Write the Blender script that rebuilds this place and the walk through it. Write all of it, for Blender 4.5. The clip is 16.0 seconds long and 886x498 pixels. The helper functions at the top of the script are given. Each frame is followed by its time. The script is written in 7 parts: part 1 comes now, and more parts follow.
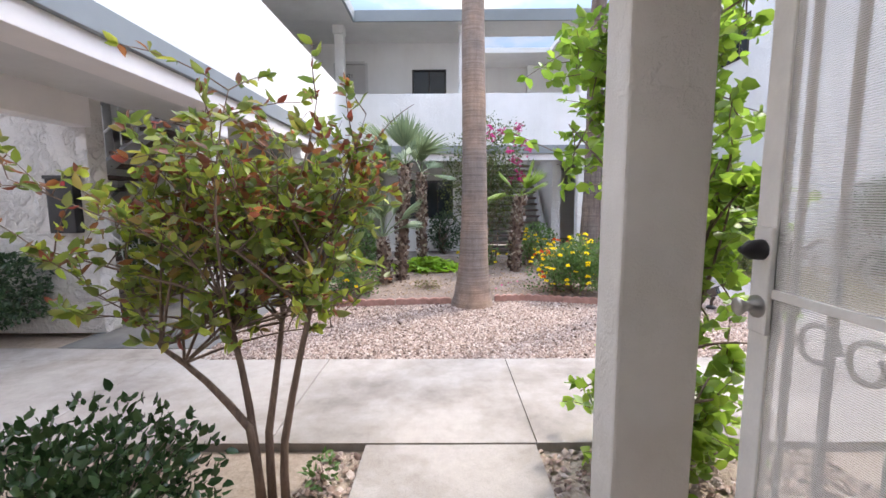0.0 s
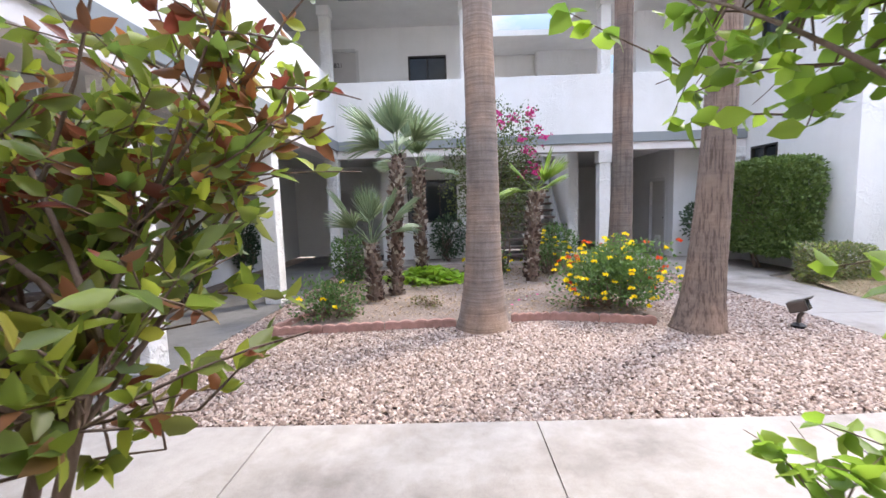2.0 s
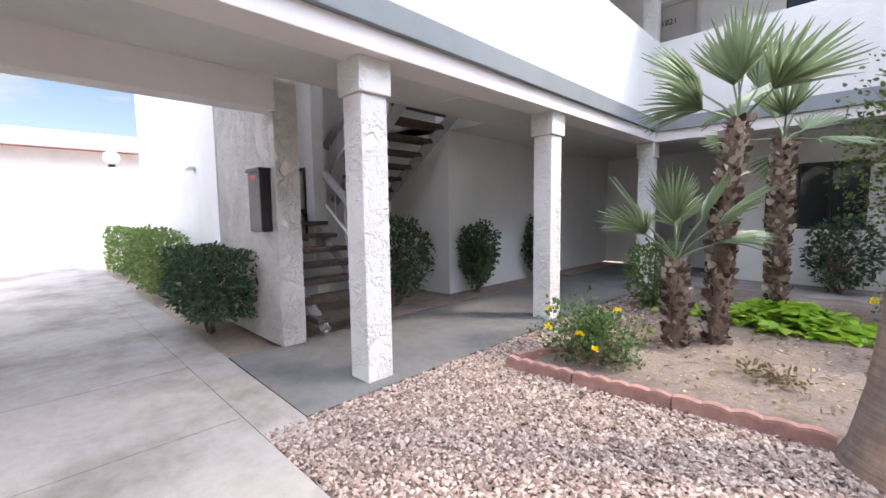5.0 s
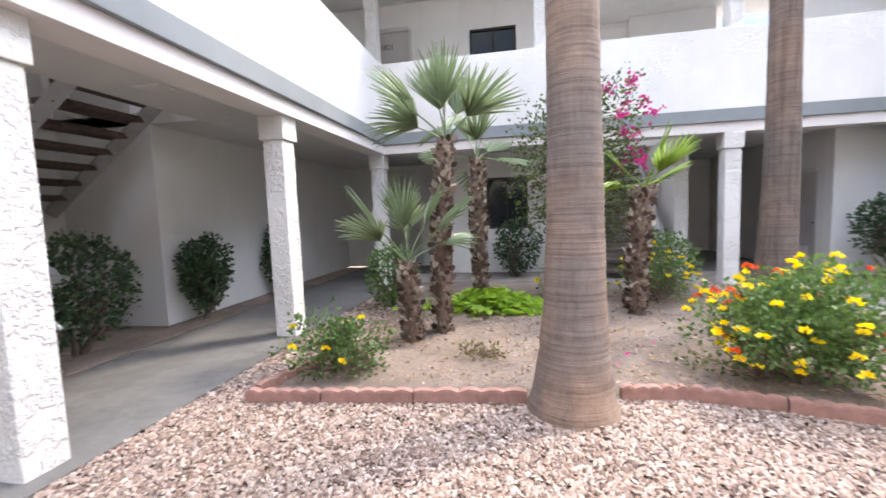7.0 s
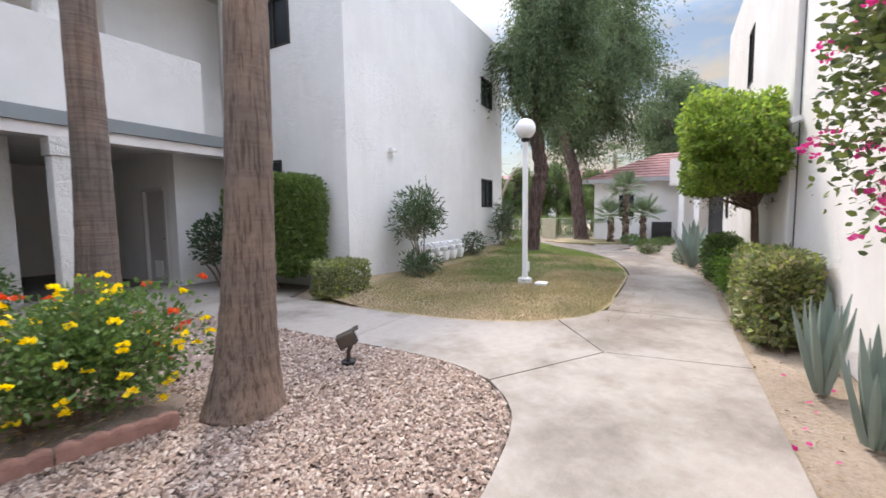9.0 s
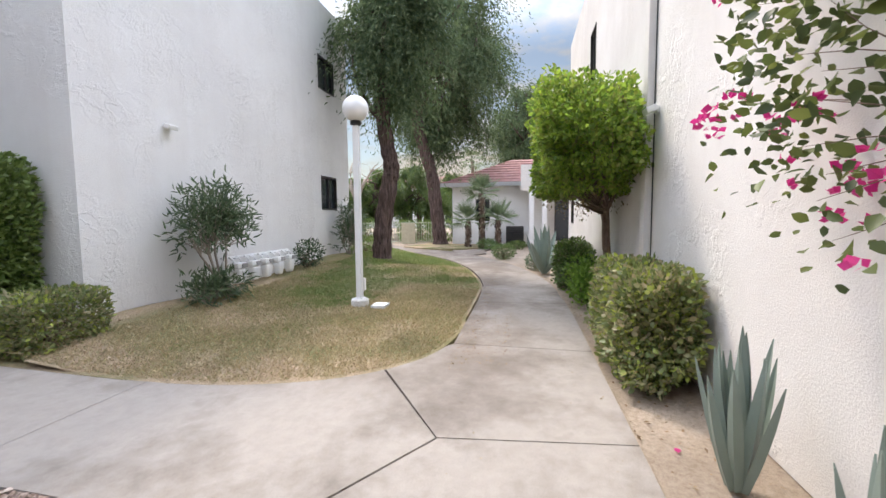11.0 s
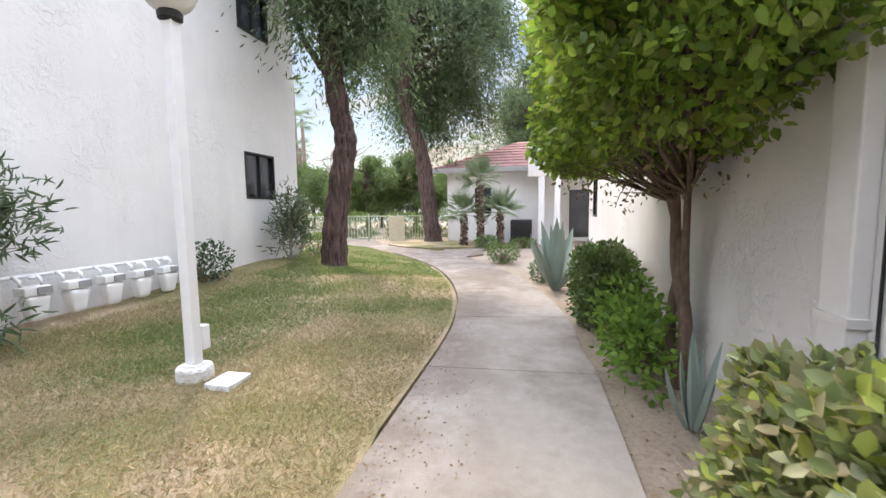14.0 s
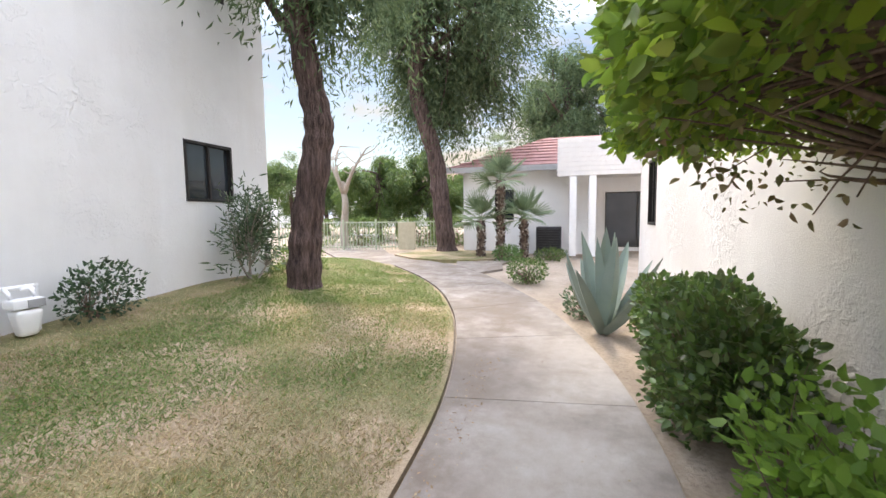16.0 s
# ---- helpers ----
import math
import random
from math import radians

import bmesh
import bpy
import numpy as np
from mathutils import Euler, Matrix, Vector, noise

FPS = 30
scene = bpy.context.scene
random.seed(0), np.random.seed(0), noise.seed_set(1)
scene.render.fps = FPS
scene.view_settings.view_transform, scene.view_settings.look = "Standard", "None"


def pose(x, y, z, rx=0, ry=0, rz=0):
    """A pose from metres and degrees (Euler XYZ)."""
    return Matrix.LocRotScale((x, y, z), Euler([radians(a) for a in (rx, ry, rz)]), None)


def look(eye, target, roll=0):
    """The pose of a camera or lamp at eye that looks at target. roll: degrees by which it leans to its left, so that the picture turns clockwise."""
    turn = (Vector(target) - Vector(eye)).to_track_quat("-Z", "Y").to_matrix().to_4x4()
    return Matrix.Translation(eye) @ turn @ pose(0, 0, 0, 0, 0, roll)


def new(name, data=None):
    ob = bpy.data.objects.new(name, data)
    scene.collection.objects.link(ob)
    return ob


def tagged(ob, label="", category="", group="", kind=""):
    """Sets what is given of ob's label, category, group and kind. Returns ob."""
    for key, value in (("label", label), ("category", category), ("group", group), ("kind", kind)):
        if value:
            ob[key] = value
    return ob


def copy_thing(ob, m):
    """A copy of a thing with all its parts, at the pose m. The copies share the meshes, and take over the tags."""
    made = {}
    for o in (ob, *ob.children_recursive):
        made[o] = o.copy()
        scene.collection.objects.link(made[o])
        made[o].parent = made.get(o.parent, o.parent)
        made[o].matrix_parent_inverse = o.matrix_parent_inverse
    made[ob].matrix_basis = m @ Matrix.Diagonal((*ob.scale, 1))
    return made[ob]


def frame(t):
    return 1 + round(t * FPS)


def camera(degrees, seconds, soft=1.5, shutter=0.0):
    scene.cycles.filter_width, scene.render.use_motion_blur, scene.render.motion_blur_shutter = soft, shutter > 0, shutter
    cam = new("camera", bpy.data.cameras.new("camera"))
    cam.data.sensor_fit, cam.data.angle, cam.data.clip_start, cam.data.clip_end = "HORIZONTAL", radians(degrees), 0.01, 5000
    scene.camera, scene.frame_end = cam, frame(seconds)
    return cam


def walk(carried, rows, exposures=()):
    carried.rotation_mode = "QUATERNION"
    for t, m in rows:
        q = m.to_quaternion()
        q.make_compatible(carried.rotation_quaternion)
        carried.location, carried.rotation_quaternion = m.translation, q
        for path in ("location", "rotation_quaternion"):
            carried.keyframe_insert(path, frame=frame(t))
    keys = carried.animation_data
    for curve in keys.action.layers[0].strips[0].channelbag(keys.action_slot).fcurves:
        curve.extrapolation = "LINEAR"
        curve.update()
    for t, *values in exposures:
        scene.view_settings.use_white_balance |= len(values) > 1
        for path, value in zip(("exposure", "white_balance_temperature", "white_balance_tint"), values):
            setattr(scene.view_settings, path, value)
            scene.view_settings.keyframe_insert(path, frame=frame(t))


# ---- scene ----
cam = camera(93.8, 16.0, shutter=0.15)
METRES, EYE, TILT, LEAN, TURN = 11.9, 1.62, 0.0, 0.0, 0.3
ROWS = [
    (0.0, 0.0, 0.0, 0.0, -0.04, -6.67, 0.35),
    (0.5, -0.002, 0.0242, -0.0034, -0.34, -6.25, 0.74),
    (1.0, 0.0005, 0.0545, -0.009, -0.89, -5.9, 1.05),
    (1.5, 0.0028, 0.0832, -0.0116, -1.72, -6.3, 1.78),
    (2.0, 0.0059, 0.1178, -0.0126, 0.73, -5.74, 1.76),
    (2.5, 0.0104, 0.1494, -0.0121, 5.61, -5.39, 0.88),
    (3.0, 0.0126, 0.1797, -0.0135, 10.15, -5.5, 0.6),
    (3.5, 0.0134, 0.2062, -0.015, 16.77, -5.6, 0.26),
    (4.0, 0.0118, 0.2311, -0.0149, 26.49, -5.63, 0.26),
    (4.2, 0.0109, 0.2395, -0.0149, 30.5, -5.6, 0.35),
    (5.3, 0.0085, 0.267, -0.0143, 46.0, -5.0, 0.8),
    (6.3, 0.006, 0.2815, -0.0139, 39.0, -4.55, 1.3),
    (6.5, 0.0059, 0.2813, -0.0138, 31.64, -4.61, 1.44),
    (7.0, 0.0071, 0.2779, -0.013, 10.18, -4.94, 2.14),
    (7.5, 0.0137, 0.275, -0.0128, -11.2, -5.29, 2.28),
    (8.0, 0.0304, 0.2755, -0.013, -30.71, -5.31, 1.82),
    (8.5, 0.0543, 0.2748, -0.0126, -47.76, -5.07, 1.16),
    (9.0, 0.0801, 0.2772, -0.0145, -61.47, -4.79, 0.75),
    (9.5, 0.1156, 0.2828, -0.0144, -71.02, -4.59, 0.56),
    (10.0, 0.1552, 0.2826, -0.0151, -76.26, -4.43, 0.53),
    (12.5, 0.3852, 0.2695, -0.0166, -80.29, -4.43, 0.5),
    (13.0, 0.4323, 0.2665, -0.018, -79.52, -4.83, 0.54),
    (13.5, 0.4794, 0.2641, -0.0181, -78.67, -5.22, 0.61),
    (14.0, 0.5267, 0.2621, -0.0186, -77.74, -5.44, 0.66),
    (14.5, 0.5754, 0.2625, -0.0182, -77.09, -5.38, 0.67),
    (15.0, 0.6229, 0.2634, -0.017, -76.17, -5.17, 0.63),
    (15.5, 0.6699, 0.2681, -0.017, -75.32, -4.93, 0.61),
    (16.0, 0.7164, 0.2734, -0.0175, -74.37, -4.74, 0.64),
]
walk(cam, [(t, pose(0, 0, EYE, TILT, LEAN, TURN) @ pose(METRES * x, METRES * y, METRES * z, 90 + pitch, roll, yaw)) for t, x, y, z, yaw, pitch, roll in ROWS], exposures=[(0, 1.2, 6700, 11), (1.6, 1.2, 6700, 11), (2.5, 1.27, 6700, 12), (4, 1.25, 6700, 12), (7.2, 1.5, 7050, 12), (8.5, 0.94, 7150, 11), (10, 0.66, 7200, 10), (12.5, 0.84, 7300, 10), (14, 1.10, 7300, 10), (16, 1.14, 7300, 10)])

# ---------------- world and sun ----------------
SUN_EL, SUN_AZ = 54.0, 53.0   # degrees above the horizon; degrees from +y towards +x
world = bpy.data.worlds.new("world")
scene.world = world
world.use_nodes = True
wn, wl = world.node_tree.nodes, world.node_tree.links
wn.clear()
w_out = wn.new("ShaderNodeOutputWorld")
w_bg = wn.new("ShaderNodeBackground")
w_sky = wn.new("ShaderNodeTexSky")
w_sky.sky_type = "NISHITA"
w_sky.sun_disc = False
w_sky.sun_elevation = radians(SUN_EL)
w_sky.sun_rotation = radians(SUN_AZ)
w_sky.dust_density = 0.6
w_co = wn.new("ShaderNodeTexCoord")
w_map = wn.new("ShaderNodeMapping")
w_map.inputs["Scale"].default_value = (2.2, 2.2, 6.0)
w_noise = wn.new("ShaderNodeTexNoise")
w_noise.inputs["Scale"].default_value = 1.6
w_noise.inputs["Detail"].default_value = 7.0
w_noise.inputs["Roughness"].default_value = 0.6
w_ramp = wn.new("ShaderNodeValToRGB")
w_ramp.color_ramp.elements[0].position = 0.46
w_ramp.color_ramp.elements[0].color = (0.08, 0.08, 0.08, 1)
w_ramp.color_ramp.elements[1].position = 0.66
w_mix = wn.new("ShaderNodeMix")
w_mix.data_type = "RGBA"
w_mix.inputs[7].default_value = (5.3, 5.0, 4.7, 1)
wl.new(w_co.outputs["Generated"], w_map.inputs["Vector"])
wl.new(w_map.outputs["Vector"], w_noise.inputs["Vector"])
wl.new(w_noise.outputs["Fac"], w_ramp.inputs["Fac"])
wl.new(w_ramp.outputs["Color"], w_mix.inputs[0])
wl.new(w_sky.outputs["Color"], w_mix.inputs[6])
# a thin overcast is brighter overhead than at the horizon
w_sep = wn.new("ShaderNodeSeparateXYZ")
wl.new(w_co.outputs["Generated"], w_sep.inputs[0])
w_up = wn.new("ShaderNodeMapRange")
w_up.inputs["From Min"].default_value, w_up.inputs["From Max"].default_value = 0.34, 0.70
w_up.inputs["To Min"].default_value, w_up.inputs["To Max"].default_value = 0.48, 4.6
w_up.interpolation_type = "SMOOTHSTEP"
wl.new(w_sep.outputs["Z"], w_up.inputs["Value"])
w_mul = wn.new("ShaderNodeMix")
w_mul.data_type, w_mul.blend_type = "RGBA", "MULTIPLY"
w_mul.inputs[0].default_value = 1.0
wl.new(w_mix.outputs[2], w_mul.inputs[6])
wl.new(w_up.outputs["Result"], w_mul.inputs[7])
wl.new(w_mul.outputs[2], w_bg.inputs["Color"])
w_bg.inputs["Strength"].default_value = 0.165
wl.new(w_bg.outputs["Background"], w_out.inputs["Surface"])

sun_data = bpy.data.lights.new("sun", "SUN")
sun_data.energy, sun_data.angle, sun_data.color = 1.65, radians(7), (1.0, 0.93, 0.84)
sun = new("sun", sun_data)
_el, _az = radians(SUN_EL), radians(SUN_AZ)
SUN_FROM = Vector((math.sin(_az) * math.cos(_el), math.cos(_az) * math.cos(_el), math.sin(_el)))
sun.matrix_world = look(SUN_FROM * 40, (0, 0, 0))

# ---------------- materials ----------------
def principled(name, rough=0.8, metal=0.0, spec=0.4):
    m = bpy.data.materials.new(name)
    m.use_nodes = True
    b = m.node_tree.nodes["Principled BSDF"]
    b.inputs["Roughness"].default_value = rough
    b.inputs["Metallic"].default_value = metal
    b.inputs["Specular IOR Level"].default_value = spec
    return m, m.node_tree.nodes, m.node_tree.links, b


def tex_noise(n, l, scale, detail=4.0, rough=0.6, stretch=None, coords="Object"):
    tc = n.new("ShaderNodeTexCoord")
    t = n.new("ShaderNodeTexNoise")
    t.inputs["Scale"].default_value = scale
    t.inputs["Detail"].default_value = detail
    t.inputs["Roughness"].default_value = rough
    if stretch:
        mp = n.new("ShaderNodeMapping")
        mp.inputs["Scale"].default_value = stretch
        l.new(tc.outputs[coords], mp.inputs["Vector"])
        l.new(mp.outputs["Vector"], t.inputs["Vector"])
    else:
        l.new(tc.outputs[coords], t.inputs["Vector"])
    return t.outputs["Fac"]


def ramp(n, l, fac, stops):
    r = n.new("ShaderNodeValToRGB")
    e = r.color_ramp.elements
    while len(e) < len(stops):
        e.new(0.5)
    for k, (p, c) in enumerate(stops):
        e[k].position = p
        e[k].color = (*c, 1) if len(c) == 3 else c
    l.new(fac, r.inputs["Fac"])
    return r.outputs["Color"]


def mixed(n, l, fac, a, b, mode="MIX"):
    x = n.new("ShaderNodeMix")
    x.data_type = "RGBA"
    x.blend_type = mode
    for sock, v in ((0, fac), (6, a), (7, b)):
        if hasattr(v, "links"):
            l.new(v, x.inputs[sock])
        elif sock == 0:
            x.inputs[0].default_value = v
        else:
            x.inputs[sock].default_value = (*v, 1)
    return x.outputs[2]


def bumped(n, l, b, heights, dist):
    prev = None
    for h, s in heights:
        bp = n.new("ShaderNodeBump")
        bp.inputs["Strength"].default_value = s
        bp.inputs["Distance"].default_value = dist
        l.new(h, bp.inputs["Height"])
        if prev:
            l.new(prev, bp.inputs["Normal"])
        prev = bp.outputs["Normal"]
    l.new(prev, b.inputs["Normal"])


def stucco(name, base, dirt, rough=0.88, trowel=0.5, patchy=True):
    """Painted stucco: broad trowel ridges, fine grit, faint stains."""
    m, n, l, b = principled(name, rough, 0, 0.25)
    big = tex_noise(n, l, 0.55, 5, 0.65)
    grit = tex_noise(n, l, 70, 3, 0.7)
    tro = tex_noise(n, l, 3.6, 6, 0.62)
    sh = ramp(n, l, tro, [(0.40, (0, 0, 0)), (0.47, (1, 1, 1)), (0.53, (0.15, 0.15, 0.15)), (0.62, (0.5, 0.5, 0.5))])
    mask = ramp(n, l, tex_noise(n, l, 0.9, 3, 0.5), [(0.45, (0, 0, 0)), (0.65, (1, 1, 1))])
    if patchy:
        sh = mixed(n, l, mask, (0.35, 0.35, 0.35), sh)
    stain = ramp(n, l, big, [(0.38, dirt), (0.62, base)])
    streak = ramp(n, l, tex_noise(n, l, 1.3, 4, 0.6, (2.5, 2.5, 0.22)), [(0.25, (0.90, 0.885, 0.86)), (0.55, (1, 1, 1))])
    col = mixed(n, l, 0.35, stain, streak, "MULTIPLY")
    l.new(col, b.inputs["Base Color"])
    bumped(n, l, b, [(sh, trowel), (grit, 0.25)], 0.02)
    return m


def plain(name, colour, rough=0.5, metal=0.0, vary=0.12, scale=6.0, bump=0.1, spec=0.4):
    """Paint, metal or plastic with slight unevenness and wear."""
    m, n, l, b = principled(name, rough, metal, spec)
    f = tex_noise(n, l, scale, 5, 0.65)
    dark = tuple(c * (1 - vary) for c in colour)
    lite = tuple(min(1, c * (1 + vary)) for c in colour)
    l.new(ramp(n, l, f, [(0.3, dark), (0.7, lite)]), b.inputs["Base Color"])
    l.new(ramp(n, l, tex_noise(n, l, scale * 3, 3), [(0.3, (rough * 0.85,) * 3), (0.7, (min(1, rough * 1.15),) * 3)]), b.inputs["Roughness"])
    if bump:
        bumped(n, l, b, [(tex_noise(n, l, scale * 12, 3), bump)], 0.01)
    return m


def concrete(name, base, dark, silt=None):
    m, n, l, b = principled(name, 0.86, 0, 0.3)
    f1 = tex_noise(n, l, 0.65, 8, 0.66)
    f2 = tex_noise(n, l, 9, 5, 0.7)
    f3 = tex_noise(n, l, 160, 2, 0.6)
    c = mixed(n, l, 0.5, ramp(n, l, f1, [(0.36, dark), (0.54, base)]), ramp(n, l, f2, [(0.3, (0.72, 0.70, 0.68)), (0.62, (1, 1, 1))]), "MULTIPLY")
    c = mixed(n, l, 0.35, c, ramp(n, l, f3, [(0.35, (0.6, 0.6, 0.6)), (0.55, (1, 1, 1))]), "MULTIPLY")
    if silt:
        # soil washed over the slabs beside the lawn, in a ragged film
        tc = n.new("ShaderNodeTexCoord")
        sep = n.new("ShaderNodeSeparateXYZ")
        l.new(tc.outputs["Object"], sep.inputs[0])
        near_y = n.new("ShaderNodeMapRange")
        near_y.inputs["From Min"].default_value, near_y.inputs["From Max"].default_value = 3.0, 4.0
        l.new(sep.outputs["Y"], near_y.inputs["Value"])
        near_x = n.new("ShaderNodeMapRange")
        near_x.inputs["From Min"].default_value, near_x.inputs["From Max"].default_value = 5.6, 7.4
        l.new(sep.outputs["X"], near_x.inputs["Value"])
        film = mixed(n, l, 1.0, near_y.outputs["Result"], near_x.outputs["Result"], "MULTIPLY")
        film = mixed(n, l, 1.0, film, ramp(n, l, tex_noise(n, l, 1.7, 7, 0.7), [(0.34, (0.15, 0.15, 0.15)), (0.60, (1, 1, 1))]), "MULTIPLY")
        c = mixed(n, l, film, c, silt)
    l.new(c, b.inputs["Base Color"])
    bumped(n, l, b, [(f2, 0.15), (f3, 0.25)], 0.008)
    return m


def soil(name, a, c, rough=0.95):
    m, n, l, b = principled(name, rough, 0, 0.2)
    f1 = tex_noise(n, l, 1.4, 6, 0.65)
    f2 = tex_noise(n, l, 28, 5, 0.75)
    col = mixed(n, l, 0.65, ramp(n, l, f1, [(0.3, a), (0.7, c)]), ramp(n, l, f2, [(0.3, (0.55, 0.5, 0.46)), (0.6, (1, 1, 1))]), "MULTIPLY")
    l.new(col, b.inputs["Base Color"])
    bumped(n, l, b, [(f1, 0.3), (f2, 0.6)], 0.03)
    return m


def leafy(name, cols, rough=0.45, trans=0.35, island=True):
    """Leaves: colour differs leaf by leaf; some light comes through."""
    m, n, l, b = principled(name, rough, 0, 0.45)
    geo = n.new("ShaderNodeNewGeometry")
    k = len(cols)
    c = ramp(n, l, geo.outputs["Random Per Island"], [(i / max(1, k - 1), col) for i, col in enumerate(cols)])
    big = ramp(n, l, tex_noise(n, l, 2.2, 3), [(0.3, (0.72, 0.75, 0.7)), (0.7, (1.0, 1.0, 1.0))])
    c = mixed(n, l, 0.7, c, big, "MULTIPLY")
    l.new(c, b.inputs["Base Color"])
    tr = n.new("ShaderNodeBsdfTranslucent")
    hs = n.new("ShaderNodeHueSaturation")
    hs.inputs["Saturation"].default_value = 1.03
    hs.inputs["Value"].default_value = 1.7
    l.new(c, hs.inputs["Color"])
    l.new(hs.outputs["Color"], tr.inputs["Color"])
    ms = n.new("ShaderNodeMixShader")
    ms.inputs[0].default_value = trans
    out = n["Material Output"]
    l.new(b.outputs[0], ms.inputs[1])
    l.new(tr.outputs[0], ms.inputs[2])
    l.new(ms.outputs[0], out.inputs["Surface"])
    return m


def bark(name, a, c, stretch, scale=6.0, depth=0.05, rings=0.0):
    m, n, l, b = principled(name, 0.92, 0, 0.2)
    f = tex_noise(n, l, scale, 6, 0.7, stretch)
    g = tex_noise(n, l, 0.9, 4, 0.6)
    col = mixed(n, l, 0.6, ramp(n, l, f, [(0.3, a), (0.65, c)]), ramp(n, l, g, [(0.3, (0.62, 0.58, 0.55)), (0.65, (1, 1, 1))]), "MULTIPLY")
    hs = [(f, 0.9)]
    if rings:
        r = tex_noise(n, l, rings, 6, 0.72, (0.22, 0.22, 4.0))
        col = mixed(n, l, 0.55, col, ramp(n, l, r, [(0.36, (0.50, 0.47, 0.45)), (0.52, (1, 1, 1))]), "MULTIPLY")
        hs.append((r, 0.7))
    l.new(col, b.inputs["Base Color"])
    bumped(n, l, b, hs, depth)
    return m


def palm_bark(name, grey, tan, rings, cracks, crack_scale):
    """Fan palm trunk: close ring scars, upright fibre cracks, grey weathered skin and worn tan patches."""
    m, n, l, b = principled(name, 0.9, 0, 0.2)
    ring = tex_noise(n, l, 7, 6, 0.75, (0.10, 0.10, 4.2))
    crack = tex_noise(n, l, crack_scale, 6, 0.75, (1, 1, 0.05))
    worn = tex_noise(n, l, 0.8, 4, 0.6, (1.2, 1.2, 0.9))
    tone = tex_noise(n, l, 5, 6, 0.7)
    mid = tuple(0.55 * a + 0.45 * c for a, c in zip(grey, tan))
    col = ramp(n, l, worn, [(0.42, grey), (0.52, mid), (0.62, tan)])
    col = mixed(n, l, 0.7, col, ramp(n, l, tone, [(0.3, (0.60, 0.58, 0.58)), (0.65, (1.12, 1.1, 1.08))]), "MULTIPLY")
    col = mixed(n, l, rings, col, ramp(n, l, ring, [(0.38, (0.45, 0.42, 0.41)), (0.56, (1, 1, 1))]), "MULTIPLY")
    col = mixed(n, l, cracks, col, ramp(n, l, crack, [(0.40, (0.28, 0.25, 0.24)), (0.52, (1, 1, 1))]), "MULTIPLY")
    l.new(col, b.inputs["Base Color"])
    bumped(n, l, b, [(ring, rings), (crack, cracks)], 0.016)
    return m


def glassy(name, tint=(0.02, 0.025, 0.03)):
    m, n, l, b = principled(name, 0.06, 0, 0.6)
    l.new(ramp(n, l, tex_noise(n, l, 1.2, 2), [(0.3, tint), (0.7, tuple(c * 1.7 for c in tint))]), b.inputs["Base Color"])
    return m


WHITE = stucco("white_stucco", (0.80, 0.79, 0.78), (0.73, 0.72, 0.70))
GREYWALL = stucco("pale_grey_stucco", (0.77, 0.765, 0.755), (0.71, 0.70, 0.69), trowel=0.6)
WARMWALL = stucco("warm_white_stucco", (0.78, 0.755, 0.735), (0.70, 0.67, 0.645), trowel=0.6)
POSTWHITE = stucco("post_stucco", (0.80, 0.79, 0.77), (0.72, 0.70, 0.67), trowel=0.75, patchy=False)
BEIGEPOST = stucco("beige_post_stucco", (0.74, 0.71, 0.66), (0.60, 0.56, 0.51), trowel=0.6)
ROUGHPANEL = stucco("rough_panel_stucco", (0.76, 0.73, 0.70), (0.52, 0.485, 0.45), trowel=1.0, patchy=False)
CORRIDOR = stucco("corridor_stucco", (0.74, 0.73, 0.71), (0.68, 0.67, 0.65), trowel=0.4)
SOFFIT = plain("soffit_paint", (0.62, 0.61, 0.59), 0.8, vary=0.06, scale=2)
CREAM = plain("cream_beam_paint", (0.74, 0.70, 0.68), 0.6, vary=0.05, scale=1.5)
BAND = plain("grey_band_paint", (0.235, 0.255, 0.265), 0.55, vary=0.07, scale=1.2)
CONC = concrete("pale_concrete", (0.36, 0.325, 0.295), (0.20, 0.172, 0.15), (0.17, 0.135, 0.108))
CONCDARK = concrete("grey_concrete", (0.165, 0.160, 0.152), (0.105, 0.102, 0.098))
DIRT = soil("bed_dirt", (0.165, 0.13, 0.108), (0.31, 0.25, 0.21))
TAN = soil("tan_dirt", (0.28, 0.225, 0.175), (0.42, 0.345, 0.275))
GRAVELBASE = soil("gravel_ground", (0.26, 0.20, 0.17), (0.36, 0.29, 0.25))
BRICK = plain("red_edging_concrete", (0.34, 0.19, 0.155), 0.9, vary=0.25, scale=9, bump=0.5)
PALMBARK = palm_bark("ringed_palm_bark", (0.245, 0.21, 0.19), (0.38, 0.265, 0.195), 0.6, 0.18, 26)
PALMFIBRE = palm_bark("fibrous_palm_bark", (0.215, 0.17, 0.145), (0.33, 0.235, 0.18), 0.28, 0.7, 40)
PALMDARK = palm_bark("weathered_palm_bark", (0.17, 0.145, 0.13), (0.27, 0.19, 0.15), 0.5, 0.4, 20)
TREEBARK = bark("rough_tree_bark", (0.018, 0.012, 0.011), (0.20, 0.14, 0.125), (1, 1, 0.16), 17, 0.10)
TWIG = bark("shrub_bark", (0.13, 0.09, 0.07), (0.26, 0.19, 0.15), (1, 1, 0.2), 30, 0.01)
WINFRAME = plain("bronze_window_frame", (0.03, 0.027, 0.025), 0.45, 0.3, vary=0.15)
GLASS = glassy("dark_window_glass")
DARK = plain("painted_room_shade", (0.03, 0.03, 0.032), 0.9, vary=0.1)
WHITEMETAL = plain("white_painted_metal", (0.80, 0.80, 0.80), 0.4, 0.0, vary=0.04)
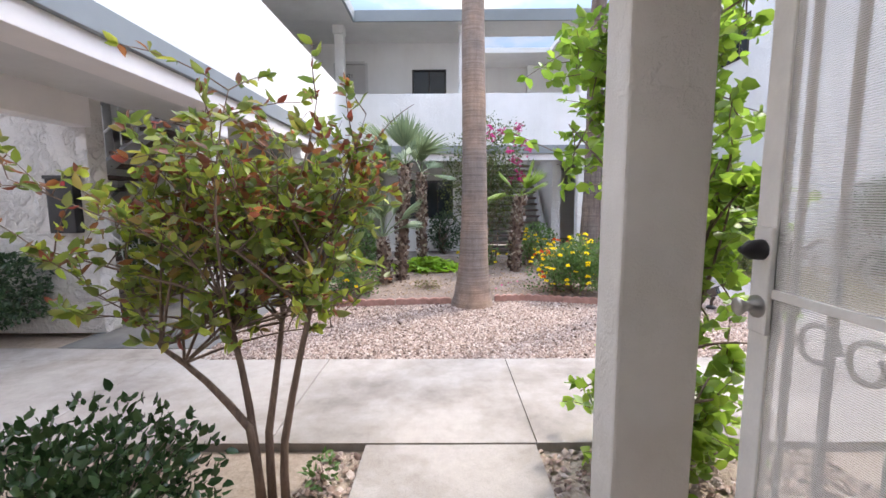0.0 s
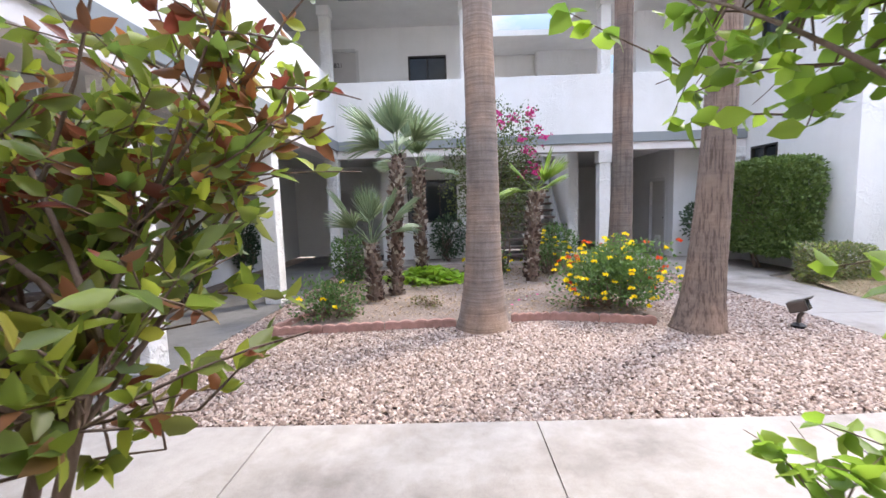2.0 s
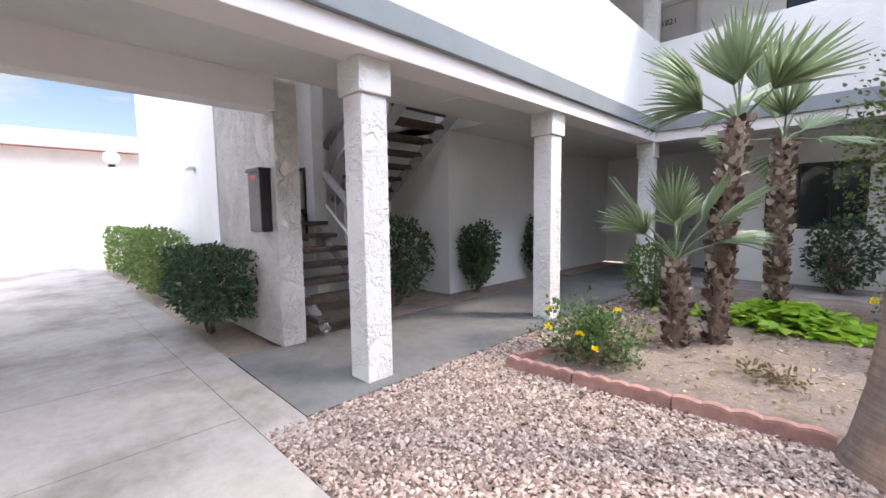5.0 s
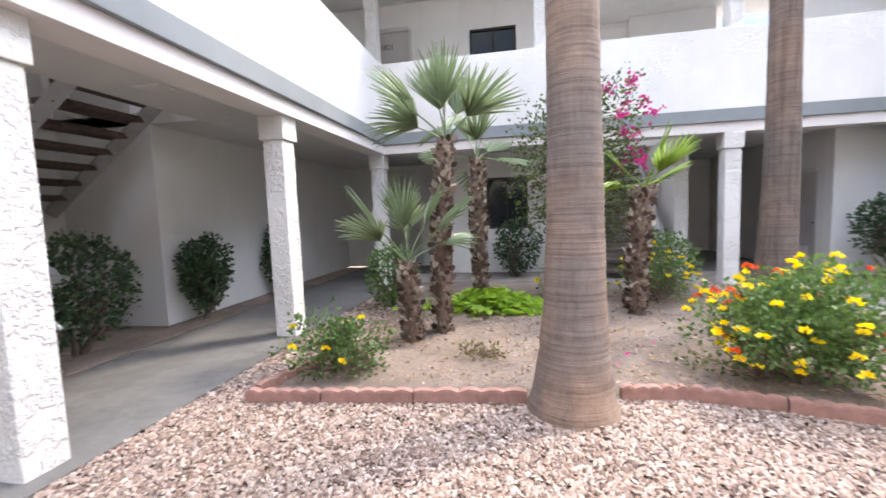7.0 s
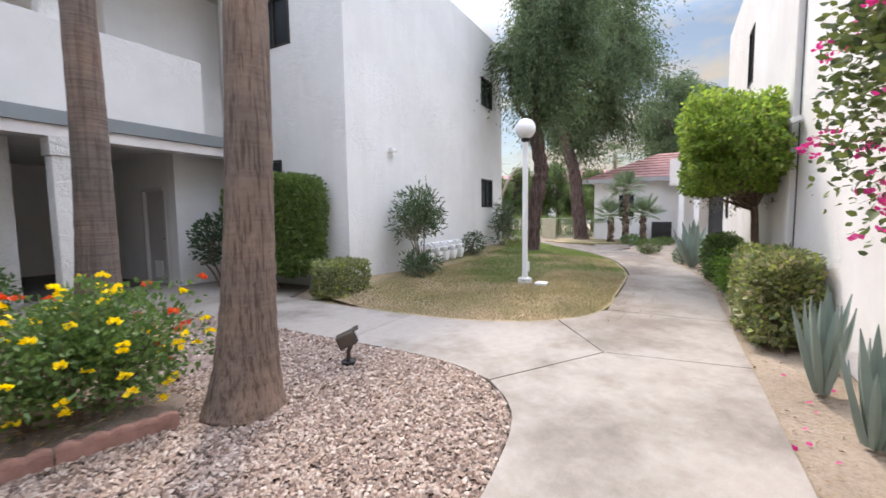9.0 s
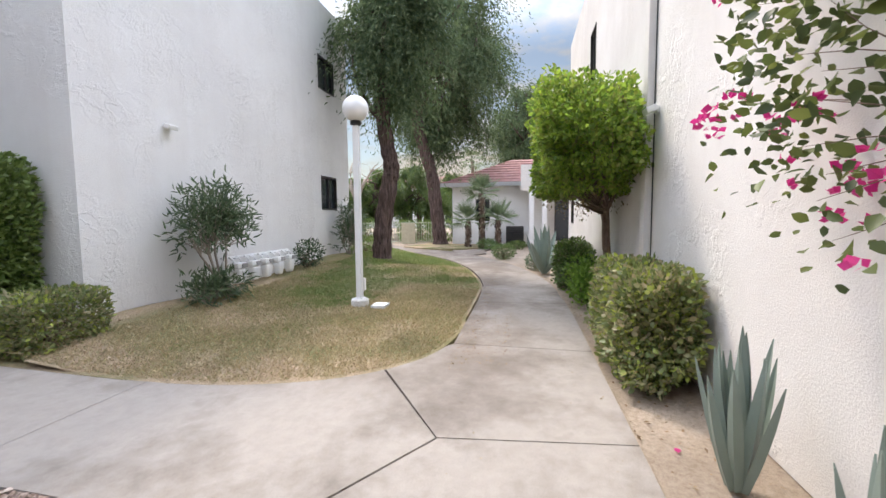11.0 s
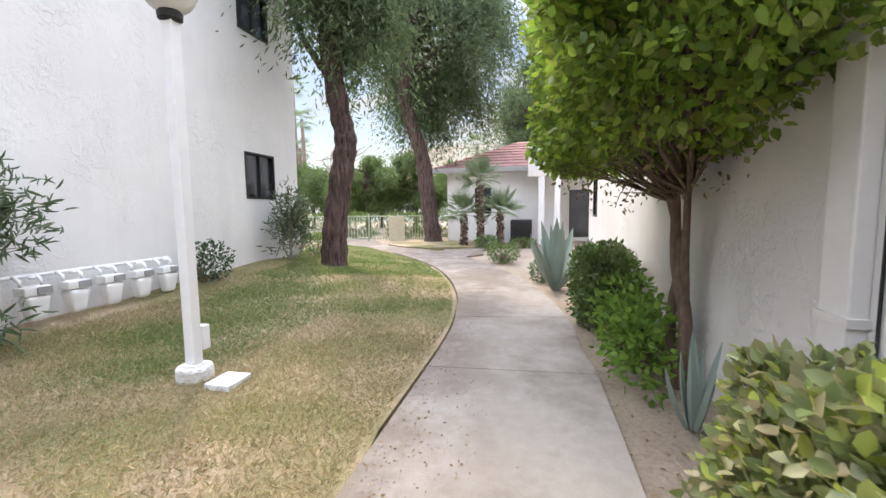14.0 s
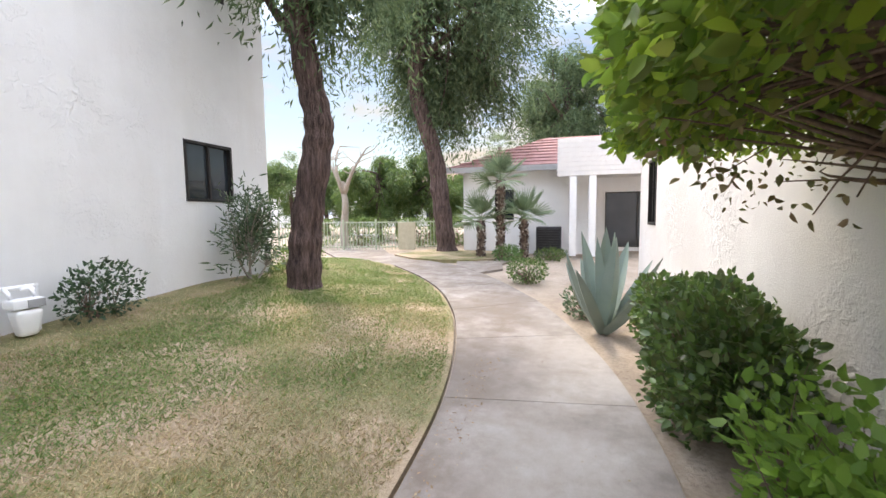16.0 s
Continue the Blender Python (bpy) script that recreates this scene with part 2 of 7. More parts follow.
BLACKPLASTIC = plain("black_plastic", (0.018, 0.018, 0.02), 0.4, vary=0.2)
DOORPAINT = plain("grey_door_paint", (0.50, 0.48, 0.46), 0.5, vary=0.05, scale=2)
CREAMMETAL = plain("cream_gate_paint", (0.76, 0.73, 0.68), 0.5, vary=0.08)
STEEL = plain("worn_steel", (0.45, 0.43, 0.40), 0.35, 0.9, vary=0.15)
BROWNWOOD = bark("brown_stair_wood", (0.06, 0.045, 0.04), (0.15, 0.115, 0.10), (0.3, 1, 1), 14, 0.01)
GREYPAINT = plain("grey_stringer_paint", (0.33, 0.33, 0.33), 0.6, vary=0.1)
REDTILE = plain("red_roof_tile", (0.30, 0.155, 0.145), 0.85, vary=0.25, scale=3, bump=0.3)

# ---------------- mesh helpers ----------------
def link_mesh(name, me, material, parent=None, label=""):
    if material is not None:
        me.materials.append(material)
    ob = new(name, me)
    if parent is not None:
        ob.parent = parent
    if label:
        tagged(ob, label)
    return ob


def part(name, bm, material, parent=None, label="", smooth=False):
    me = bpy.data.meshes.new(name)
    bmesh.ops.recalc_face_normals(bm, faces=bm.faces)
    bm.to_mesh(me)
    bm.free()
    if smooth:
        me.shade_smooth()
    return link_mesh(name, me, material, parent, label)


def raw(name, verts, faces, material, parent=None, label="", smooth=False):
    """A mesh from numpy arrays: verts (n, 3), faces (m, 3) or (m, 4)."""
    verts = np.asarray(verts, dtype=np.float32)
    faces = np.asarray(faces, dtype=np.int32)
    me = bpy.data.meshes.new(name)
    k = faces.shape[1]
    me.vertices.add(len(verts))
    me.vertices.foreach_set("co", verts.ravel())
    me.loops.add(faces.size)
    me.loops.foreach_set("vertex_index", faces.ravel())
    me.polygons.add(len(faces))
    me.polygons.foreach_set("loop_start", np.arange(0, faces.size, k, dtype=np.int32))
    me.polygons.foreach_set("loop_total", np.full(len(faces), k, dtype=np.int32))
    if smooth:
        me.polygons.foreach_set("use_smooth", np.ones(len(faces), dtype=bool))
    me.update(calc_edges=True)
    return link_mesh(name, me, material, parent, label)


def thing(name, label, category, at=(0, 0, 0), group="", kind=""):
    """An empty at the base of a thing that has parts."""
    ob = new(name)
    ob.empty_display_size = 0.1
    ob.location = at
    return tagged(ob, label, category, group, kind)


def box(bm, x0, y0, z0, x1, y1, z1, bevel=0.0, seg=2):
    vs = [bm.verts.new(p) for p in ((x0, y0, z0), (x1, y0, z0), (x1, y1, z0), (x0, y1, z0), (x0, y0, z1), (x1, y0, z1), (x1, y1, z1), (x0, y1, z1))]
    fs = [bm.faces.new([vs[i] for i in q]) for q in ((3, 2, 1, 0), (4, 5, 6, 7), (0, 1, 5, 4), (1, 2, 6, 5), (2, 3, 7, 6), (3, 0, 4, 7))]
    if bevel:
        es = list({e for f in fs for e in f.edges})
        bmesh.ops.bevel(bm, geom=es, offset=bevel, segments=seg, affect="EDGES", profile=0.6)
    return bm


def boxed(*a, **k):
    return box(bmesh.new(), *a, **k)


def tube(bm, pts, radii, sides=8, caps=True, uneven=0.0, rng=None):
    """A tapered tube along points."""
    rings = []
    up = Vector((0, 0, 1))
    pts = [Vector(p) for p in pts]
    for i, p in enumerate(pts):
        d = (pts[min(i + 1, len(pts) - 1)] - pts[max(i - 1, 0)]).normalized()
        a = d.cross(up if abs(d.z) < 0.9 else Vector((1, 0, 0))).normalized()
        b = d.cross(a)
        ring = []
        for s in range(sides):
            t = 2 * math.pi * s / sides
            r = radii[i] * (1 + (rng.uniform(-uneven, uneven) if rng else 0))
            ring.append(bm.verts.new(p + (a * math.cos(t) + b * math.sin(t)) * r))
        rings.append(ring)
    for r0, r1 in zip(rings, rings[1:]):
        for s in range(sides):
            bm.faces.new((r0[s], r0[(s + 1) % sides], r1[(s + 1) % sides], r1[s]))
    if caps:
        bm.faces.new(rings[0][::-1])
        bm.faces.new(rings[-1])
    return bm


def lathe(bm, profile, sides=24, at=(0, 0, 0)):
    """Turn a profile of (radius, height) round the upright axis."""
    x, y, z = at
    return tube(bm, [(x, y, z + h) for _, h in profile], [max(r, 0.0005) for r, _ in profile], sides)


def prism(bm, outline, z0, z1):
    lo = [bm.verts.new((x, y, z0)) for x, y in outline]
    hi = [bm.verts.new((x, y, z1)) for x, y in outline]
    bm.faces.new(lo[::-1])
    bm.faces.new(hi)
    k = len(outline)
    for i in range(k):
        bm.faces.new((lo[i], lo[(i + 1) % k], hi[(i + 1) % k], hi[i]))
    return bm


def smoothline(pts, steps=6):
    """Points along a Catmull-Rom curve through pts."""
    out = []
    P = [Vector(p) for p in pts]
    for i in range(len(P) - 1):
        p0, p1, p2, p3 = P[max(i - 1, 0)], P[i], P[i + 1], P[min(i + 2, len(P) - 1)]
        for s in range(steps):
            t = s / steps
            out.append(0.5 * ((2 * p1) + (p2 - p0) * t + (2 * p0 - 5 * p1 + 4 * p2 - p3) * t * t + (3 * p1 - p0 - 3 * p2 + p3) * t ** 3))
    out.append(P[-1])
    return out


def wall_along(name, a, b, thick, z0, z1, openings, material, label, axis):
    """A wall along x (axis 'x': from a to b at y=thick[0]..thick[1]) or along y, with openings (u0, u1, w0, w1) cut through it."""
    us = sorted({a, b, *[o[0] for o in openings], *[o[1] for o in openings]})
    ws = sorted({z0, z1, *[o[2] for o in openings], *[o[3] for o in openings]})
    bm = bmesh.new()
    nu, nw = len(us), len(ws)
    solid = lambda i, j: 0 <= i < nu - 1 and 0 <= j < nw - 1 and not any(o[0] - 1e-6 <= us[i] and us[i + 1] <= o[1] + 1e-6 and o[2] - 1e-6 <= ws[j] and ws[j + 1] <= o[3] + 1e-6 for o in openings)
    cache = {}

    def v(i, j, s):
        if (i, j, s) not in cache:
            u, w, t = us[i], ws[j], thick[s]
            cache[i, j, s] = bm.verts.new((u, t, w) if axis == "x" else (t, u, w))
        return cache[i, j, s]
    for i in range(nu - 1):
        for j in range(nw - 1):
            if not solid(i, j):
                continue
            bm.faces.new((v(i, j, 0), v(i + 1, j, 0), v(i + 1, j + 1, 0), v(i, j + 1, 0)))
            bm.faces.new((v(i, j, 1), v(i, j + 1, 1), v(i + 1, j + 1, 1), v(i + 1, j, 1)))
            for (di, dj, e) in ((-1, 0, (0, 0, 0, 1)), (1, 0, (1, 0, 1, 1)), (0, -1, (0, 0, 1, 0)), (0, 1, (0, 1, 1, 1))):
                if not solid(i + di, j + dj):
                    p, q = (i + e[0], j + e[1]), (i + e[2], j + e[3])
                    bm.faces.new((v(*p, 0), v(*q, 0), v(*q, 1), v(*p, 1)))
    return tagged(part(name, bm, material), label, "wall", kind="structure")



# ---------------- ground and paving ----------------
def ground():
    bm = bmesh.new()
    vs = [bm.verts.new(p) for p in ((-260, -260, -0.06), (300, -260, -0.06), (300, 300, -0.06), (-260, 300, -0.06))]
    bm.faces.new(vs)
    return tagged(part("ground", bm, TAN), "flat tan desert dirt ground around the courtyard", "ground", kind="structure")


ground()

# edges of the main path, from west to east
PATH_N = [(-30, 4.12), (2.6, 4.11), (9.2, 4.09), (10.3, 4.09), (11.35, 4.14), (12.4, 4.30), (13.55, 4.58), (14.6, 4.92), (16.0, 5.52), (17.6, 6.5), (19.3, 7.8)]
PATH_S = [(-30, 2.62), (2.6, 2.62), (9.0, 2.62), (10.4, 2.68), (11.4, 2.72), (12.6, 2.88), (14.05, 3.24), (15.2, 3.62), (15.9, 3.92), (17.1, 4.48), (18.4, 5.2)]
LAWN_W = [(6.0, 8.8), (5.92, 7.6), (5.88, 6.4), (6.02, 5.5), (6.35, 4.8), (6.9, 4.32), (7.6, 4.12), (8.4, 4.09)]
GRAVEL_E = [(2.2, 4.11), (3.0, 4.14), (3.75, 4.3), (4.25, 4.75), (4.47, 5.4), (4.52, 6.3), (4.53, 7.4), (4.55, 9.3)]


def slab(name, outline, z0, z1, material, label):
    bm = prism(bmesh.new(), outline, z0, z1)
    return tagged(part(name, bm, material), label, "path", kind="structure")


def strip(name, left, right, z0, z1, material, label):
    """A slab between two edges."""
    return slab(name, [tuple(p) for p in left] + [tuple(p) for p in right][::-1], z0, z1, material, label)


def v2(pts):
    return [(p[0], p[1], 0) for p in pts]


def xy(pts):
    return [(p[0], p[1]) for p in pts]



# concrete panels of the main path, with open joints between them
def lerp_edge(edge, x):
    return float(np.interp(x, [p[0] for p in edge], [p[1] for p in edge]))


EDGE_N = xy(smoothline(v2(PATH_N), 5))
EDGE_S = xy(smoothline(v2(PATH_S), 5))


def path_panels():
    root = thing("pavement", "pale concrete footpath in panels with worn joints", "path", kind="structure")
    # straight western run, then the bend; joints cross from south edge to north edge
    cuts = [(-30, -30), (-15, -15), (-9, -9), (-6.2, -6.2), (-4.35, -4.35), (-2.95, -2.95), (-1.2, -1.2), (0.61, 0.61), (2.4, 2.4), (7.37, 7.42), (9.83, 9.74), (11.7, 11.5), (13.5, 13.0), (15.3, 14.4), (17.0, 16.1), (18.4, 19.3)]
    for (s0, n0), (s1, n1) in zip(cuts, cuts[1:]):
        if s0 == 2.4:
            continue
        gap = 0.004
        lo = [(s0 + gap, lerp_edge(EDGE_S, s0 + gap))] + [p for p in EDGE_S if s0 + 0.05 < p[0] < s1 - 0.05] + [(s1 - gap, lerp_edge(EDGE_S, s1 - gap))]
        hi = [(n0 + gap, lerp_edge(EDGE_N, n0 + gap))] + [p for p in EDGE_N if n0 + 0.05 < p[0] < n1 - 0.05] + [(n1 - gap, lerp_edge(EDGE_N, n1 - gap))]
        part("concrete_panel", prism(bmesh.new(), lo + hi[::-1], -0.1, 0.0), CONC, root)
    # branch towards the rear wing, between gravel and lawn
    gw = xy(smoothline(v2(GRAVEL_E), 5))
    le = xy(smoothline(v2(LAWN_W), 5))[::-1]
    north = [(p[0] , p[1]) for p in gw if p[1] > 4.12]
    south_of_7 = [p for p in north if 4.70 < p[1] <= 6.6] + [(4.52, 6.6)]
    fillet = [p for p in le if p[1] > 4.10]
    lowr = [p for p in fillet if 4.50 < p[1] <= 6.6] + [(5.89, 6.6)]
    gw_low = [p for p in gw if p[1] < 4.60]
    lawn_low = [p for p in fillet if p[1] < 4.42 and p[0] < 7.38]
    part("concrete_panel", prism(bmesh.new(), [(2.406, 2.62), (5.53, 2.62), (5.405, 3.875), (4.20, 4.655)] + gw_low[::-1] + [(2.406, 4.11)], -0.1, 0.0), CONC, root)
    part("concrete_panel", prism(bmesh.new(), [(5.542, 2.62), (7.364, 2.62), (7.414, 4.095)] + lawn_low + [(6.52, 4.60), (5.418, 3.884)], -0.1, 0.0), CONC, root)
    part("concrete_panel", prism(bmesh.new(), [(4.215, 4.665), (5.41, 3.892), (6.50, 4.615)] + lowr + south_of_7[::-1], -0.1, 0.0), CONC, root)
    upl = [(4.52, 6.61)] + [p for p in north if p[1] > 6.65]
    upr = [(5.89, 6.61)] + [p for p in fillet if p[1] > 6.65] + [(6.05, 9.3)]
    part("concrete_panel", prism(bmesh.new(), upl + upr[::-1], -0.1, -0.001), CONC, root)
    # walk from the doorstep
    part("concrete_panel", boxed(-0.54, 1.0, -0.1, 0.60, 2.605, -0.004), CONC, root)
    part("doorstep", boxed(-0.9, 0.1, -0.1, 1.0, 0.995, 0.16, bevel=0.012), CONC, root)
    # far paths by the pool fence and the villa
    part("concrete_panel", prism(bmesh.new(), [(18.41, 5.2), (19.7, 6.1), (21.6, 6.6), (23.4, 6.4), (23.4, 4.6), (21.5, 4.75), (20.2, 4.9), (19.2, 4.75)], -0.1, -0.002), CONC, root)
    part("concrete_panel", prism(bmesh.new(), [(19.31, 7.8), (18.41, 5.21), (19.7, 6.11), (21.0, 7.6), (22.6, 9.4), (26.5, 11.6), (34, 14), (34, 16), (25, 14), (20.5, 10.2)], -0.1, -0.003), CONC, root)
    return root


path_panels()
slab("pavement", [(-30, 4.118), (-2.452, 4.118), (-2.452, 4.43), (-6.0, 4.5), (-30, 4.55)], -0.1, -0.001, CONC, "pale concrete edge strip of the west path")
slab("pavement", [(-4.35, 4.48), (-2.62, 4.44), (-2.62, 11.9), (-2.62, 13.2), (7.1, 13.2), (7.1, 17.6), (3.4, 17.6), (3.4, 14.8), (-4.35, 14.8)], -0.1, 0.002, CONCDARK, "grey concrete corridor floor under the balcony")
slab("pavement", [(-2.61, 11.7), (4.5, 11.7), (4.54, 9.31), (6.06, 9.31), (7.1, 9.9), (7.1, 13.19), (-2.61, 13.19)], -0.1, -0.002, CONC, "pale concrete floor before the rear wing")

# ---------------- left wing, rear wing ----------------
BEAM_Z, BAND_Z, TOP_Z, RAIL_Z, ROOF_Z = 2.70, 2.88, 3.10, 4.47, 6.25


def column(x, y, z0, z1, w=0.265, cap=0.28, label="", group="columns of the courtyard"):
    c = thing("column", label or "white rough stucco column with a square cap under the balcony", "column", (x, y, z0), group)
    bm = boxed(-w / 2, -w / 2, -0.02, w / 2, w / 2, z1 - z0 - cap, bevel=0.018)
    part("shaft", bm, POSTWHITE, c)
    part("cap", boxed(-w / 2 - 0.028, -w / 2 - 0.028, z1 - z0 - cap, w / 2 + 0.028, w / 2 + 0.028, z1 - z0, bevel=0.012), POSTWHITE, c)
    return c


for cx, cy in ((-2.90, 5.21), (-2.845, 8.07), (-2.80, 11.68), (3.80, 11.70), (6.95, 11.70)):
    column(cx, cy, 0.0, BEAM_Z)
for cx, cy in ((-2.80, 11.68), (0.52, 11.70), (3.80, 11.70), (6.80, 11.70)):
    column(cx, cy, RAIL_Z, ROOF_Z, 0.24, 0.22, "white upper column between balcony wall and eaves", "upper columns")


def storey_edge(name, label, x0, y0, x1, y1, z0, z1, material, bevel=0.008):
    return tagged(part(name, boxed(x0, y0, z0, x1, y1, z1, bevel=bevel), material), label, "trim", kind="structure")


# left wing edge runs along y, rear wing edge along x
storey_edge("trim", "cream painted beam on the columns", -2.98, -2.0, -2.63, 11.55, BEAM_Z, BAND_Z, CREAM)
storey_edge("trim", "grey painted band along the balcony", -2.98, -2.0, -2.575, 11.50, BAND_Z, TOP_Z, BAND)
storey_edge("wall_west", "white stucco balcony parapet of the side wing", -2.80, -2.0, -2.60, 11.52, TOP_Z, RAIL_Z, WHITE, 0.015)
storey_edge("trim", "cream painted beam on the columns", -2.98, 11.552, 7.1, 11.88, BEAM_Z, BAND_Z, CREAM)
storey_edge("trim", "grey painted band along the balcony", -2.98, 11.502, 7.1, 11.88, BAND_Z, TOP_Z, BAND)
storey_edge("wall_north", "white stucco balcony parapet of the rear wing", -2.80, 11.522, 6.05, 11.72, TOP_Z, RAIL_Z, WHITE, 0.015)
storey_edge("trim", "cream painted beam across the west passage", -4.40, -2.0, -4.15, 4.99, 2.50, 2.87, CREAM)
storey_edge("wall_west", "white stucco outer parapet above the west passage", -4.40, -2.0, -4.2, 4.99, 2.875, RAIL_Z, WHITE)


def ceiling(name, x0, y0, x1, y1, z0, z1, label, material=None):
    return tagged(part(name, boxed(x0, y0, z0, x1, y1, z1), material or SOFFIT), label, "ceiling", kind="structure")


ceiling("ceiling", -4.14, -2.0, -2.985, 11.9, 2.83, 3.0, "grey painted soffit above the walkway")
ceiling("ceiling", -7.0, 8.30, -4.145, 14.9, 2.83, 3.0, "grey painted soffit above the walkway")
ceiling("ceiling", -4.14, 11.885, 0.85, 15.3, 2.83, 3.0, "grey painted soffit of the rear corridor")
ceiling("ceiling", 3.45, 11.885, 7.1, 17.8, 2.83, 3.0, "grey painted soffit of the rear corridor")
ceiling("ceiling", -6.6, -2.0, -2.35, 11.3, ROOF_Z, 6.4, "grey eaves soffit of the side wing")
ceiling("ceiling", -6.6, 11.305, 0.9, 15.6, ROOF_Z, 6.4, "grey eaves soffit of the rear wing")
ceiling("ceiling", 0.901, 11.305, 3.35, 12.45, ROOF_Z, 6.4, "grey eaves soffit of the rear wing")
ceiling("ceiling", 0.901, 13.75, 3.35, 15.6, ROOF_Z, 6.4, "grey eaves soffit of the rear wing")
ceiling("ceiling", 3.351, 11.305, 7.6, 15.6, ROOF_Z, 6.4, "grey eaves soffit of the rear wing")
storey_edge("trim", "grey eaves board", -2.35, -2.0, -2.29, 11.24, 6.2, 6.48, BAND)
storey_edge("trim", "grey eaves board", -2.35, 11.245, 7.6, 11.305, 6.2, 6.48, BAND)

# walls behind the walkways
wall_along("wall_west", 8.3, 14.75, (-5.2, -4.9), 0.0, 2.83, [], CORRIDOR, "pale stucco corridor wall of the side wing", "y")
wall_along("wall_north", -5.2, 0.85, (14.752, 15.0), 0.0, 2.83, [(-3.55, -2.70, 0.0, 2.05)], CORRIDOR, "pale stucco corridor end wall with a door", "x")
wall_along("wall_north", -1.9, 0.8, (13.25, 13.5), 0.0, 2.83, [(-1.15, 0.25, 1.05, 2.25)], CORRIDOR, "stucco wall with a wide window under the balcony", "x")
wall_along("wall_north", 5.88, 7.1, (12.4, 12.65), 0.0, 2.83, [], WHITE, "white stucco wall beside the entrance", "x")
wall_along("wall_north", 3.4, 5.88, (17.6, 17.8), 0.0, 2.83, [], CORRIDOR, "stucco wall at the end of the entrance passage", "x")
wall_along("wall_west", 13.35, 17.6, (3.35, 3.6), 0.0, 2.83, [], CORRIDOR, "stucco side wall of the entrance passage", "y")
wall_along("wall_east", 12.65, 17.6, (5.88, 6.1), 0.0, 2.83, [(12.85, 13.7, 0.0, 2.05)], CORRIDOR, "stucco side wall of the entrance recess", "y")
wall_along("wall_north", 0.6, 3.6, (15.3, 15.5), 0.0, 6.25, [], CORRIDOR, "shaded wall behind the rear stairs", "x")
wall_along("wall_north", -6.6, 0.8, (12.9, 13.15), 3.0, ROOF_Z, [(-3.25, -2.33, 3.4, 5.70), (-0.96, 0.06, 4.3, 5.5)], CORRIDOR, "upper corridor wall with a door and a window", "x")
wall_along("wall_north", 4.9, 7.1, (12.5, 12.75), 3.0, ROOF_Z, [], WHITE, "upper white stucco wall by the balcony end", "x")
wall_along("wall_west", -2.0, 12.88, (-4.65, -4.42), 3.0, ROOF_Z, [], CORRIDOR, "upper corridor wall of the side wing", "y")
wall_along("wall_north", 2.9, 4.9, (15.0, 15.2), 3.0, ROOF_Z, [], CORRIDOR, "upper wall in the rear recess", "x")

# stair recess of the side wing and the stucco panel beside it
wall_along("wall_west", 5.40, 8.3, (-6.75, -6.5), 0.0, 6.2, [], WHITE, "white stucco wall behind the stairs", "y")
wall_along("wall_north", -6.5, -5.2, (8.3, 8.55), 0.0, 6.2, [], CORRIDOR, "pale stucco wall beside the stairs", "x")
tagged(part("wall_south", boxed(-6.05, 5.0, 0.0, -4.24, 5.27, 2.87, bevel=0.012), ROUGHPANEL), "rough white stucco panel beside the stairs", "wall", kind="structure")
wall_along("wall_south", -7.4, -6.05, (6.4, 6.6), 0.0, 6.2, [(-6.9, -6.3, 1.0, 2.2)], GREYWALL, "recessed stucco wall with a narrow window", "x")
wall_along("wall_south", -13.5, -7.4, (5.4, 5.6), 0.0, 6.2, [], WHITE, "white stucco wall along the west path", "x")
wall_along("wall_west", 5.6, 6.4, (-7.6, -7.4), 0.0, 6.2, [], WHITE, "white stucco return wall", "y")

# ---------------- grey house on the lawn side ----------------
A_X0, A_X1, A_Y, A_TOP = 7.12, 15.4, 8.8, 7.3
wall_along("wall_north", A_X0, A_X1, (A_Y, A_Y + 0.25), -0.05, A_TOP, [(13.55, 14.5, 1.66, 2.6), (13.55, 14.5, 4.95, 5.85)], GREYWALL, "tall pale grey stucco wall with two windows by the lawn", "x")
wall_along("wall_west", A_Y + 0.25, 16.0, (A_X0, A_X0 + 0.25), -0.05, A_TOP, [(10.2, 11.2, 4.95, 5.95), (10.6, 11.4, 1.75, 2.65)], GREYWALL, "pale grey stucco side wall behind the hedge", "y")
wall_along("wall_east", A_Y + 0.25, 16.0, (A_X1 - 0.25, A_X1), -0.05, A_TOP, [], GREYWALL, "pale grey stucco end wall", "y")
ceiling("roof", A_X0 + 0.25, A_Y + 0.25, A_X1 - 0.25, 16, 6.8, 7.0, "flat roof behind the parapet")

# ---------------- white house on the path's south side ----------------
wall_along("wall_south", 2.6, 17.3, (1.59, 1.84), -0.05, 6.9, [(12.4, 13.1, 4.25, 5.5), (15.9, 16.5, 1.2, 2.3)], WARMWALL, "long trowelled warm white stucco wall along the path", "x")
wall_along("wall_east", -8.0, 1.59, (17.05, 17.3), -0.05, 6.9, [], WARMWALL, "warm white stucco end wall", "y")
wall_along("wall_south", -18.0, -4.4, (-0.15, 0.06), -0.05, 6.2, [], WARMWALL, "white stucco house wall along the west path", "x")
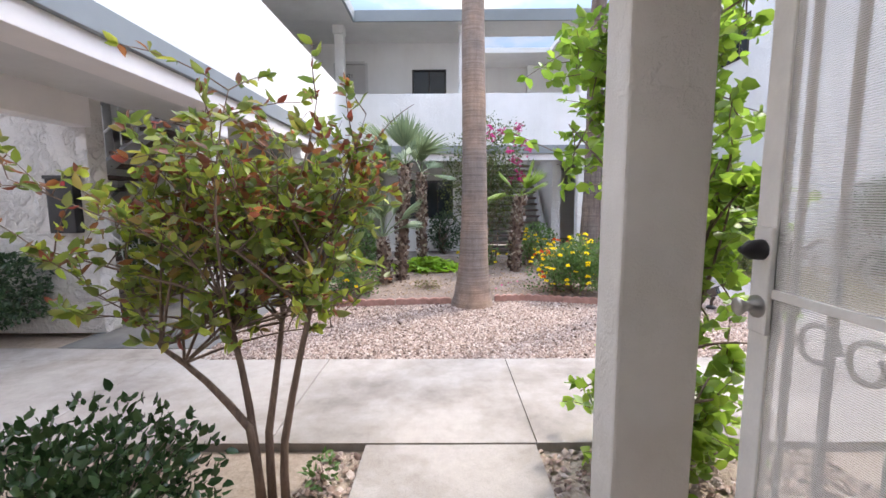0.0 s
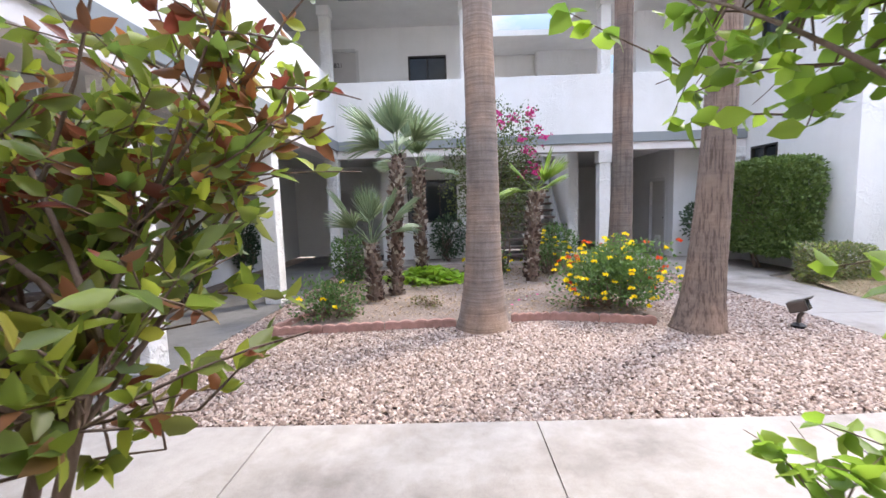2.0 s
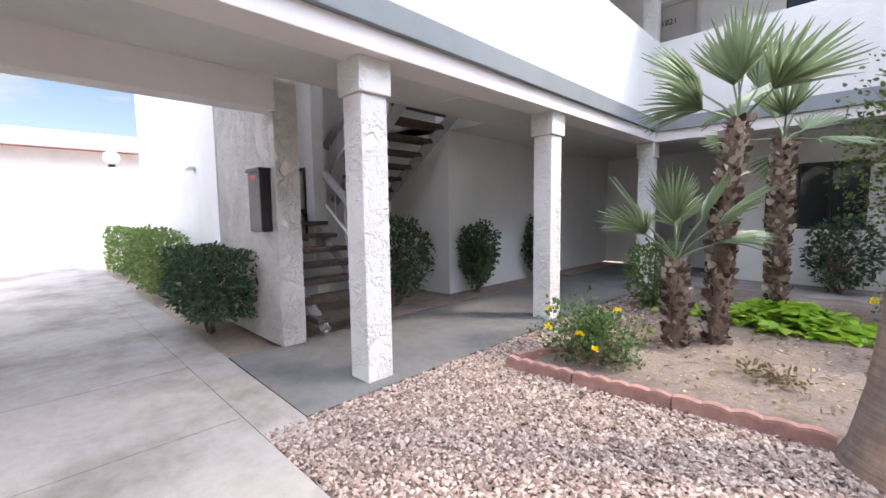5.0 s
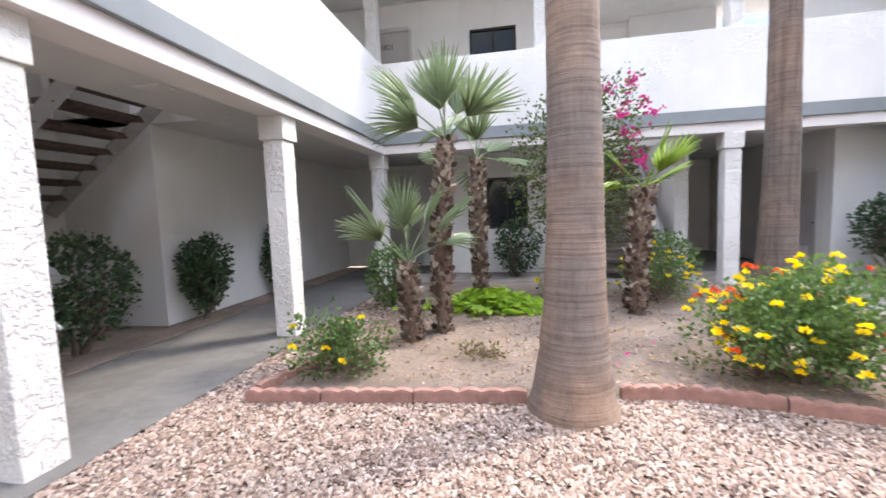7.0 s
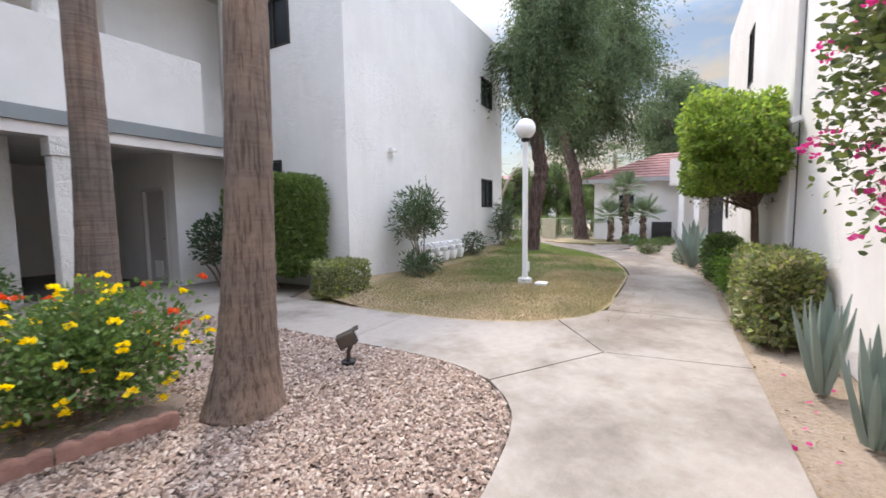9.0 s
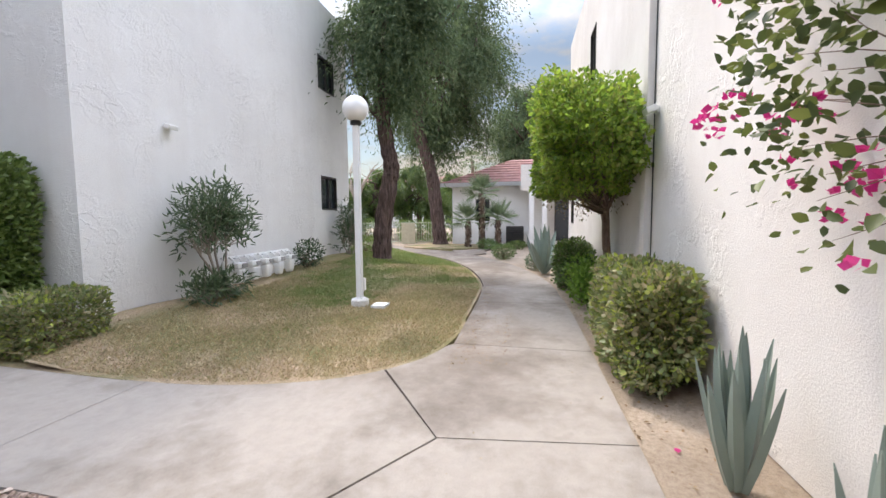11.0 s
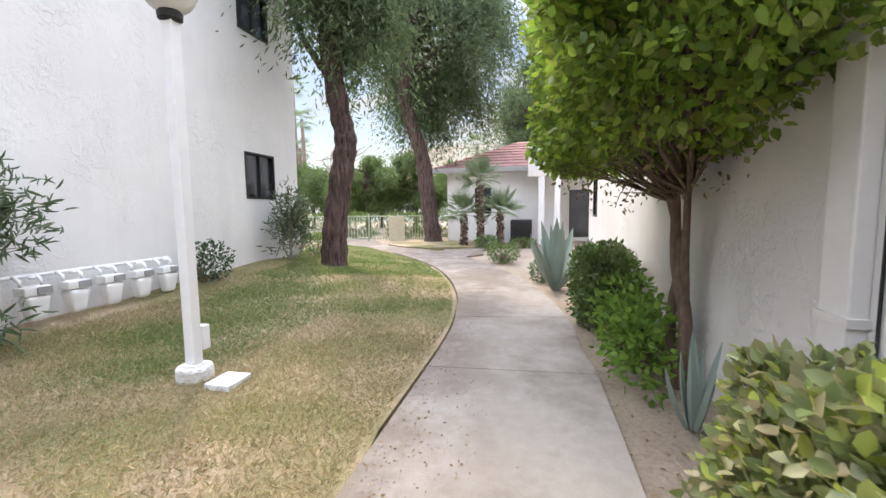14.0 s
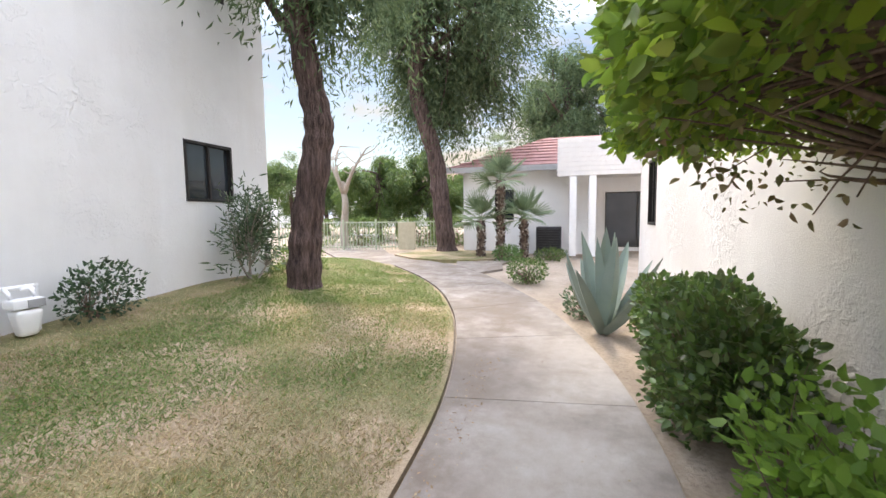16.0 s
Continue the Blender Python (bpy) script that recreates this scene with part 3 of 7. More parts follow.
# starting house with its doorway
wall_along("wall_south", -4.4, 2.6, (-0.15, 0.06), -0.05, 6.9, [(-0.86, 0.97, 0.16, 2.35)], WARMWALL, "warm white stucco house wall with the doorway", "x")
wall_along("wall_east", 0.06, 1.59, (2.6, 2.85), -0.05, 6.9, [], WARMWALL, "warm white stucco corner wall", "y")
wall_along("wall_south", -2.2, 2.4, (-4.2, -4.0), 0.1, 2.6, [], CORRIDOR, "plain back wall of the entry room", "x")
wall_along("wall_west", -4.0, -0.15, (-2.2, -2.0), 0.1, 2.6, [], CORRIDOR, "plain side wall of the entry room", "y")
wall_along("wall_east", -4.0, -0.15, (2.2, 2.4), 0.1, 2.6, [], CORRIDOR, "plain side wall of the entry room", "y")
ceiling("ceiling", -2.2, -4.2, 2.4, -0.155, 2.6, 2.7, "plain ceiling of the entry room")
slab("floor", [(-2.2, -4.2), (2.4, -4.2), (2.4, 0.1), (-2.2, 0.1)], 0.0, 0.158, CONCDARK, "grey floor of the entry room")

ceiling("roof", 2.86, -8.0, 17.04, 1.588, 6.4, 6.55, "flat roof of the long white house")
wall_along("wall_south", 2.6, 17.3, (-8.25, -8.0), -0.05, 6.9, [], WARMWALL, "plain rear wall of the long white house", "x")
wall_along("wall_west", -8.0, -0.15, (2.6, 2.85), -0.05, 6.9, [], WARMWALL, "plain side wall of the long white house", "y")
ceiling("roof", -18.0, -8.0, 2.598, -0.152, 6.4, 6.55, "flat roof of the doorway house")


# ---------------- foliage helpers ----------------
LEAF_V = np.array([(0, 0, 0), (0.30, 0.5, 0.10), (0.68, 0.40, 0.06), (1.0, 0, -0.08), (0.68, -0.40, 0.06), (0.30, -0.5, 0.10), (0.5, 0, -0.02)], dtype=np.float32)
LEAF_F = np.array([(6, 0, 1), (6, 1, 2), (6, 2, 3), (6, 3, 4), (6, 4, 5), (6, 5, 0)], dtype=np.int32)
QUAD_V = np.array([(0, 0, 0), (0.45, 0.5, 0.06), (1.0, 0, -0.06), (0.45, -0.5, 0.06)], dtype=np.float32)
QUAD_F = np.array([(0, 1, 2), (0, 2, 3)], dtype=np.int32)


def unit(a):
    return a / np.maximum(np.linalg.norm(a, axis=1, keepdims=True), 1e-6)


def foliage(name, P, D, size, material, parent=None, label="", width=0.5, rng=None, simple=False, up=None):
    """Many leaves in one mesh: each starts at P, points along D, and is size long."""
    rng = rng or np.random.default_rng(1)
    n = len(P)
    D = unit(np.asarray(D, dtype=np.float32))
    R = rng.normal(size=(n, 3)) if up is None else np.asarray(up) + rng.normal(size=(n, 3)) * 0.35
    N = unit(R - D * np.sum(R * D, axis=1, keepdims=True))
    S = np.cross(N, D)
    tv, tf = (QUAD_V, QUAD_F) if simple else (LEAF_V, LEAF_F)
    size = np.broadcast_to(np.asarray(size, dtype=np.float32), (n,))[:, None, None]
    V = P[:, None, :] + size * (tv[None, :, 0:1] * D[:, None, :] + width * tv[None, :, 1:2] * S[:, None, :] + tv[None, :, 2:3] * N[:, None, :])
    F = tf[None] + (np.arange(n) * len(tv))[:, None, None]
    return tagged(raw(name, V.reshape(-1, 3), F.reshape(-1, 3), material, parent, label), kind="stuff")


def lumps(u, seed, freq=2.5):
    """Smooth unevenness for points u on a unit shape."""
    s = np.zeros(len(u))
    r = np.random.default_rng(seed)
    for k in range(6):
        w = r.normal(size=3) * freq * (1 + k * 0.5)
        s += np.sin(u @ w + r.uniform(0, 6.28)) / (1 + k * 0.6)
    return s / 2.5


def crown_points(n, half, rng, seed, box=False, depth=0.25, uneven=0.12, low=-1.0):
    """Points near the surface of a rounded crown, and their outward directions (unit shape scaled by half)."""
    u = rng.uniform(-1, 1, size=(n * 2, 3)) if box else rng.normal(size=(n * 2, 3))
    p = 7 if box is True else (box or 2.3)
    u /= (np.abs(u) ** p).sum(1, keepdims=True) ** (1 / p)
    u = u[u[:, 2] >= low][:n]
    inner = np.clip(np.abs(rng.normal(size=len(u))) * depth, 0, 0.95)
    r = (1 + uneven * lumps(u, seed)) * (1 - inner)
    return u * r[:, None] * np.asarray(half), unit(u / np.asarray(half))


def bent(a, b, rng, steps=5, sag=0.15):
    a, b = Vector(a), Vector(b)
    length = (b - a).length
    off = Vector((rng.normal(), rng.normal(), rng.normal() * 0.5)) * length * sag
    mid = a.lerp(b, 0.5) + off + Vector((0, 0, length * 0.08))
    return [(a * (1 - t) ** 2 + mid * 2 * t * (1 - t) + b * t * t) for t in (i / steps for i in range(steps + 1))]


def bush(name, label, base, centre, half, leaves, size, material, seed, box=False, depth=0.3, uneven=0.15, twigs=26, twig_r=0.012, stems=3, width=0.5, low=-1.0, category="shrub", group="", simple=False, outward=0.7, bark_mat=None):
    """A shrub: stems from the base, twigs to the crown's outside, and single leaves."""
    rng = np.random.default_rng(seed)
    root = thing(name, label, category, base, group)
    b = np.array(base, dtype=float)
    c = np.array(centre, dtype=float) - b
    bm = bmesh.new()
    tips, _ = crown_points(twigs, half, rng, seed, box, 0.3, uneven, low)
    forks = [Vector((c[0] * 0.5 + rng.normal() * half[0] * 0.25, c[1] * 0.5 + rng.normal() * half[1] * 0.25, max(0.05, c[2] - half[2] * rng.uniform(0.5, 1.0)))) for _ in range(stems)]
    for f in forks:
        tube(bm, bent((rng.normal() * 0.03, rng.normal() * 0.03, -0.05), f, rng, 4, 0.08), [twig_r * (2.4 - 0.25 * i) for i in range(5)], 7)
    for t in tips:
        f = min(forks, key=lambda q: (q - Vector(t + c)).length + rng.uniform(0, 0.3))
        tube(bm, bent(f, t + c, rng, 4, 0.12), [twig_r * (1.3 - 0.27 * i) for i in range(5)], 5, caps=False)
    tagged(part("branch_framework", bm, bark_mat or TWIG, root, smooth=True), kind="stuff")
    P, D = crown_points(leaves, half, rng, seed, box, depth, uneven, low)
    if box:
        P2, D2 = crown_points(leaves // 2, half, rng, seed, box, depth * 2.2, uneven, low)
        P, D = np.concatenate([P, P2]), np.concatenate([D, D2])
    D = D * outward + rng.normal(size=D.shape) * 0.6 + np.array((0, 0, 0.25))
    s = size * rng.uniform(0.6, 1.25, size=len(P))
    foliage("foliage", (P + c).astype(np.float32), D, s, material, root, width=width, rng=rng, simple=simple)
    return root


# leaf colours
L_PHOT = leafy("photinia_leaf", [(0.10, 0.15, 0.035), (0.15, 0.20, 0.04), (0.24, 0.30, 0.045), (0.13, 0.17, 0.045), (0.20, 0.21, 0.06), (0.38, 0.44, 0.06), (0.26, 0.14, 0.07)], 0.4, 0.45)
L_PHOTRED = leafy("young_red_leaf", [(0.22, 0.05, 0.035), (0.16, 0.07, 0.035), (0.34, 0.13, 0.05)], 0.4, 0.4)
L_LIME = leafy("lime_tree_leaf", [(0.144, 0.240, 0.036), (0.216, 0.336, 0.048), (0.288, 0.396, 0.060), (0.120, 0.204, 0.036)], 0.42, 0.5)
L_DARK = leafy("dark_shrub_leaf", [(0.026, 0.058, 0.026), (0.046, 0.091, 0.039), (0.065, 0.111, 0.046)], 0.38, 0.15)
L_MID = leafy("green_shrub_leaf", [(0.05, 0.09, 0.028), (0.085, 0.145, 0.04), (0.12, 0.20, 0.05), (0.10, 0.11, 0.045), (0.065, 0.12, 0.035)], 0.38, 0.3)
L_HEDGE = leafy("hedge_leaf", [(0.09, 0.145, 0.04), (0.13, 0.195, 0.052), (0.17, 0.235, 0.065), (0.11, 0.165, 0.045)], 0.4, 0.3)
L_MOTTLE = leafy("mottled_hedge_leaf", [(0.12, 0.16, 0.06), (0.24, 0.27, 0.12), (0.16, 0.21, 0.08), (0.42, 0.35, 0.22), (0.12, 0.17, 0.06), (0.40, 0.46, 0.09), (0.26, 0.27, 0.13), (0.33, 0.28, 0.17)], 0.42, 0.25)
L_BRIGHT = leafy("bright_tree_leaf", [(0.095, 0.165, 0.033), (0.15, 0.24, 0.043), (0.23, 0.33, 0.055), (0.20, 0.22, 0.055), (0.115, 0.19, 0.038), (0.30, 0.40, 0.06)], 0.48, 0.55)
L_SHOOT = leafy("soft_shoot_leaf", [(0.12, 0.22, 0.045), (0.17, 0.29, 0.055), (0.22, 0.35, 0.07)], 0.5, 0.5)
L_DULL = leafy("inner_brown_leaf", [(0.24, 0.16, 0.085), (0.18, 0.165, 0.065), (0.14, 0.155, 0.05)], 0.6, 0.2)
L_OLEA = leafy("oleander_leaf", [(0.065, 0.111, 0.058), (0.104, 0.156, 0.078), (0.143, 0.195, 0.104)], 0.4, 0.2)
L_WILLOW = leafy("willowy_leaf", [(0.055, 0.090, 0.048), (0.09, 0.135, 0.066), (0.15, 0.195, 0.095), (0.07, 0.105, 0.048)], 0.75, 0.35)
L_FAR = leafy("far_tree_leaf", [(0.065, 0.115, 0.034), (0.10, 0.155, 0.045), (0.145, 0.195, 0.058)], 0.5, 0.4)
L_PALM = leafy("fan_palm_leaf", [(0.17, 0.23, 0.13), (0.22, 0.28, 0.16), (0.27, 0.32, 0.19)], 0.42, 0.25)
L_PALMLIME = leafy("young_fan_leaf", [(0.20, 0.29, 0.06), (0.26, 0.36, 0.07), (0.16, 0.24, 0.05)], 0.42, 0.4)
L_POTATO = leafy("lime_groundcover_leaf", [(0.26, 0.40, 0.04), (0.34, 0.50, 0.06), (0.20, 0.33, 0.04)], 0.5, 0.4)
L_LANT = leafy("lantana_leaf", [(0.065, 0.130, 0.039), (0.104, 0.182, 0.052), (0.143, 0.234, 0.065)], 0.55, 0.25)
L_AGAVE = leafy("agave_leaf", [(0.21, 0.27, 0.235), (0.26, 0.32, 0.28), (0.30, 0.36, 0.31)], 0.5, 0.03)
F_PINK = leafy("magenta_bract", [(0.46, 0.025, 0.17), (0.60, 0.05, 0.25), (0.52, 0.04, 0.20)], 0.6, 0.4)
F_YELLOW = leafy("yellow_petal", [(0.85, 0.62, 0.01), (0.92, 0.74, 0.03)], 0.6, 0.3)
F_RED = leafy("red_orange_petal", [(0.60, 0.05, 0.02), (0.70, 0.14, 0.03)], 0.6, 0.3)
STUB = leafy("old_leaf_base", [(0.05, 0.032, 0.027), (0.10, 0.06, 0.048), (0.17, 0.11, 0.085), (0.62, 0.54, 0.47), (0.07, 0.045, 0.036)], 0.9, 0.0)
LITTER = leafy("dry_leaf_litter", [(0.22, 0.14, 0.08), (0.33, 0.22, 0.13), (0.16, 0.10, 0.06), (0.42, 0.32, 0.20)], 0.85, 0.1)
GRASSM = leafy("grass_blade", [(0.125, 0.188, 0.044), (0.200, 0.250, 0.062), (0.163, 0.225, 0.050), (0.425, 0.338, 0.150), (0.375, 0.300, 0.138)], 0.6, 0.25)
GRASSGREEN = leafy("green_grass_blade", [(0.12, 0.20, 0.055), (0.15, 0.235, 0.06), (0.18, 0.26, 0.075)], 0.55, 0.3)
GRASSDRY = leafy("dry_grass_blade", [(0.50, 0.39, 0.23), (0.42, 0.31, 0.18), (0.56, 0.45, 0.29), (0.24, 0.24, 0.09)], 0.7, 0.25)


# ---------------- gravel bed ----------------
def in_poly(x, y, poly):
    inside = np.zeros(len(x), dtype=bool)
    k = len(poly)
    for i in range(k):
        (x0, y0), (x1, y1) = poly[i], poly[(i + 1) % k]
        cross = ((y0 > y) != (y1 > y)) & (x < (x1 - x0) * (y - y0) / (y1 - y0 + 1e-12) + x0)
        inside ^= cross
    return inside


GRAVEL_OUT = [(-2.61, 4.13)] + [(p[0] - 0.01, p[1] + 0.012) for p in xy(smoothline(v2(GRAVEL_E), 5))] + [(4.54, 9.3), (4.48, 11.68), (-2.61, 11.68)]
BED = [(-2.15, 6.28), (-1.5, 6.34), (-0.7, 6.42), (0.1, 6.50), (0.8, 6.62), (1.67, 6.58), (2.45, 6.42), (2.8, 6.7), (2.75, 8.4), (2.9, 10.4), (3.2, 11.65), (-2.2, 11.65), (-1.75, 8.0)]
tagged(part("gravel_bed", prism(bmesh.new(), GRAVEL_OUT, -0.09, -0.018), GRAVELBASE), "reddish brown ground beneath the decorative gravel", "ground", kind="structure")


def bed_mound():
    xs, ys = np.meshgrid(np.linspace(-2.3, 3.3, 60), np.linspace(6.2, 11.7, 60), indexing="ij")
    x, y = xs.ravel(), ys.ravel()
    ins = in_poly(x, y, BED)
    edge = np.minimum.reduce([np.hypot(x - (a[0] + (b[0] - a[0]) * t), y - (a[1] + (b[1] - a[1]) * t)) for a, b in zip(BED, BED[1:] + BED[:1]) for t in np.linspace(0, 1, 9)])
    z = np.where(ins, 0.03 + np.minimum(edge, 0.6) * 0.09, -0.03) + 0.012 * np.sin(x * 5.1 + y * 2.3) + 0.01 * np.sin(y * 7.7 - x * 3)
    z = np.where(ins, z, -0.04)
    idx = np.arange(3600).reshape(60, 60)
    q = np.stack([idx[:-1, :-1], idx[1:, :-1], idx[1:, 1:], idx[:-1, 1:]], -1).reshape(-1, 4)
    keep = ins[q].any(1)
    ob = raw("planting_bed", np.stack([x, y, z], 1), q[keep], DIRT, smooth=True)
    return tagged(ob, "raised bare dirt planting bed strewn with dry leaves", "ground", kind="structure")


bed_mound()


def stones(name, count, poly, box_, seed, label, z=-0.016, size=(0.012, 0.028), away=None):
    """Small broken stones strewn over an outline."""
    rng = np.random.default_rng(seed)
    x = rng.uniform(box_[0], box_[1], count)
    y = rng.uniform(box_[2], box_[3], count)
    ok = in_poly(x, y, poly)
    if away is not None:
        ok &= ~in_poly(x, y, away)
    x, y = x[ok], y[ok]
    n = len(x)
    # six-cornered chips
    tv = np.array([(1, 0, 0.1), (0.2, 0.9, 0), (-0.9, 0.45, 0.1), (-0.7, -0.7, 0), (0.4, -0.9, 0.1), (0.15, 0.1, 0.75), (-0.3, -0.1, 0.65)], dtype=np.float32)
    tf = np.array([(0, 1, 5), (1, 2, 6), (1, 6, 5), (2, 3, 6), (3, 4, 6), (4, 5, 6), (4, 0, 5)], dtype=np.int32)
    s = rng.uniform(*size, n)[:, None] * rng.uniform(0.65, 1.2, (n, 3))
    jit = tv[None] + rng.normal(size=(n, 7, 3)) * 0.16
    jit = jit * s[:, None, :]
    a, tx, ty = rng.uniform(0, 6.28, n), rng.normal(0, 0.35, n), rng.normal(0, 0.35, n)
    ca, sa = np.cos(a)[:, None], np.sin(a)[:, None]
    X = jit[:, :, 0] * ca - jit[:, :, 1] * sa
    Y = jit[:, :, 0] * sa + jit[:, :, 1] * ca
    Z = jit[:, :, 2] + X * tx[:, None] + Y * ty[:, None]
    V = np.stack([X + x[:, None], Y + y[:, None], Z + z + rng.uniform(0, 0.014, n)[:, None]], -1)
    F = tf[None] + (np.arange(n) * 7)[:, None, None]
    return tagged(raw(name, V.reshape(-1, 3), F.reshape(-1, 3), STONE), label, "gravel", kind="stuff")


def stone_mat():
    m, n, l, b = principled("pinkish_gravel", 0.9, 0, 0.25)
    geo = n.new("ShaderNodeNewGeometry")
    c = ramp(n, l, geo.outputs["Random Per Island"], [(0, (0.10, 0.066, 0.056)), (0.2, (0.28, 0.195, 0.155)), (0.4, (0.42, 0.325, 0.27)), (0.6, (0.17, 0.118, 0.10)), (0.8, (0.53, 0.445, 0.385)), (1.0, (0.30, 0.212, 0.17))])
    c = mixed(n, l, 0.5, c, ramp(n, l, tex_noise(n, l, 60, 3), [(0.3, (0.7, 0.68, 0.66)), (0.6, (1, 1, 1))]), "MULTIPLY")
    l.new(c, b.inputs["Base Color"])
    return m


STONE = stone_mat()
stones("gravel", 92000, GRAVEL_OUT, (-2.62, 4.55, 4.1, 7.2), 3, "loose pinkish brown broken gravel stones", away=BED, size=(0.009, 0.023))
stones("gravel", 13000, GRAVEL_OUT, (-2.62, 4.55, 7.2, 11.7), 4, "loose pinkish brown broken gravel stones", away=BED, size=(0.017, 0.03))
stones("gravel", 1500, [(0.62, 1.2), (2.5, 1.2), (2.5, 2.6), (0.62, 2.6)], (0.6, 2.5, 1.2, 2.6), 5, "loose pinkish gravel beside the doorway walk", z=-0.05)
stones("gravel", 450, [(-0.95, 1.7), (-0.56, 1.7), (-0.56, 2.58), (-0.8, 2.58)], (-1, -0.5, 1.7, 2.6), 6, "loose pinkish gravel beside the doorway walk", z=-0.05)


def litter(name, count, box_, seed, label, z=0.0, zfun=None, size=(0.015, 0.05)):
    rng = np.random.default_rng(seed)
    P = np.stack([rng.uniform(box_[0], box_[1], count), rng.uniform(box_[2], box_[3], count), np.full(count, z)], 1)
    if zfun is not None:
        P[:, 2] += zfun(P[:, 0], P[:, 1])
    D = np.stack([rng.normal(size=count), rng.normal(size=count), rng.normal(size=count) * 0.15], 1)
    return tagged(foliage(name, P.astype(np.float32), D, rng.uniform(*size, count), LITTER, rng=rng, simple=True, up=(0, 0, 1.0)), label, "leaf litter", kind="stuff")


litter("leaf_litter", 3400, (-1.7, 2.7, 6.5, 10.5), 11, "dry fallen leaves scattered on the planting bed", 0.112, size=(0.02, 0.065))
stones("pebble", 2600, BED, (-2.1, 2.8, 6.5, 10.8), 16, "small clods and pebbles on the dirt bed", z=0.078, size=(0.006, 0.016))
litter("leaf_litter", 420, (3.0, 9.8, 1.95, 2.6), 12, "dry fallen leaves on the dirt strip by the wall", -0.045)
litter("leaf_litter", 520, (6.6, 12.5, 3.85, 4.09), 13, "dry leaf bits along the lawn edge of the path", 0.004, size=(0.01, 0.03))
litter("leaf_litter", 90, (5.0, 12.5, 2.7, 4.0), 14, "few dry leaf bits on the footpath", 0.004, size=(0.008, 0.025))
litter("leaf_litter", 420, (6.8, 9.6, 3.45, 4.06), 17, "dry leaf bits gathered on the footpath by the lawn", 0.004, size=(0.008, 0.03))


# ---------------- lawn ----------------
LAWN_EDGE_W = xy(smoothline(v2(LAWN_W), 5))
LAWN_SOUTH = [p for p in EDGE_N if p[0] > 8.45]
LAWN_EDGE_W = [(p[0] + 0.03, p[1] + 0.012) for p in LAWN_EDGE_W]
LAWN_SOUTH = [(p[0], p[1] + 0.035) for p in LAWN_SOUTH]
LAWN = LAWN_EDGE_W + LAWN_SOUTH + [(18.6, 9.0), (15.5, 9.6), (15.4, 8.79)]
_S = np.array(LAWN_EDGE_W + LAWN_SOUTH)


def edge_dist(x, y):
    d = np.full(np.shape(x), 9.0)
    for a, b in zip(_S, _S[1:]):
        ab = b - a
        t = np.clip(((x - a[0]) * ab[0] + (y - a[1]) * ab[1]) / (ab @ ab), 0, 1)
        d = np.minimum(d, np.hypot(x - a[0] - t * ab[0], y - a[1] - t * ab[1]))
    return d


def lawn_z(x, y):
    d = edge_dist(x, y)
    s = lambda v: np.clip(v, 0, 1) ** 2 * (3 - 2 * np.clip(v, 0, 1))
    return -0.024 + 0.065 * s(d / 0.9) + 0.20 * s((x - 9.5) / 4.5) * s(d / 2.6) + 0.12 * s((y - 7.2) / 1.4) + 0.012 * np.sin(x * 3.1 + y * 1.7) * s(d)


def lawn():
    xs, ys = np.meshgrid(np.linspace(5.8, 19.4, 150), np.linspace(4.0, 9.7, 70), indexing="ij")
    x, y = xs.ravel(), ys.ravel()
    idx = np.arange(150 * 70).reshape(150, 70)
    q = np.stack([idx[:-1, :-1], idx[1:, :-1], idx[1:, 1:], idx[:-1, 1:]], -1).reshape(-1, 4)
    keep = in_poly(x, y, LAWN)[q].all(1)
    used = np.unique(q[keep])
    remap = -np.ones(len(x), dtype=int)
    remap[used] = np.arange(len(used))
    ob = raw("lawn_soil", np.stack([x, y, lawn_z(x, y)], 1)[used], remap[q[keep]], LAWNSOIL, smooth=True)
    tagged(ob, "thin worn lawn ground with brown patches", "lawn", kind="structure")
    tagged(part("lawn_soil", prism(bmesh.new(), LAWN, -0.09, -0.012), LAWNSOIL), "bare soil rim along the lawn edge", "lawn", kind="structure")


def lawn_soil():
    m, n, l, b = principled("lawn_soil", 0.95, 0, 0.2)
    f1 = tex_noise(n, l, 0.9, 5, 0.6)
    f2 = tex_noise(n, l, 40, 4, 0.75)
    c = ramp(n, l, f1, [(0.40, (0.21, 0.205, 0.095)), (0.50, (0.32, 0.265, 0.155)), (0.60, (0.45, 0.345, 0.24))])
    c = mixed(n, l, 0.7, c, ramp(n, l, f2, [(0.3, (0.5, 0.48, 0.42)), (0.62, (1, 1, 1))]), "MULTIPLY")
    l.new(c, b.inputs["Base Color"])
    bumped(n, l, b, [(f2, 0.8)], 0.03)
    return m


LAWNSOIL = lawn_soil()
lawn()


def blades(name, count, seed, material, label, keepfun, size=(0.02, 0.05)):
    rng = np.random.default_rng(seed)
    x, y = rng.uniform(5.9, 18.8, count), rng.uniform(4.05, 9.3, count)
    near = rng.uniform(size=count) < np.clip(1.35 - 0.09 * np.abs(x - 8.5), 0.25, 1)
    ok = in_poly(x, y, LAWN) & (edge_dist(x, y) > 0.05) & near & keepfun(x, y, rng)
    x, y = x[ok], y[ok]
    n = len(x)
    P = np.stack([x, y, np.maximum(lawn_z(x, y), -0.012) - 0.004], 1).astype(np.float32)
    D = np.stack([rng.normal(size=n) * 0.8, rng.normal(size=n) * 0.8, rng.uniform(0.35, 1.0, n)], 1)
    return tagged(foliage(name, P, D, rng.uniform(*size, n), material, width=0.10, rng=rng, simple=True), label, "grass", kind="stuff")


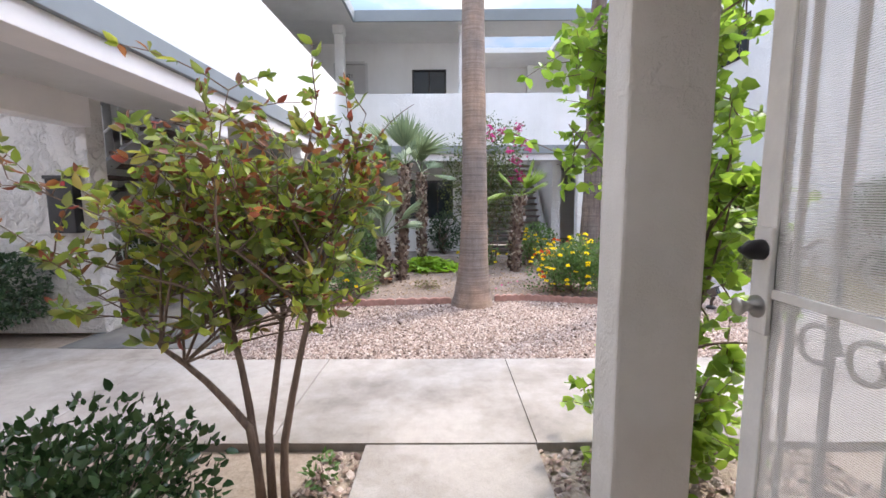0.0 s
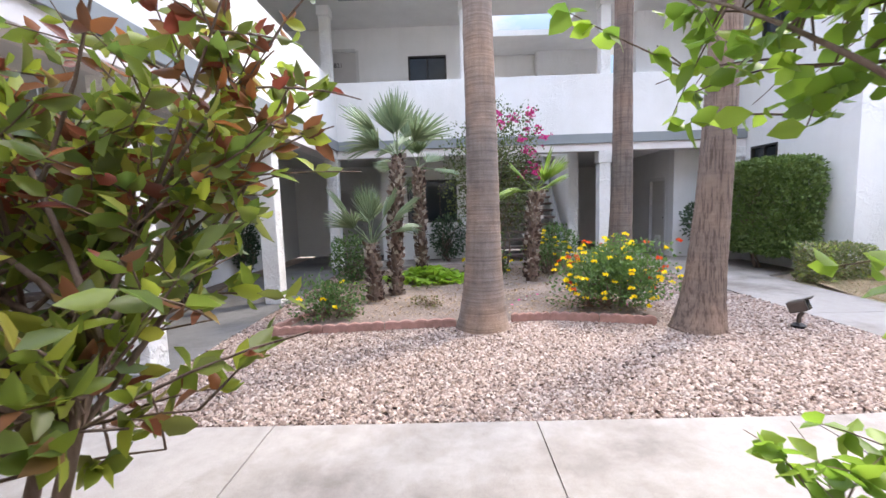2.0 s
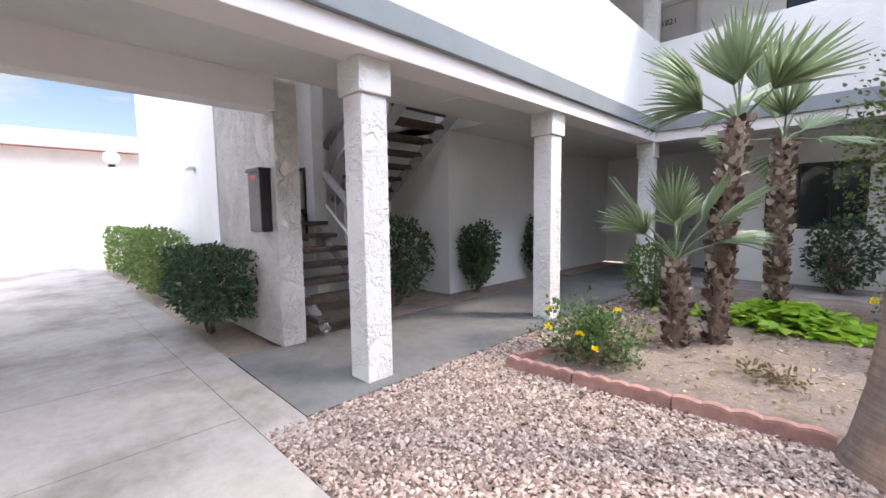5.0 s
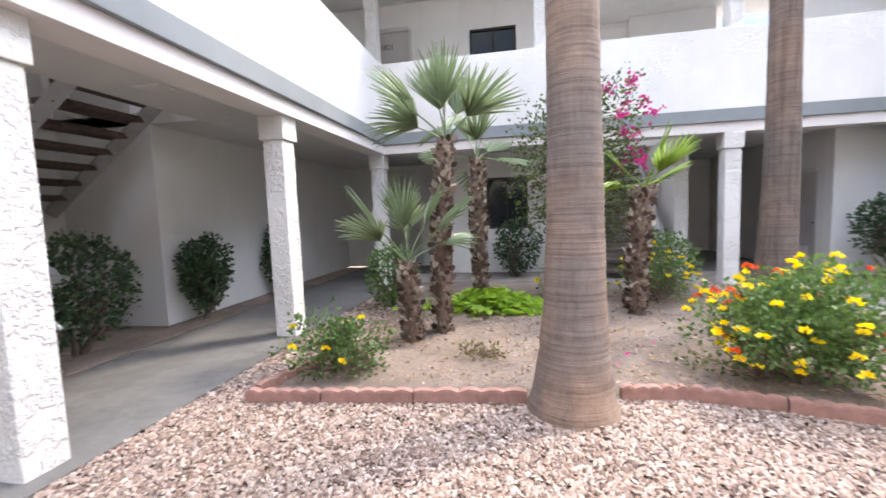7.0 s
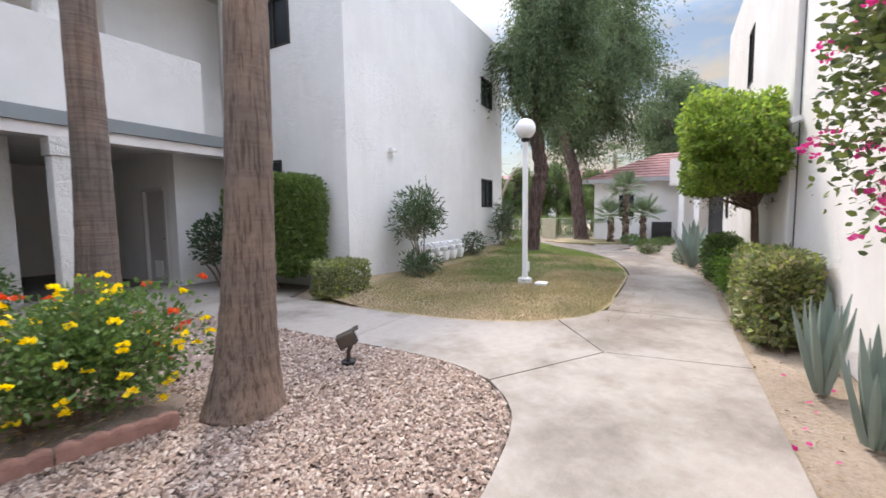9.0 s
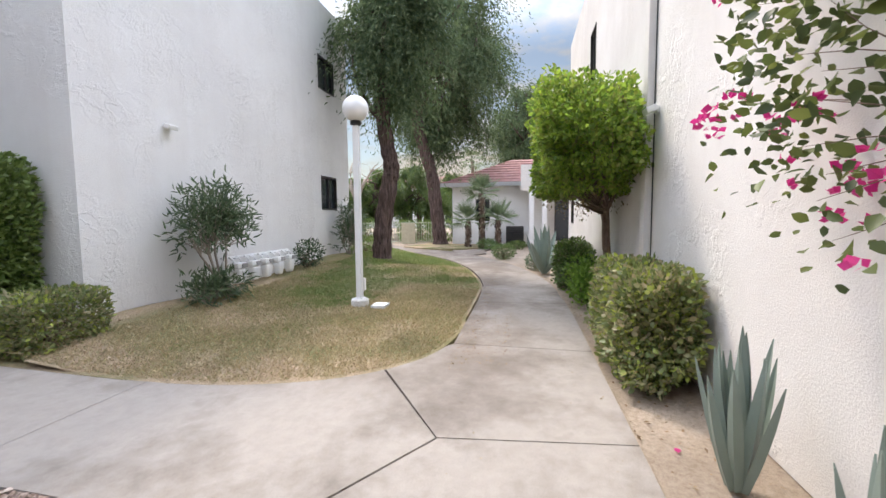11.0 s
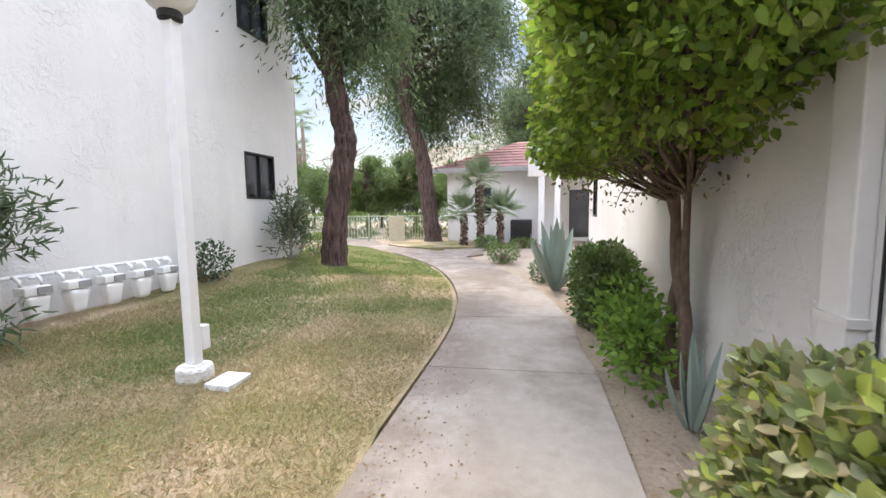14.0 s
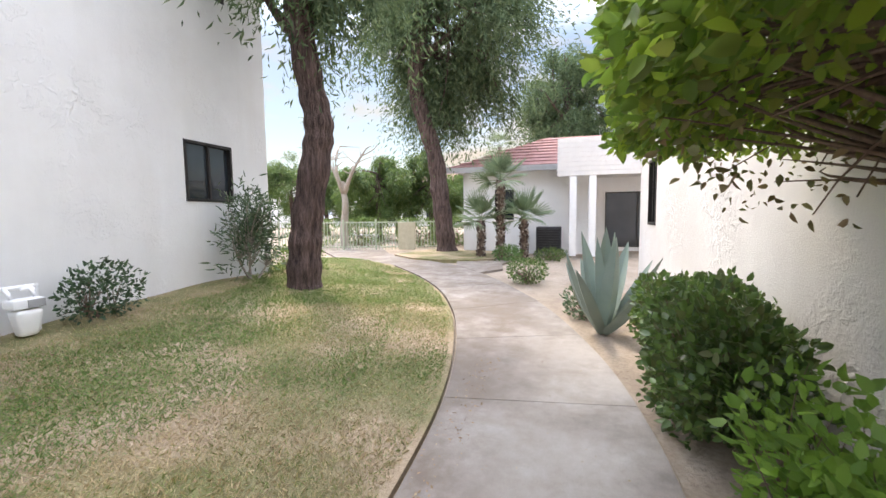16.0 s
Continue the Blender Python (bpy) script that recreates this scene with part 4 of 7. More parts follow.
def patch(x, y, k=0):
    return np.sin(x * 1.3 + 1.1 * np.sin(y * 1.1 + k) + k) + np.sin(y * 2.1 - x * 0.6 + 2 * k) + 0.6 * np.sin(x * 3.7 + y * 2.9)


def greenness(x, y):
    """High under the trees to the east, low towards the path and the wall."""
    return 0.35 * (x - 11.2) - 1.3 * (y > 8.1) - 1.2 * (edge_dist(x, y) < 0.7) + 0.7 * patch(x, y) + 0.5 * (np.abs(y - 6.8) < 1.0)


blades("grass", 220000, 21, GRASSGREEN, "short green grass of the lawn under the trees", lambda x, y, r: greenness(x, y) + r.normal(size=len(x)) * 0.4 > 0.3, (0.03, 0.06))
blades("grass", 150000, 22, GRASSM, "short patchy green and straw grass", lambda x, y, r: (patch(x, y, 2) + r.normal(size=len(x)) - 0.25 * np.clip(10.0 - x, 0, 4) > -0.3) & (y < 8.2), (0.02, 0.05))
blades("grass", 160000, 23, GRASSDRY, "dry straw coloured grass of the worn lawn", lambda x, y, r: (greenness(x, y) + r.normal(size=len(x)) * 0.5 < 0.5) & (y < 8.4 + r.normal(size=len(x)) * 0.2), (0.015, 0.045))
blades("grass", 110000, 24, GRASSDRY, "longer straw grass at the near end of the lawn", lambda x, y, r: (x < 11.0) & (y < 8.2) & (greenness(x, y) + r.normal(size=len(x)) * 0.6 < 0.6), (0.03, 0.07))
litter("leaf_litter", 1100, (6.4, 14, 4.6, 8.6), 15, "dry fallen leaves on the lawn", 0.012, lawn_z, (0.012, 0.045))


# ---------------- edging, palms and bed plants ----------------
def edging(p, q, k):
    """One scalloped edging block from p to q."""
    (x0, y0), (x1, y1) = p, q
    length, ang = math.hypot(x1 - x0, y1 - y0) - 0.012, math.atan2(y1 - y0, x1 - x0)
    bm = bmesh.new()
    steps = 30
    prof = []
    for i in range(steps + 1):
        u = i / steps
        prof.append((u * length, 0.085 + 0.018 * abs(math.sin(u * math.pi * 5)) + 0.003 * math.sin(u * 23 + k)))
    front = [bm.verts.new((u, -0.03, h)) for u, h in prof]
    fr2 = [bm.verts.new((u, -0.036, h - 0.02)) for u, h in prof]
    frb = [bm.verts.new((u, -0.04, -0.05)) for u, h in prof]
    back = [bm.verts.new((u, 0.03, h)) for u, h in prof]
    bkb = [bm.verts.new((u, 0.04, -0.05)) for u, h in prof]
    for a, b in ((frb, fr2), (fr2, front), (front, back), (back, bkb)):
        for i in range(steps):
            bm.faces.new((a[i], a[i + 1], b[i + 1], b[i]))
    for e in (0, steps):
        bm.faces.new((frb[e], fr2[e], front[e], back[e], bkb[e]))
    ob = part("edging_block", bm, BRICK)
    ob.matrix_world = pose(x0, y0, 0, 0, 0, math.degrees(ang))
    return tagged(ob, "scalloped dusty red concrete edging block before the bed", "edging", group="edging blocks of the bed")


ED = [(-2.15, 6.22), (-1.52, 6.28), (-0.78, 6.36), (0.10, 6.44)]
for k, (p, q) in enumerate(zip(ED, ED[1:])):
    edging(p, q, k)
ED2 = [(0.80, 6.58), (1.30, 6.62), (1.88, 6.48), (2.50, 6.30)]
for k, (p, q) in enumerate(zip(ED2, ED2[1:])):
    edging(p, q, k + 5)
edging((-1.85, 7.15), (-2.13, 6.32), 9)


def fan_frond(petiole, radius, blades_n, spread, seed, droop):
    """One fan leaf along +x, in its own coordinates: a stalk and a pleated fan."""
    rng = np.random.default_rng(seed)
    bm = bmesh.new()
    tube(bm, [(0, 0, 0), (petiole * 0.5, 0, 0.02), (petiole, 0, 0)], [0.016, 0.011, 0.008], 5)
    for i in range(blades_n):
        a = radians(-spread / 2 + spread * i / (blades_n - 1)) + rng.normal() * 0.02
        L = radius * (1.0 - 0.25 * (abs(a) / radians(spread / 2)) ** 2) * rng.uniform(0.9, 1.05)
        w = L * 0.030
        ca, sa = math.cos(a), math.sin(a)
        lift = 0.02 if i % 2 else -0.02
        prev = None
        for j, (f, ww) in enumerate(((0.0, 0.35), (0.35, 1.0), (0.7, 0.8), (1.0, 0.08))):
            z = lift * f - droop * L * f * f + 0.12 * L * f
            cx, cy = petiole + ca * L * f, sa * L * f
            l_ = bm.verts.new((cx - sa * w * ww, cy + ca * w * ww, z - 0.006))
            m_ = bm.verts.new((cx, cy, z + 0.01 * ww))
            r_ = bm.verts.new((cx + sa * w * ww, cy - ca * w * ww, z - 0.006))
            if prev:
                bm.faces.new((prev[0], prev[1], m_, l_))
                bm.faces.new((prev[1], prev[2], r_, m_))
            prev = (l_, m_, r_)
    me = bpy.data.meshes.new("frond")
    bm.to_mesh(me)
    bm.free()
    return me


def fan_palm(label, at, trunk_h, r, fronds, petiole, radius, seed, leaf=None, lean=(0, 0), tilt=(25, 80), stubby=True, group="", spread=190):
    root = thing("fan_palm", label, "palm tree", at, group)
    rng = random.Random(seed)
    nr = np.random.default_rng(seed)
    bm = bmesh.new()
    pts = [(lean[0] * t * t + 0.02 * math.sin(5 * t), lean[1] * t * t, -0.06 + (trunk_h + 0.06) * t) for t in (i / 12 for i in range(13))]
    tube(bm, pts, [r * (1.15 if i == 0 else 1.0 - 0.10 * i / 12) for i in range(13)], 12, uneven=0.06, rng=rng)
    part("trunk", bm, PALMBARK if not stubby else TWIG, root, smooth=True)
    if stubby:
        rows = max(6, int(trunk_h / 0.055))
        V, D = [], []
        for i in range(rows):
            t = (i + 0.5) / rows
            cx, cy, cz = lean[0] * t * t, lean[1] * t * t, trunk_h * t
            for j in range(9):
                a = 2 * math.pi * (j + 0.5 * (i % 2)) / 9 + rng.uniform(-0.15, 0.15)
                V.append((cx + math.cos(a) * r * 0.93, cy + math.sin(a) * r * 0.93, cz))
                D.append((math.cos(a) * 0.75, math.sin(a) * 0.75, rng.uniform(0.3, 1.1)))
        foliage("leaf_base_thatch", np.array(V, dtype=np.float32), np.array(D), nr.uniform(0.06, 0.11, len(V)), STUB, root, "dark shaggy old leaf bases", width=0.8, rng=nr)
    metal = [fan_frond(petiole, radius, 22, spread, seed + k, d) for k, d in enumerate((0.05, 0.2, 0.4))]
    for me in metal:
        me.materials.append(leaf or L_PALM)
    top = Vector((lean[0], lean[1], trunk_h - 0.02))
    for k in range(fronds):
        ob = new("frond", metal[0 if k < fronds * 0.5 else (1 if k < fronds * 0.8 else 2)])
        ob.parent = root
        up = tilt[1] - (tilt[1] - tilt[0]) * k / max(1, fronds - 1) + rng.uniform(-6, 6)
        az = k * 137.5 + rng.uniform(-15, 15)
        ob.matrix_local = Matrix.Translation(top) @ Matrix.Rotation(radians(az), 4, "Z") @ Matrix.Rotation(radians(-up), 4, "Y") @ Matrix.Rotation(radians(rng.uniform(-35, 35)), 4, "X") @ Matrix.Scale(rng.uniform(0.85, 1.1), 4)
    return root


def tall_palm(label, at, r, h, seed, lean=(0, 0), skin=None):
    root = thing("fan_palm", label, "palm tree", at, "tall palms of the courtyard")
    rng = random.Random(seed)
    bm = bmesh.new()
    n = 90
    pts, rad = [], []
    for i in range(n + 1):
        t = i / n
        z = -0.06 + (h + 0.06) * t ** 1.3
        pts.append((lean[0] * t + 0.02 * math.sin(z), lean[1] * t, z))
        flare = 0.36 * math.exp(-z / 0.35) + 0.22 * math.exp(-z / 1.6)
        rad.append(r * (0.74 + flare - 0.18 * t) * (1 + 0.012 * math.sin(z * 37) + rng.uniform(-0.008, 0.008)))
    tube(bm, pts, rad, 28, uneven=0.010, rng=rng)
    part("trunk", bm, skin or PALMBARK, root, smooth=True)
    metal = [fan_frond(0.9, 0.95, 24, 200, seed + k, d) for k, d in enumerate((0.1, 0.35))]
    for me in metal:
        me.materials.append(L_PALM)
    for k in range(16):
        ob = new("frond", metal[k % 2])
        ob.parent = root
        ob.matrix_local = Matrix.Translation(Vector((lean[0], lean[1], h))) @ Matrix.Rotation(radians(k * 137.5), 4, "Z") @ Matrix.Rotation(radians(-70 + 6 * k), 4, "Y")
    return root


tall_palm("tall fan palm with ringed grey-brown trunk in gravel", (0.42, 6.38, 0), 0.252, 10.0, 1, (0.05, 0.1))
tall_palm("tall fan palm with fibrous brown trunk beside the lantana", (2.87, 6.12, 0), 0.225, 10.5, 2, (0.55, 0.1), PALMFIBRE)
tall_palm("tall fan palm trunk in front of the rear wing", (3.10, 9.0, 0), 0.235, 11.0, 3, (0.15, 0.0), PALMDARK)

fan_palm("young fan palm with shaggy trunk in the dirt bed", (-0.85, 7.95, 0.06), 2.22, 0.085, 8, 0.40, 0.66, 31, lean=(0.12, 0.0), tilt=(12, 88), spread=95)
fan_palm("short young fan palm with rounded crown in the bed", (-1.12, 7.65, 0.06), 0.90, 0.085, 9, 0.46, 0.52, 32, lean=(-0.03, 0.0), tilt=(22, 86), spread=100)
fan_palm("young fan palm with drooping leaves behind the others", (-0.52, 9.3, 0.08), 2.15, 0.08, 7, 0.36, 0.55, 33, tilt=(-20, 75), spread=95)
fan_palm("young fan palm with bright lime leaves by the stairs", (1.50, 8.9, 0.08), 1.62, 0.11, 5, 0.32, 0.56, 34, leaf=L_PALMLIME, lean=(0.10, 0.0), tilt=(5, 62), spread=85)


def flower_heads(parent, pts, material, seed, size=0.035, petals=14, name="blossom"):
    rng = np.random.default_rng(seed)
    P = np.repeat(np.asarray(pts, dtype=np.float32), petals, axis=0)
    D = rng.normal(size=P.shape)
    D[:, 2] = np.abs(D[:, 2]) * 0.8 + 0.1
    P = P + unit(D) * size * 0.25
    return foliage(name, P.astype(np.float32), D, size * rng.uniform(0.7, 1.1, len(P)), material, parent, width=0.9, rng=rng, simple=True)


def lantana(label, at, half, n, yellow, red, seed):
    c = (at[0], at[1], at[2] + half[2] * 0.85)
    ob = bush("lantana_bush", label, at, c, half, n, 0.048, L_LANT, seed, depth=0.5, uneven=0.55, twigs=70, twig_r=0.006, stems=7, width=0.6, low=-0.85, category="shrub")
    rng = np.random.default_rng(seed + 5)
    for cnt, mat, nm in ((yellow, F_YELLOW, "yellow_blossom"), (red, F_RED, "red_blossom")):
        if cnt:
            u, _ = crown_points(cnt * 2, half, rng, seed, False, 0.08, 0.55, -0.5)
            u = u[:cnt] * 1.06 + np.array((0, 0, half[2] * 0.85))
            flower_heads(ob, u, mat, seed + 7, 0.042, 14, nm)
    return ob


lantana("small green lantana bush with few yellow flowers by edging", (-1.55, 6.72, 0.04), (0.42, 0.34, 0.32), 1500, 7, 0, 41)
lantana("large lantana bush with yellow and red flowers", (2.2, 6.9, 0.05), (0.70, 0.48, 0.50), 6800, 84, 26, 42)
lantana("lantana bush with yellow flowers behind the young palm", (1.95, 9.7, 0.06), (0.55, 0.45, 0.45), 1500, 30, 0, 43)
lantana("lantana bush with yellow flowers near the stairs", (0.75, 9.6, 0.06), (0.45, 0.4, 0.40), 1200, 14, 0, 44)


def groundcover():
    root = thing("groundcover_plant", "lime green broad-leaved ground plant spreading in the bed", "plant", (-0.4, 9.2, 0.06))
    rng = np.random.default_rng(51)
    n = 900
    P = np.stack([rng.normal(0, 0.42, n), rng.normal(0, 0.22, n), np.zeros(n)], 1)
    P[:, 2] = 0.05 + 0.26 * np.exp(-(P[:, 0] / 0.6) ** 2 - (P[:, 1] / 0.35) ** 2) * rng.uniform(0.4, 1, n)
    D = np.stack([rng.normal(size=n), rng.normal(size=n), rng.normal(size=n) * 0.25 - 0.1], 1)
    foliage("foliage", P.astype(np.float32), D, rng.uniform(0.09, 0.17, n), L_POTATO, root, width=0.85, rng=rng, up=(0, 0, 1.0))
    return root


groundcover()
bush("shrub", "dark green leafy shrub at the corner column", (-1.95, 9.6, 0.02), (-1.95, 9.6, 0.5), (0.4, 0.4, 0.5), 1300, 0.07, L_LANT, 52)
bush("shrub", "dark green shrub beneath the window", (0.0, 12.6, 0.0), (0.0, 12.6, 0.65), (0.5, 0.35, 0.6), 1200, 0.09, L_DARK, 53)
bush("shrub", "dark green shrub beside the rear stairs", (2.35, 10.6, 0.02), (2.35, 10.6, 0.55), (0.5, 0.45, 0.5), 1400, 0.07, L_LANT, 54)


def bougainvillea(label, base, centre, half, leaves, bracts, seed, droop, size=0.06, flower_box=None, twigs=60, twig_r=0.009, stems=5, bunch=0.045):
    ob = bush("bougainvillea", label, base, centre, half, leaves, size, L_BOUG, seed, depth=0.5, uneven=0.3, twigs=twigs, twig_r=twig_r, stems=stems, width=0.62)
    rng = np.random.default_rng(seed + 3)
    u, _ = crown_points(bracts * 3, half, rng, seed, False, 0.12, 0.3)
    c = np.array(centre) - np.array(base)
    if flower_box is not None:
        u = u[flower_box(u)]
    u = u[:bracts] + c
    pts = np.repeat(u, 12, axis=0) + rng.normal(size=(len(u) * 12, 3)) * bunch
    flower_heads(ob, pts, F_PINK, seed + 9, 0.05, 5, "pink_blossom")
    return ob


L_BOUG = leafy("bougainvillea_leaf", [(0.05, 0.075, 0.03), (0.08, 0.11, 0.035), (0.11, 0.14, 0.04), (0.15, 0.18, 0.05)], 0.5, 0.3)
bougainvillea("tall bougainvillea with pink flowers by the rear stairs", (1.15, 10.1, 0.02), (0.95, 10.0, 2.1), (1.0, 0.6, 1.4), 7500, 26, 61, 0, flower_box=lambda u: (u[:, 0] > 0.1) & (u[:, 1] < 0.2) & (u[:, 2] > -0.2))

bush("dried_plant", "small dried brown plant in the dirt bed", (-0.3, 7.15, 0.06), (-0.3, 7.15, 0.14), (0.24, 0.14, 0.09), 160, 0.045, L_DULL, 62, twigs=30, twig_r=0.003, category="plant")


def petals(count, box_, z, seed, label):
    rng = np.random.default_rng(seed)
    P = np.stack([rng.uniform(box_[0], box_[1], count), rng.uniform(box_[2], box_[3], count), np.full(count, z)], 1)
    D = rng.normal(size=(count, 3)) * np.array((1, 1, 0.3))
    tagged(foliage("fallen_petal", P.astype(np.float32), D, rng.uniform(0.03, 0.06, count), F_PINK, width=0.8, rng=rng, up=(0, 0, 1.0)), label, "petals", kind="stuff")


petals(16, (0.0, 2.4, 6.7, 8.6), 0.115, 63, "few fallen magenta petals on the dirt bed")
petals(9, (4.0, 5.6, 2.1, 2.6), -0.045, 64, "few fallen magenta petals on the dirt strip")


# ---------------- planting by the doorway ----------------
def photinia():
    root = thing("shrub", "airy leggy shrub with olive green and red-tipped leaves", "shrub", (-0.98, 2.12, -0.02))
    rng = np.random.default_rng(71)
    bm = bmesh.new()
    tips, leaves_p, leaves_d = [], [], []
    stems = []
    for k, (bx, by, lx, ly) in enumerate(((-0.05, 0, -0.35, 0.05), (0.08, 0.02, 0.45, 0.2), (0.0, 0.03, 0.05, 0.4), (-0.03, -0.02, -0.9, 0.05))):
        f = Vector((bx * 0.8 + lx * 0.06, by, 0.28 + 0.05 * k))
        p = bent((bx, by, -0.05), f, rng, 2, 0.02)[:-1] + bent(f, (lx * 0.62, ly * 0.7, 1.15 + 0.1 * rng.normal() - (0.35 if k == 3 else 0)), rng, 4, 0.06)
        tube(bm, p, [0.027 - 0.0024 * i for i in range(7)], 8)
        stems.append(p)
    for p in stems:
        for j in range(17):
            s = p[rng.integers(5, 7)]
            a = rng.uniform(0, 6.28)
            rr = rng.uniform(0.3, 1.0) ** 0.6
            t = Vector((-0.06 + 0.76 * rr * math.cos(a), 0.40 + 0.54 * rr * math.sin(a), rng.uniform(0.95, 2.34) - 0.2 * rr ** 2))
            t.x, t.y = min(t.x, 0.52), min(t.y, 0.80)
            if t.y > 0.4:
                t.z = max(t.z, rng.uniform(1.25, 1.7))
            if j > 14:
                t = Vector((rng.uniform(-1.45, -0.6), rng.uniform(0.0, 0.45), rng.uniform(1.0, 1.95)))
            q = bent(s, t, rng, 6, 0.10)
            tube(bm, q, [0.009 - 0.0011 * i for i in range(7)], 5, caps=False)
            for _ in range(6):
                s2 = q[rng.integers(3, 7)]
                t2 = s2 + Vector((rng.normal() * 0.16, rng.normal() * 0.14, rng.uniform(-0.05, 0.3)))
                q2 = bent(s2, t2, rng, 4, 0.1)
                tube(bm, q2, [0.004, 0.0035, 0.003, 0.0025, 0.002], 4, caps=False)
                for v in q2[1:]:
                    for _ in range(3):
                        leaves_p.append(v)
                        d = (t2 - s2).normalized()
                        leaves_d.append((d.x * 0.6 + rng.normal() * 0.7, d.y * 0.6 + rng.normal() * 0.7, d.z * 0.5 + rng.normal() * 0.45 + 0.1))
    tagged(part("branch_framework", bm, TWIG, root, smooth=True), kind="stuff")
    keep = np.array([v[1] < 0.88 and v[0] < 0.70 and not (v[1] > 0.42 and v[2] < 1.12) for v in leaves_p])
    leaves_p = [v for v, k in zip(leaves_p, keep) if k]
    leaves_d = [v for v, k in zip(leaves_d, keep) if k]
    P = np.array([tuple(v) for v in leaves_p], dtype=np.float32)
    D = np.array(leaves_d)
    red = (P[:, 2] > 1.5) & (rng.uniform(size=len(P)) < 0.22) | (rng.uniform(size=len(P)) < 0.10)
    foliage("foliage", P[~red], D[~red], rng.uniform(0.05, 0.10, (~red).sum()), L_PHOT, root, width=0.5, rng=rng)
    foliage("young_foliage", P[red], D[red], rng.uniform(0.05, 0.085, red.sum()), L_PHOTRED, root, "red and bronze young leaves", width=0.45, rng=rng)
    return root


photinia()
L_GLOSS = leafy("glossy_dark_leaf", [(0.025, 0.055, 0.02), (0.04, 0.08, 0.028), (0.06, 0.10, 0.035)], 0.25, 0.12)
bush("low_shrub", "low dense glossy dark green shrub beside the walk", (-1.78, 1.72, -0.05), (-1.78, 1.78, 0.26), (0.80, 0.45, 0.32), 2600, 0.065, L_GLOSS, 72, depth=0.45, uneven=0.42, twigs=40, twig_r=0.006, stems=6, width=0.55)
bush("weed", "small green weed in the gravel", (-0.72, 2.25, -0.04), (-0.72, 2.25, 0.06), (0.09, 0.08, 0.08), 60, 0.05, L_LANT, 73, twigs=8, twig_r=0.003, category="plant")


def doorway_tree():
    root = thing("tree", "slender tree with lime green leaves behind the post", "tree", (1.16, 1.95, -0.05))
    rng = np.random.default_rng(81)
    bm = bmesh.new()
    trunk_pts = [Vector(p) for p in ((0, 0, -0.05), (-0.01, 0.02, 0.6), (0.03, 0.05, 1.1), (0.0, 0.12, 1.6), (-0.06, 0.25, 2.1), (-0.02, 0.4, 2.7), (0.05, 0.5, 3.3))]
    tube(bm, trunk_pts, [0.062, 0.052, 0.046, 0.04, 0.034, 0.026, 0.015], 10, uneven=0.06, rng=random.Random(4))
    P, D = [], []
    targets = []
    for _ in range(26):
        targets.append((rng.uniform(2, 6.9), Vector((rng.uniform(-0.62, 0.35), rng.uniform(0.15, 1.2), rng.uniform(1.9, 2.95)))))
    for _ in range(14):
        targets.append((rng.uniform(4, 6.9), Vector((rng.uniform(-0.9, 0.5), rng.uniform(-0.2, 1.0), rng.uniform(2.45, 3.5)))))
    for _ in range(16):
        targets.append((rng.uniform(0, 1.2), Vector((rng.uniform(-0.5, 0.35), rng.uniform(-0.05, 0.42), rng.uniform(0.1, 0.75)))))
    for _ in range(8):
        targets.append((rng.uniform(1.5, 3), Vector((rng.uniform(-0.1, 0.5), rng.uniform(0.05, 0.42), rng.uniform(0.8, 1.8)))))
    for _ in range(22):
        targets.append((rng.uniform(3, 6.9), Vector((rng.uniform(-0.55, 0.35), rng.uniform(0.0, 0.45), rng.uniform(1.75, 2.7)))))
    for _ in range(12):
        targets.append((rng.uniform(0, 1.4), Vector((rng.uniform(-0.55, 0.3), rng.uniform(-0.05, 0.35), rng.uniform(0.2, 0.8)))))
    targets = [(h, t + Vector((0.26, 0.37, 0))) for h, t in targets]
    for _ in range(12):
        targets.append((rng.uniform(1.5, 4), Vector((rng.uniform(0.08, 0.5), rng.uniform(0.05, 0.5), rng.uniform(0.9, 2.1)))))
    for h, t in targets:
        t.y = min(t.y, 0.85)
        i = int(h)
        s = trunk_pts[i].lerp(trunk_pts[min(i + 1, 6)], h - i)
        q = bent(s, t, rng, 6, 0.12)
        tube(bm, q, [0.012, 0.010, 0.008, 0.007, 0.006, 0.005, 0.003], 5, caps=False)
        for _ in range(4):
            s2 = q[rng.integers(3, 7)]
            t2 = s2 + Vector((rng.normal() * 0.15, rng.normal() * 0.15, rng.normal() * 0.12))
            q2 = bent(s2, t2, rng, 4, 0.1)
            tube(bm, q2, [0.004, 0.003, 0.003, 0.002, 0.002], 4, caps=False)
            for v in q2[1:]:
                for _ in range(3):
                    P.append(tuple(v))
                    D.append((rng.normal(), rng.normal(), rng.normal() * 0.5 - 0.15))
    part("trunk", bm, TWIG, root, smooth=True)
    P, D = np.array(P, dtype=np.float32), np.array(D)
    ok = (P[:, 1] < 0.85) | (P[:, 2] > 2.2)
    P, D = P[ok], D[ok]
    foliage("foliage", P, D, rng.uniform(0.055, 0.10, len(P)), L_LIME, root, width=0.72, rng=rng)
    return root


doorway_tree()


def porch_post():
    c = thing("porch_post", "square beige stucco post with chipped edges by the door", "post", (0.826, 1.675, 0))
    bm = boxed(-0.16, -0.115, -0.06, 0.16, 0.115, 2.75, bevel=0.014)
    part("shaft", bm, BEIGEPOST, c)
    return c


porch_post()
tagged(part("ceiling", boxed(0.3, 0.062, 2.75, 2.59, 1.80, 2.95), CREAM), "plain porch roof slab on the post", "ceiling", kind="structure")


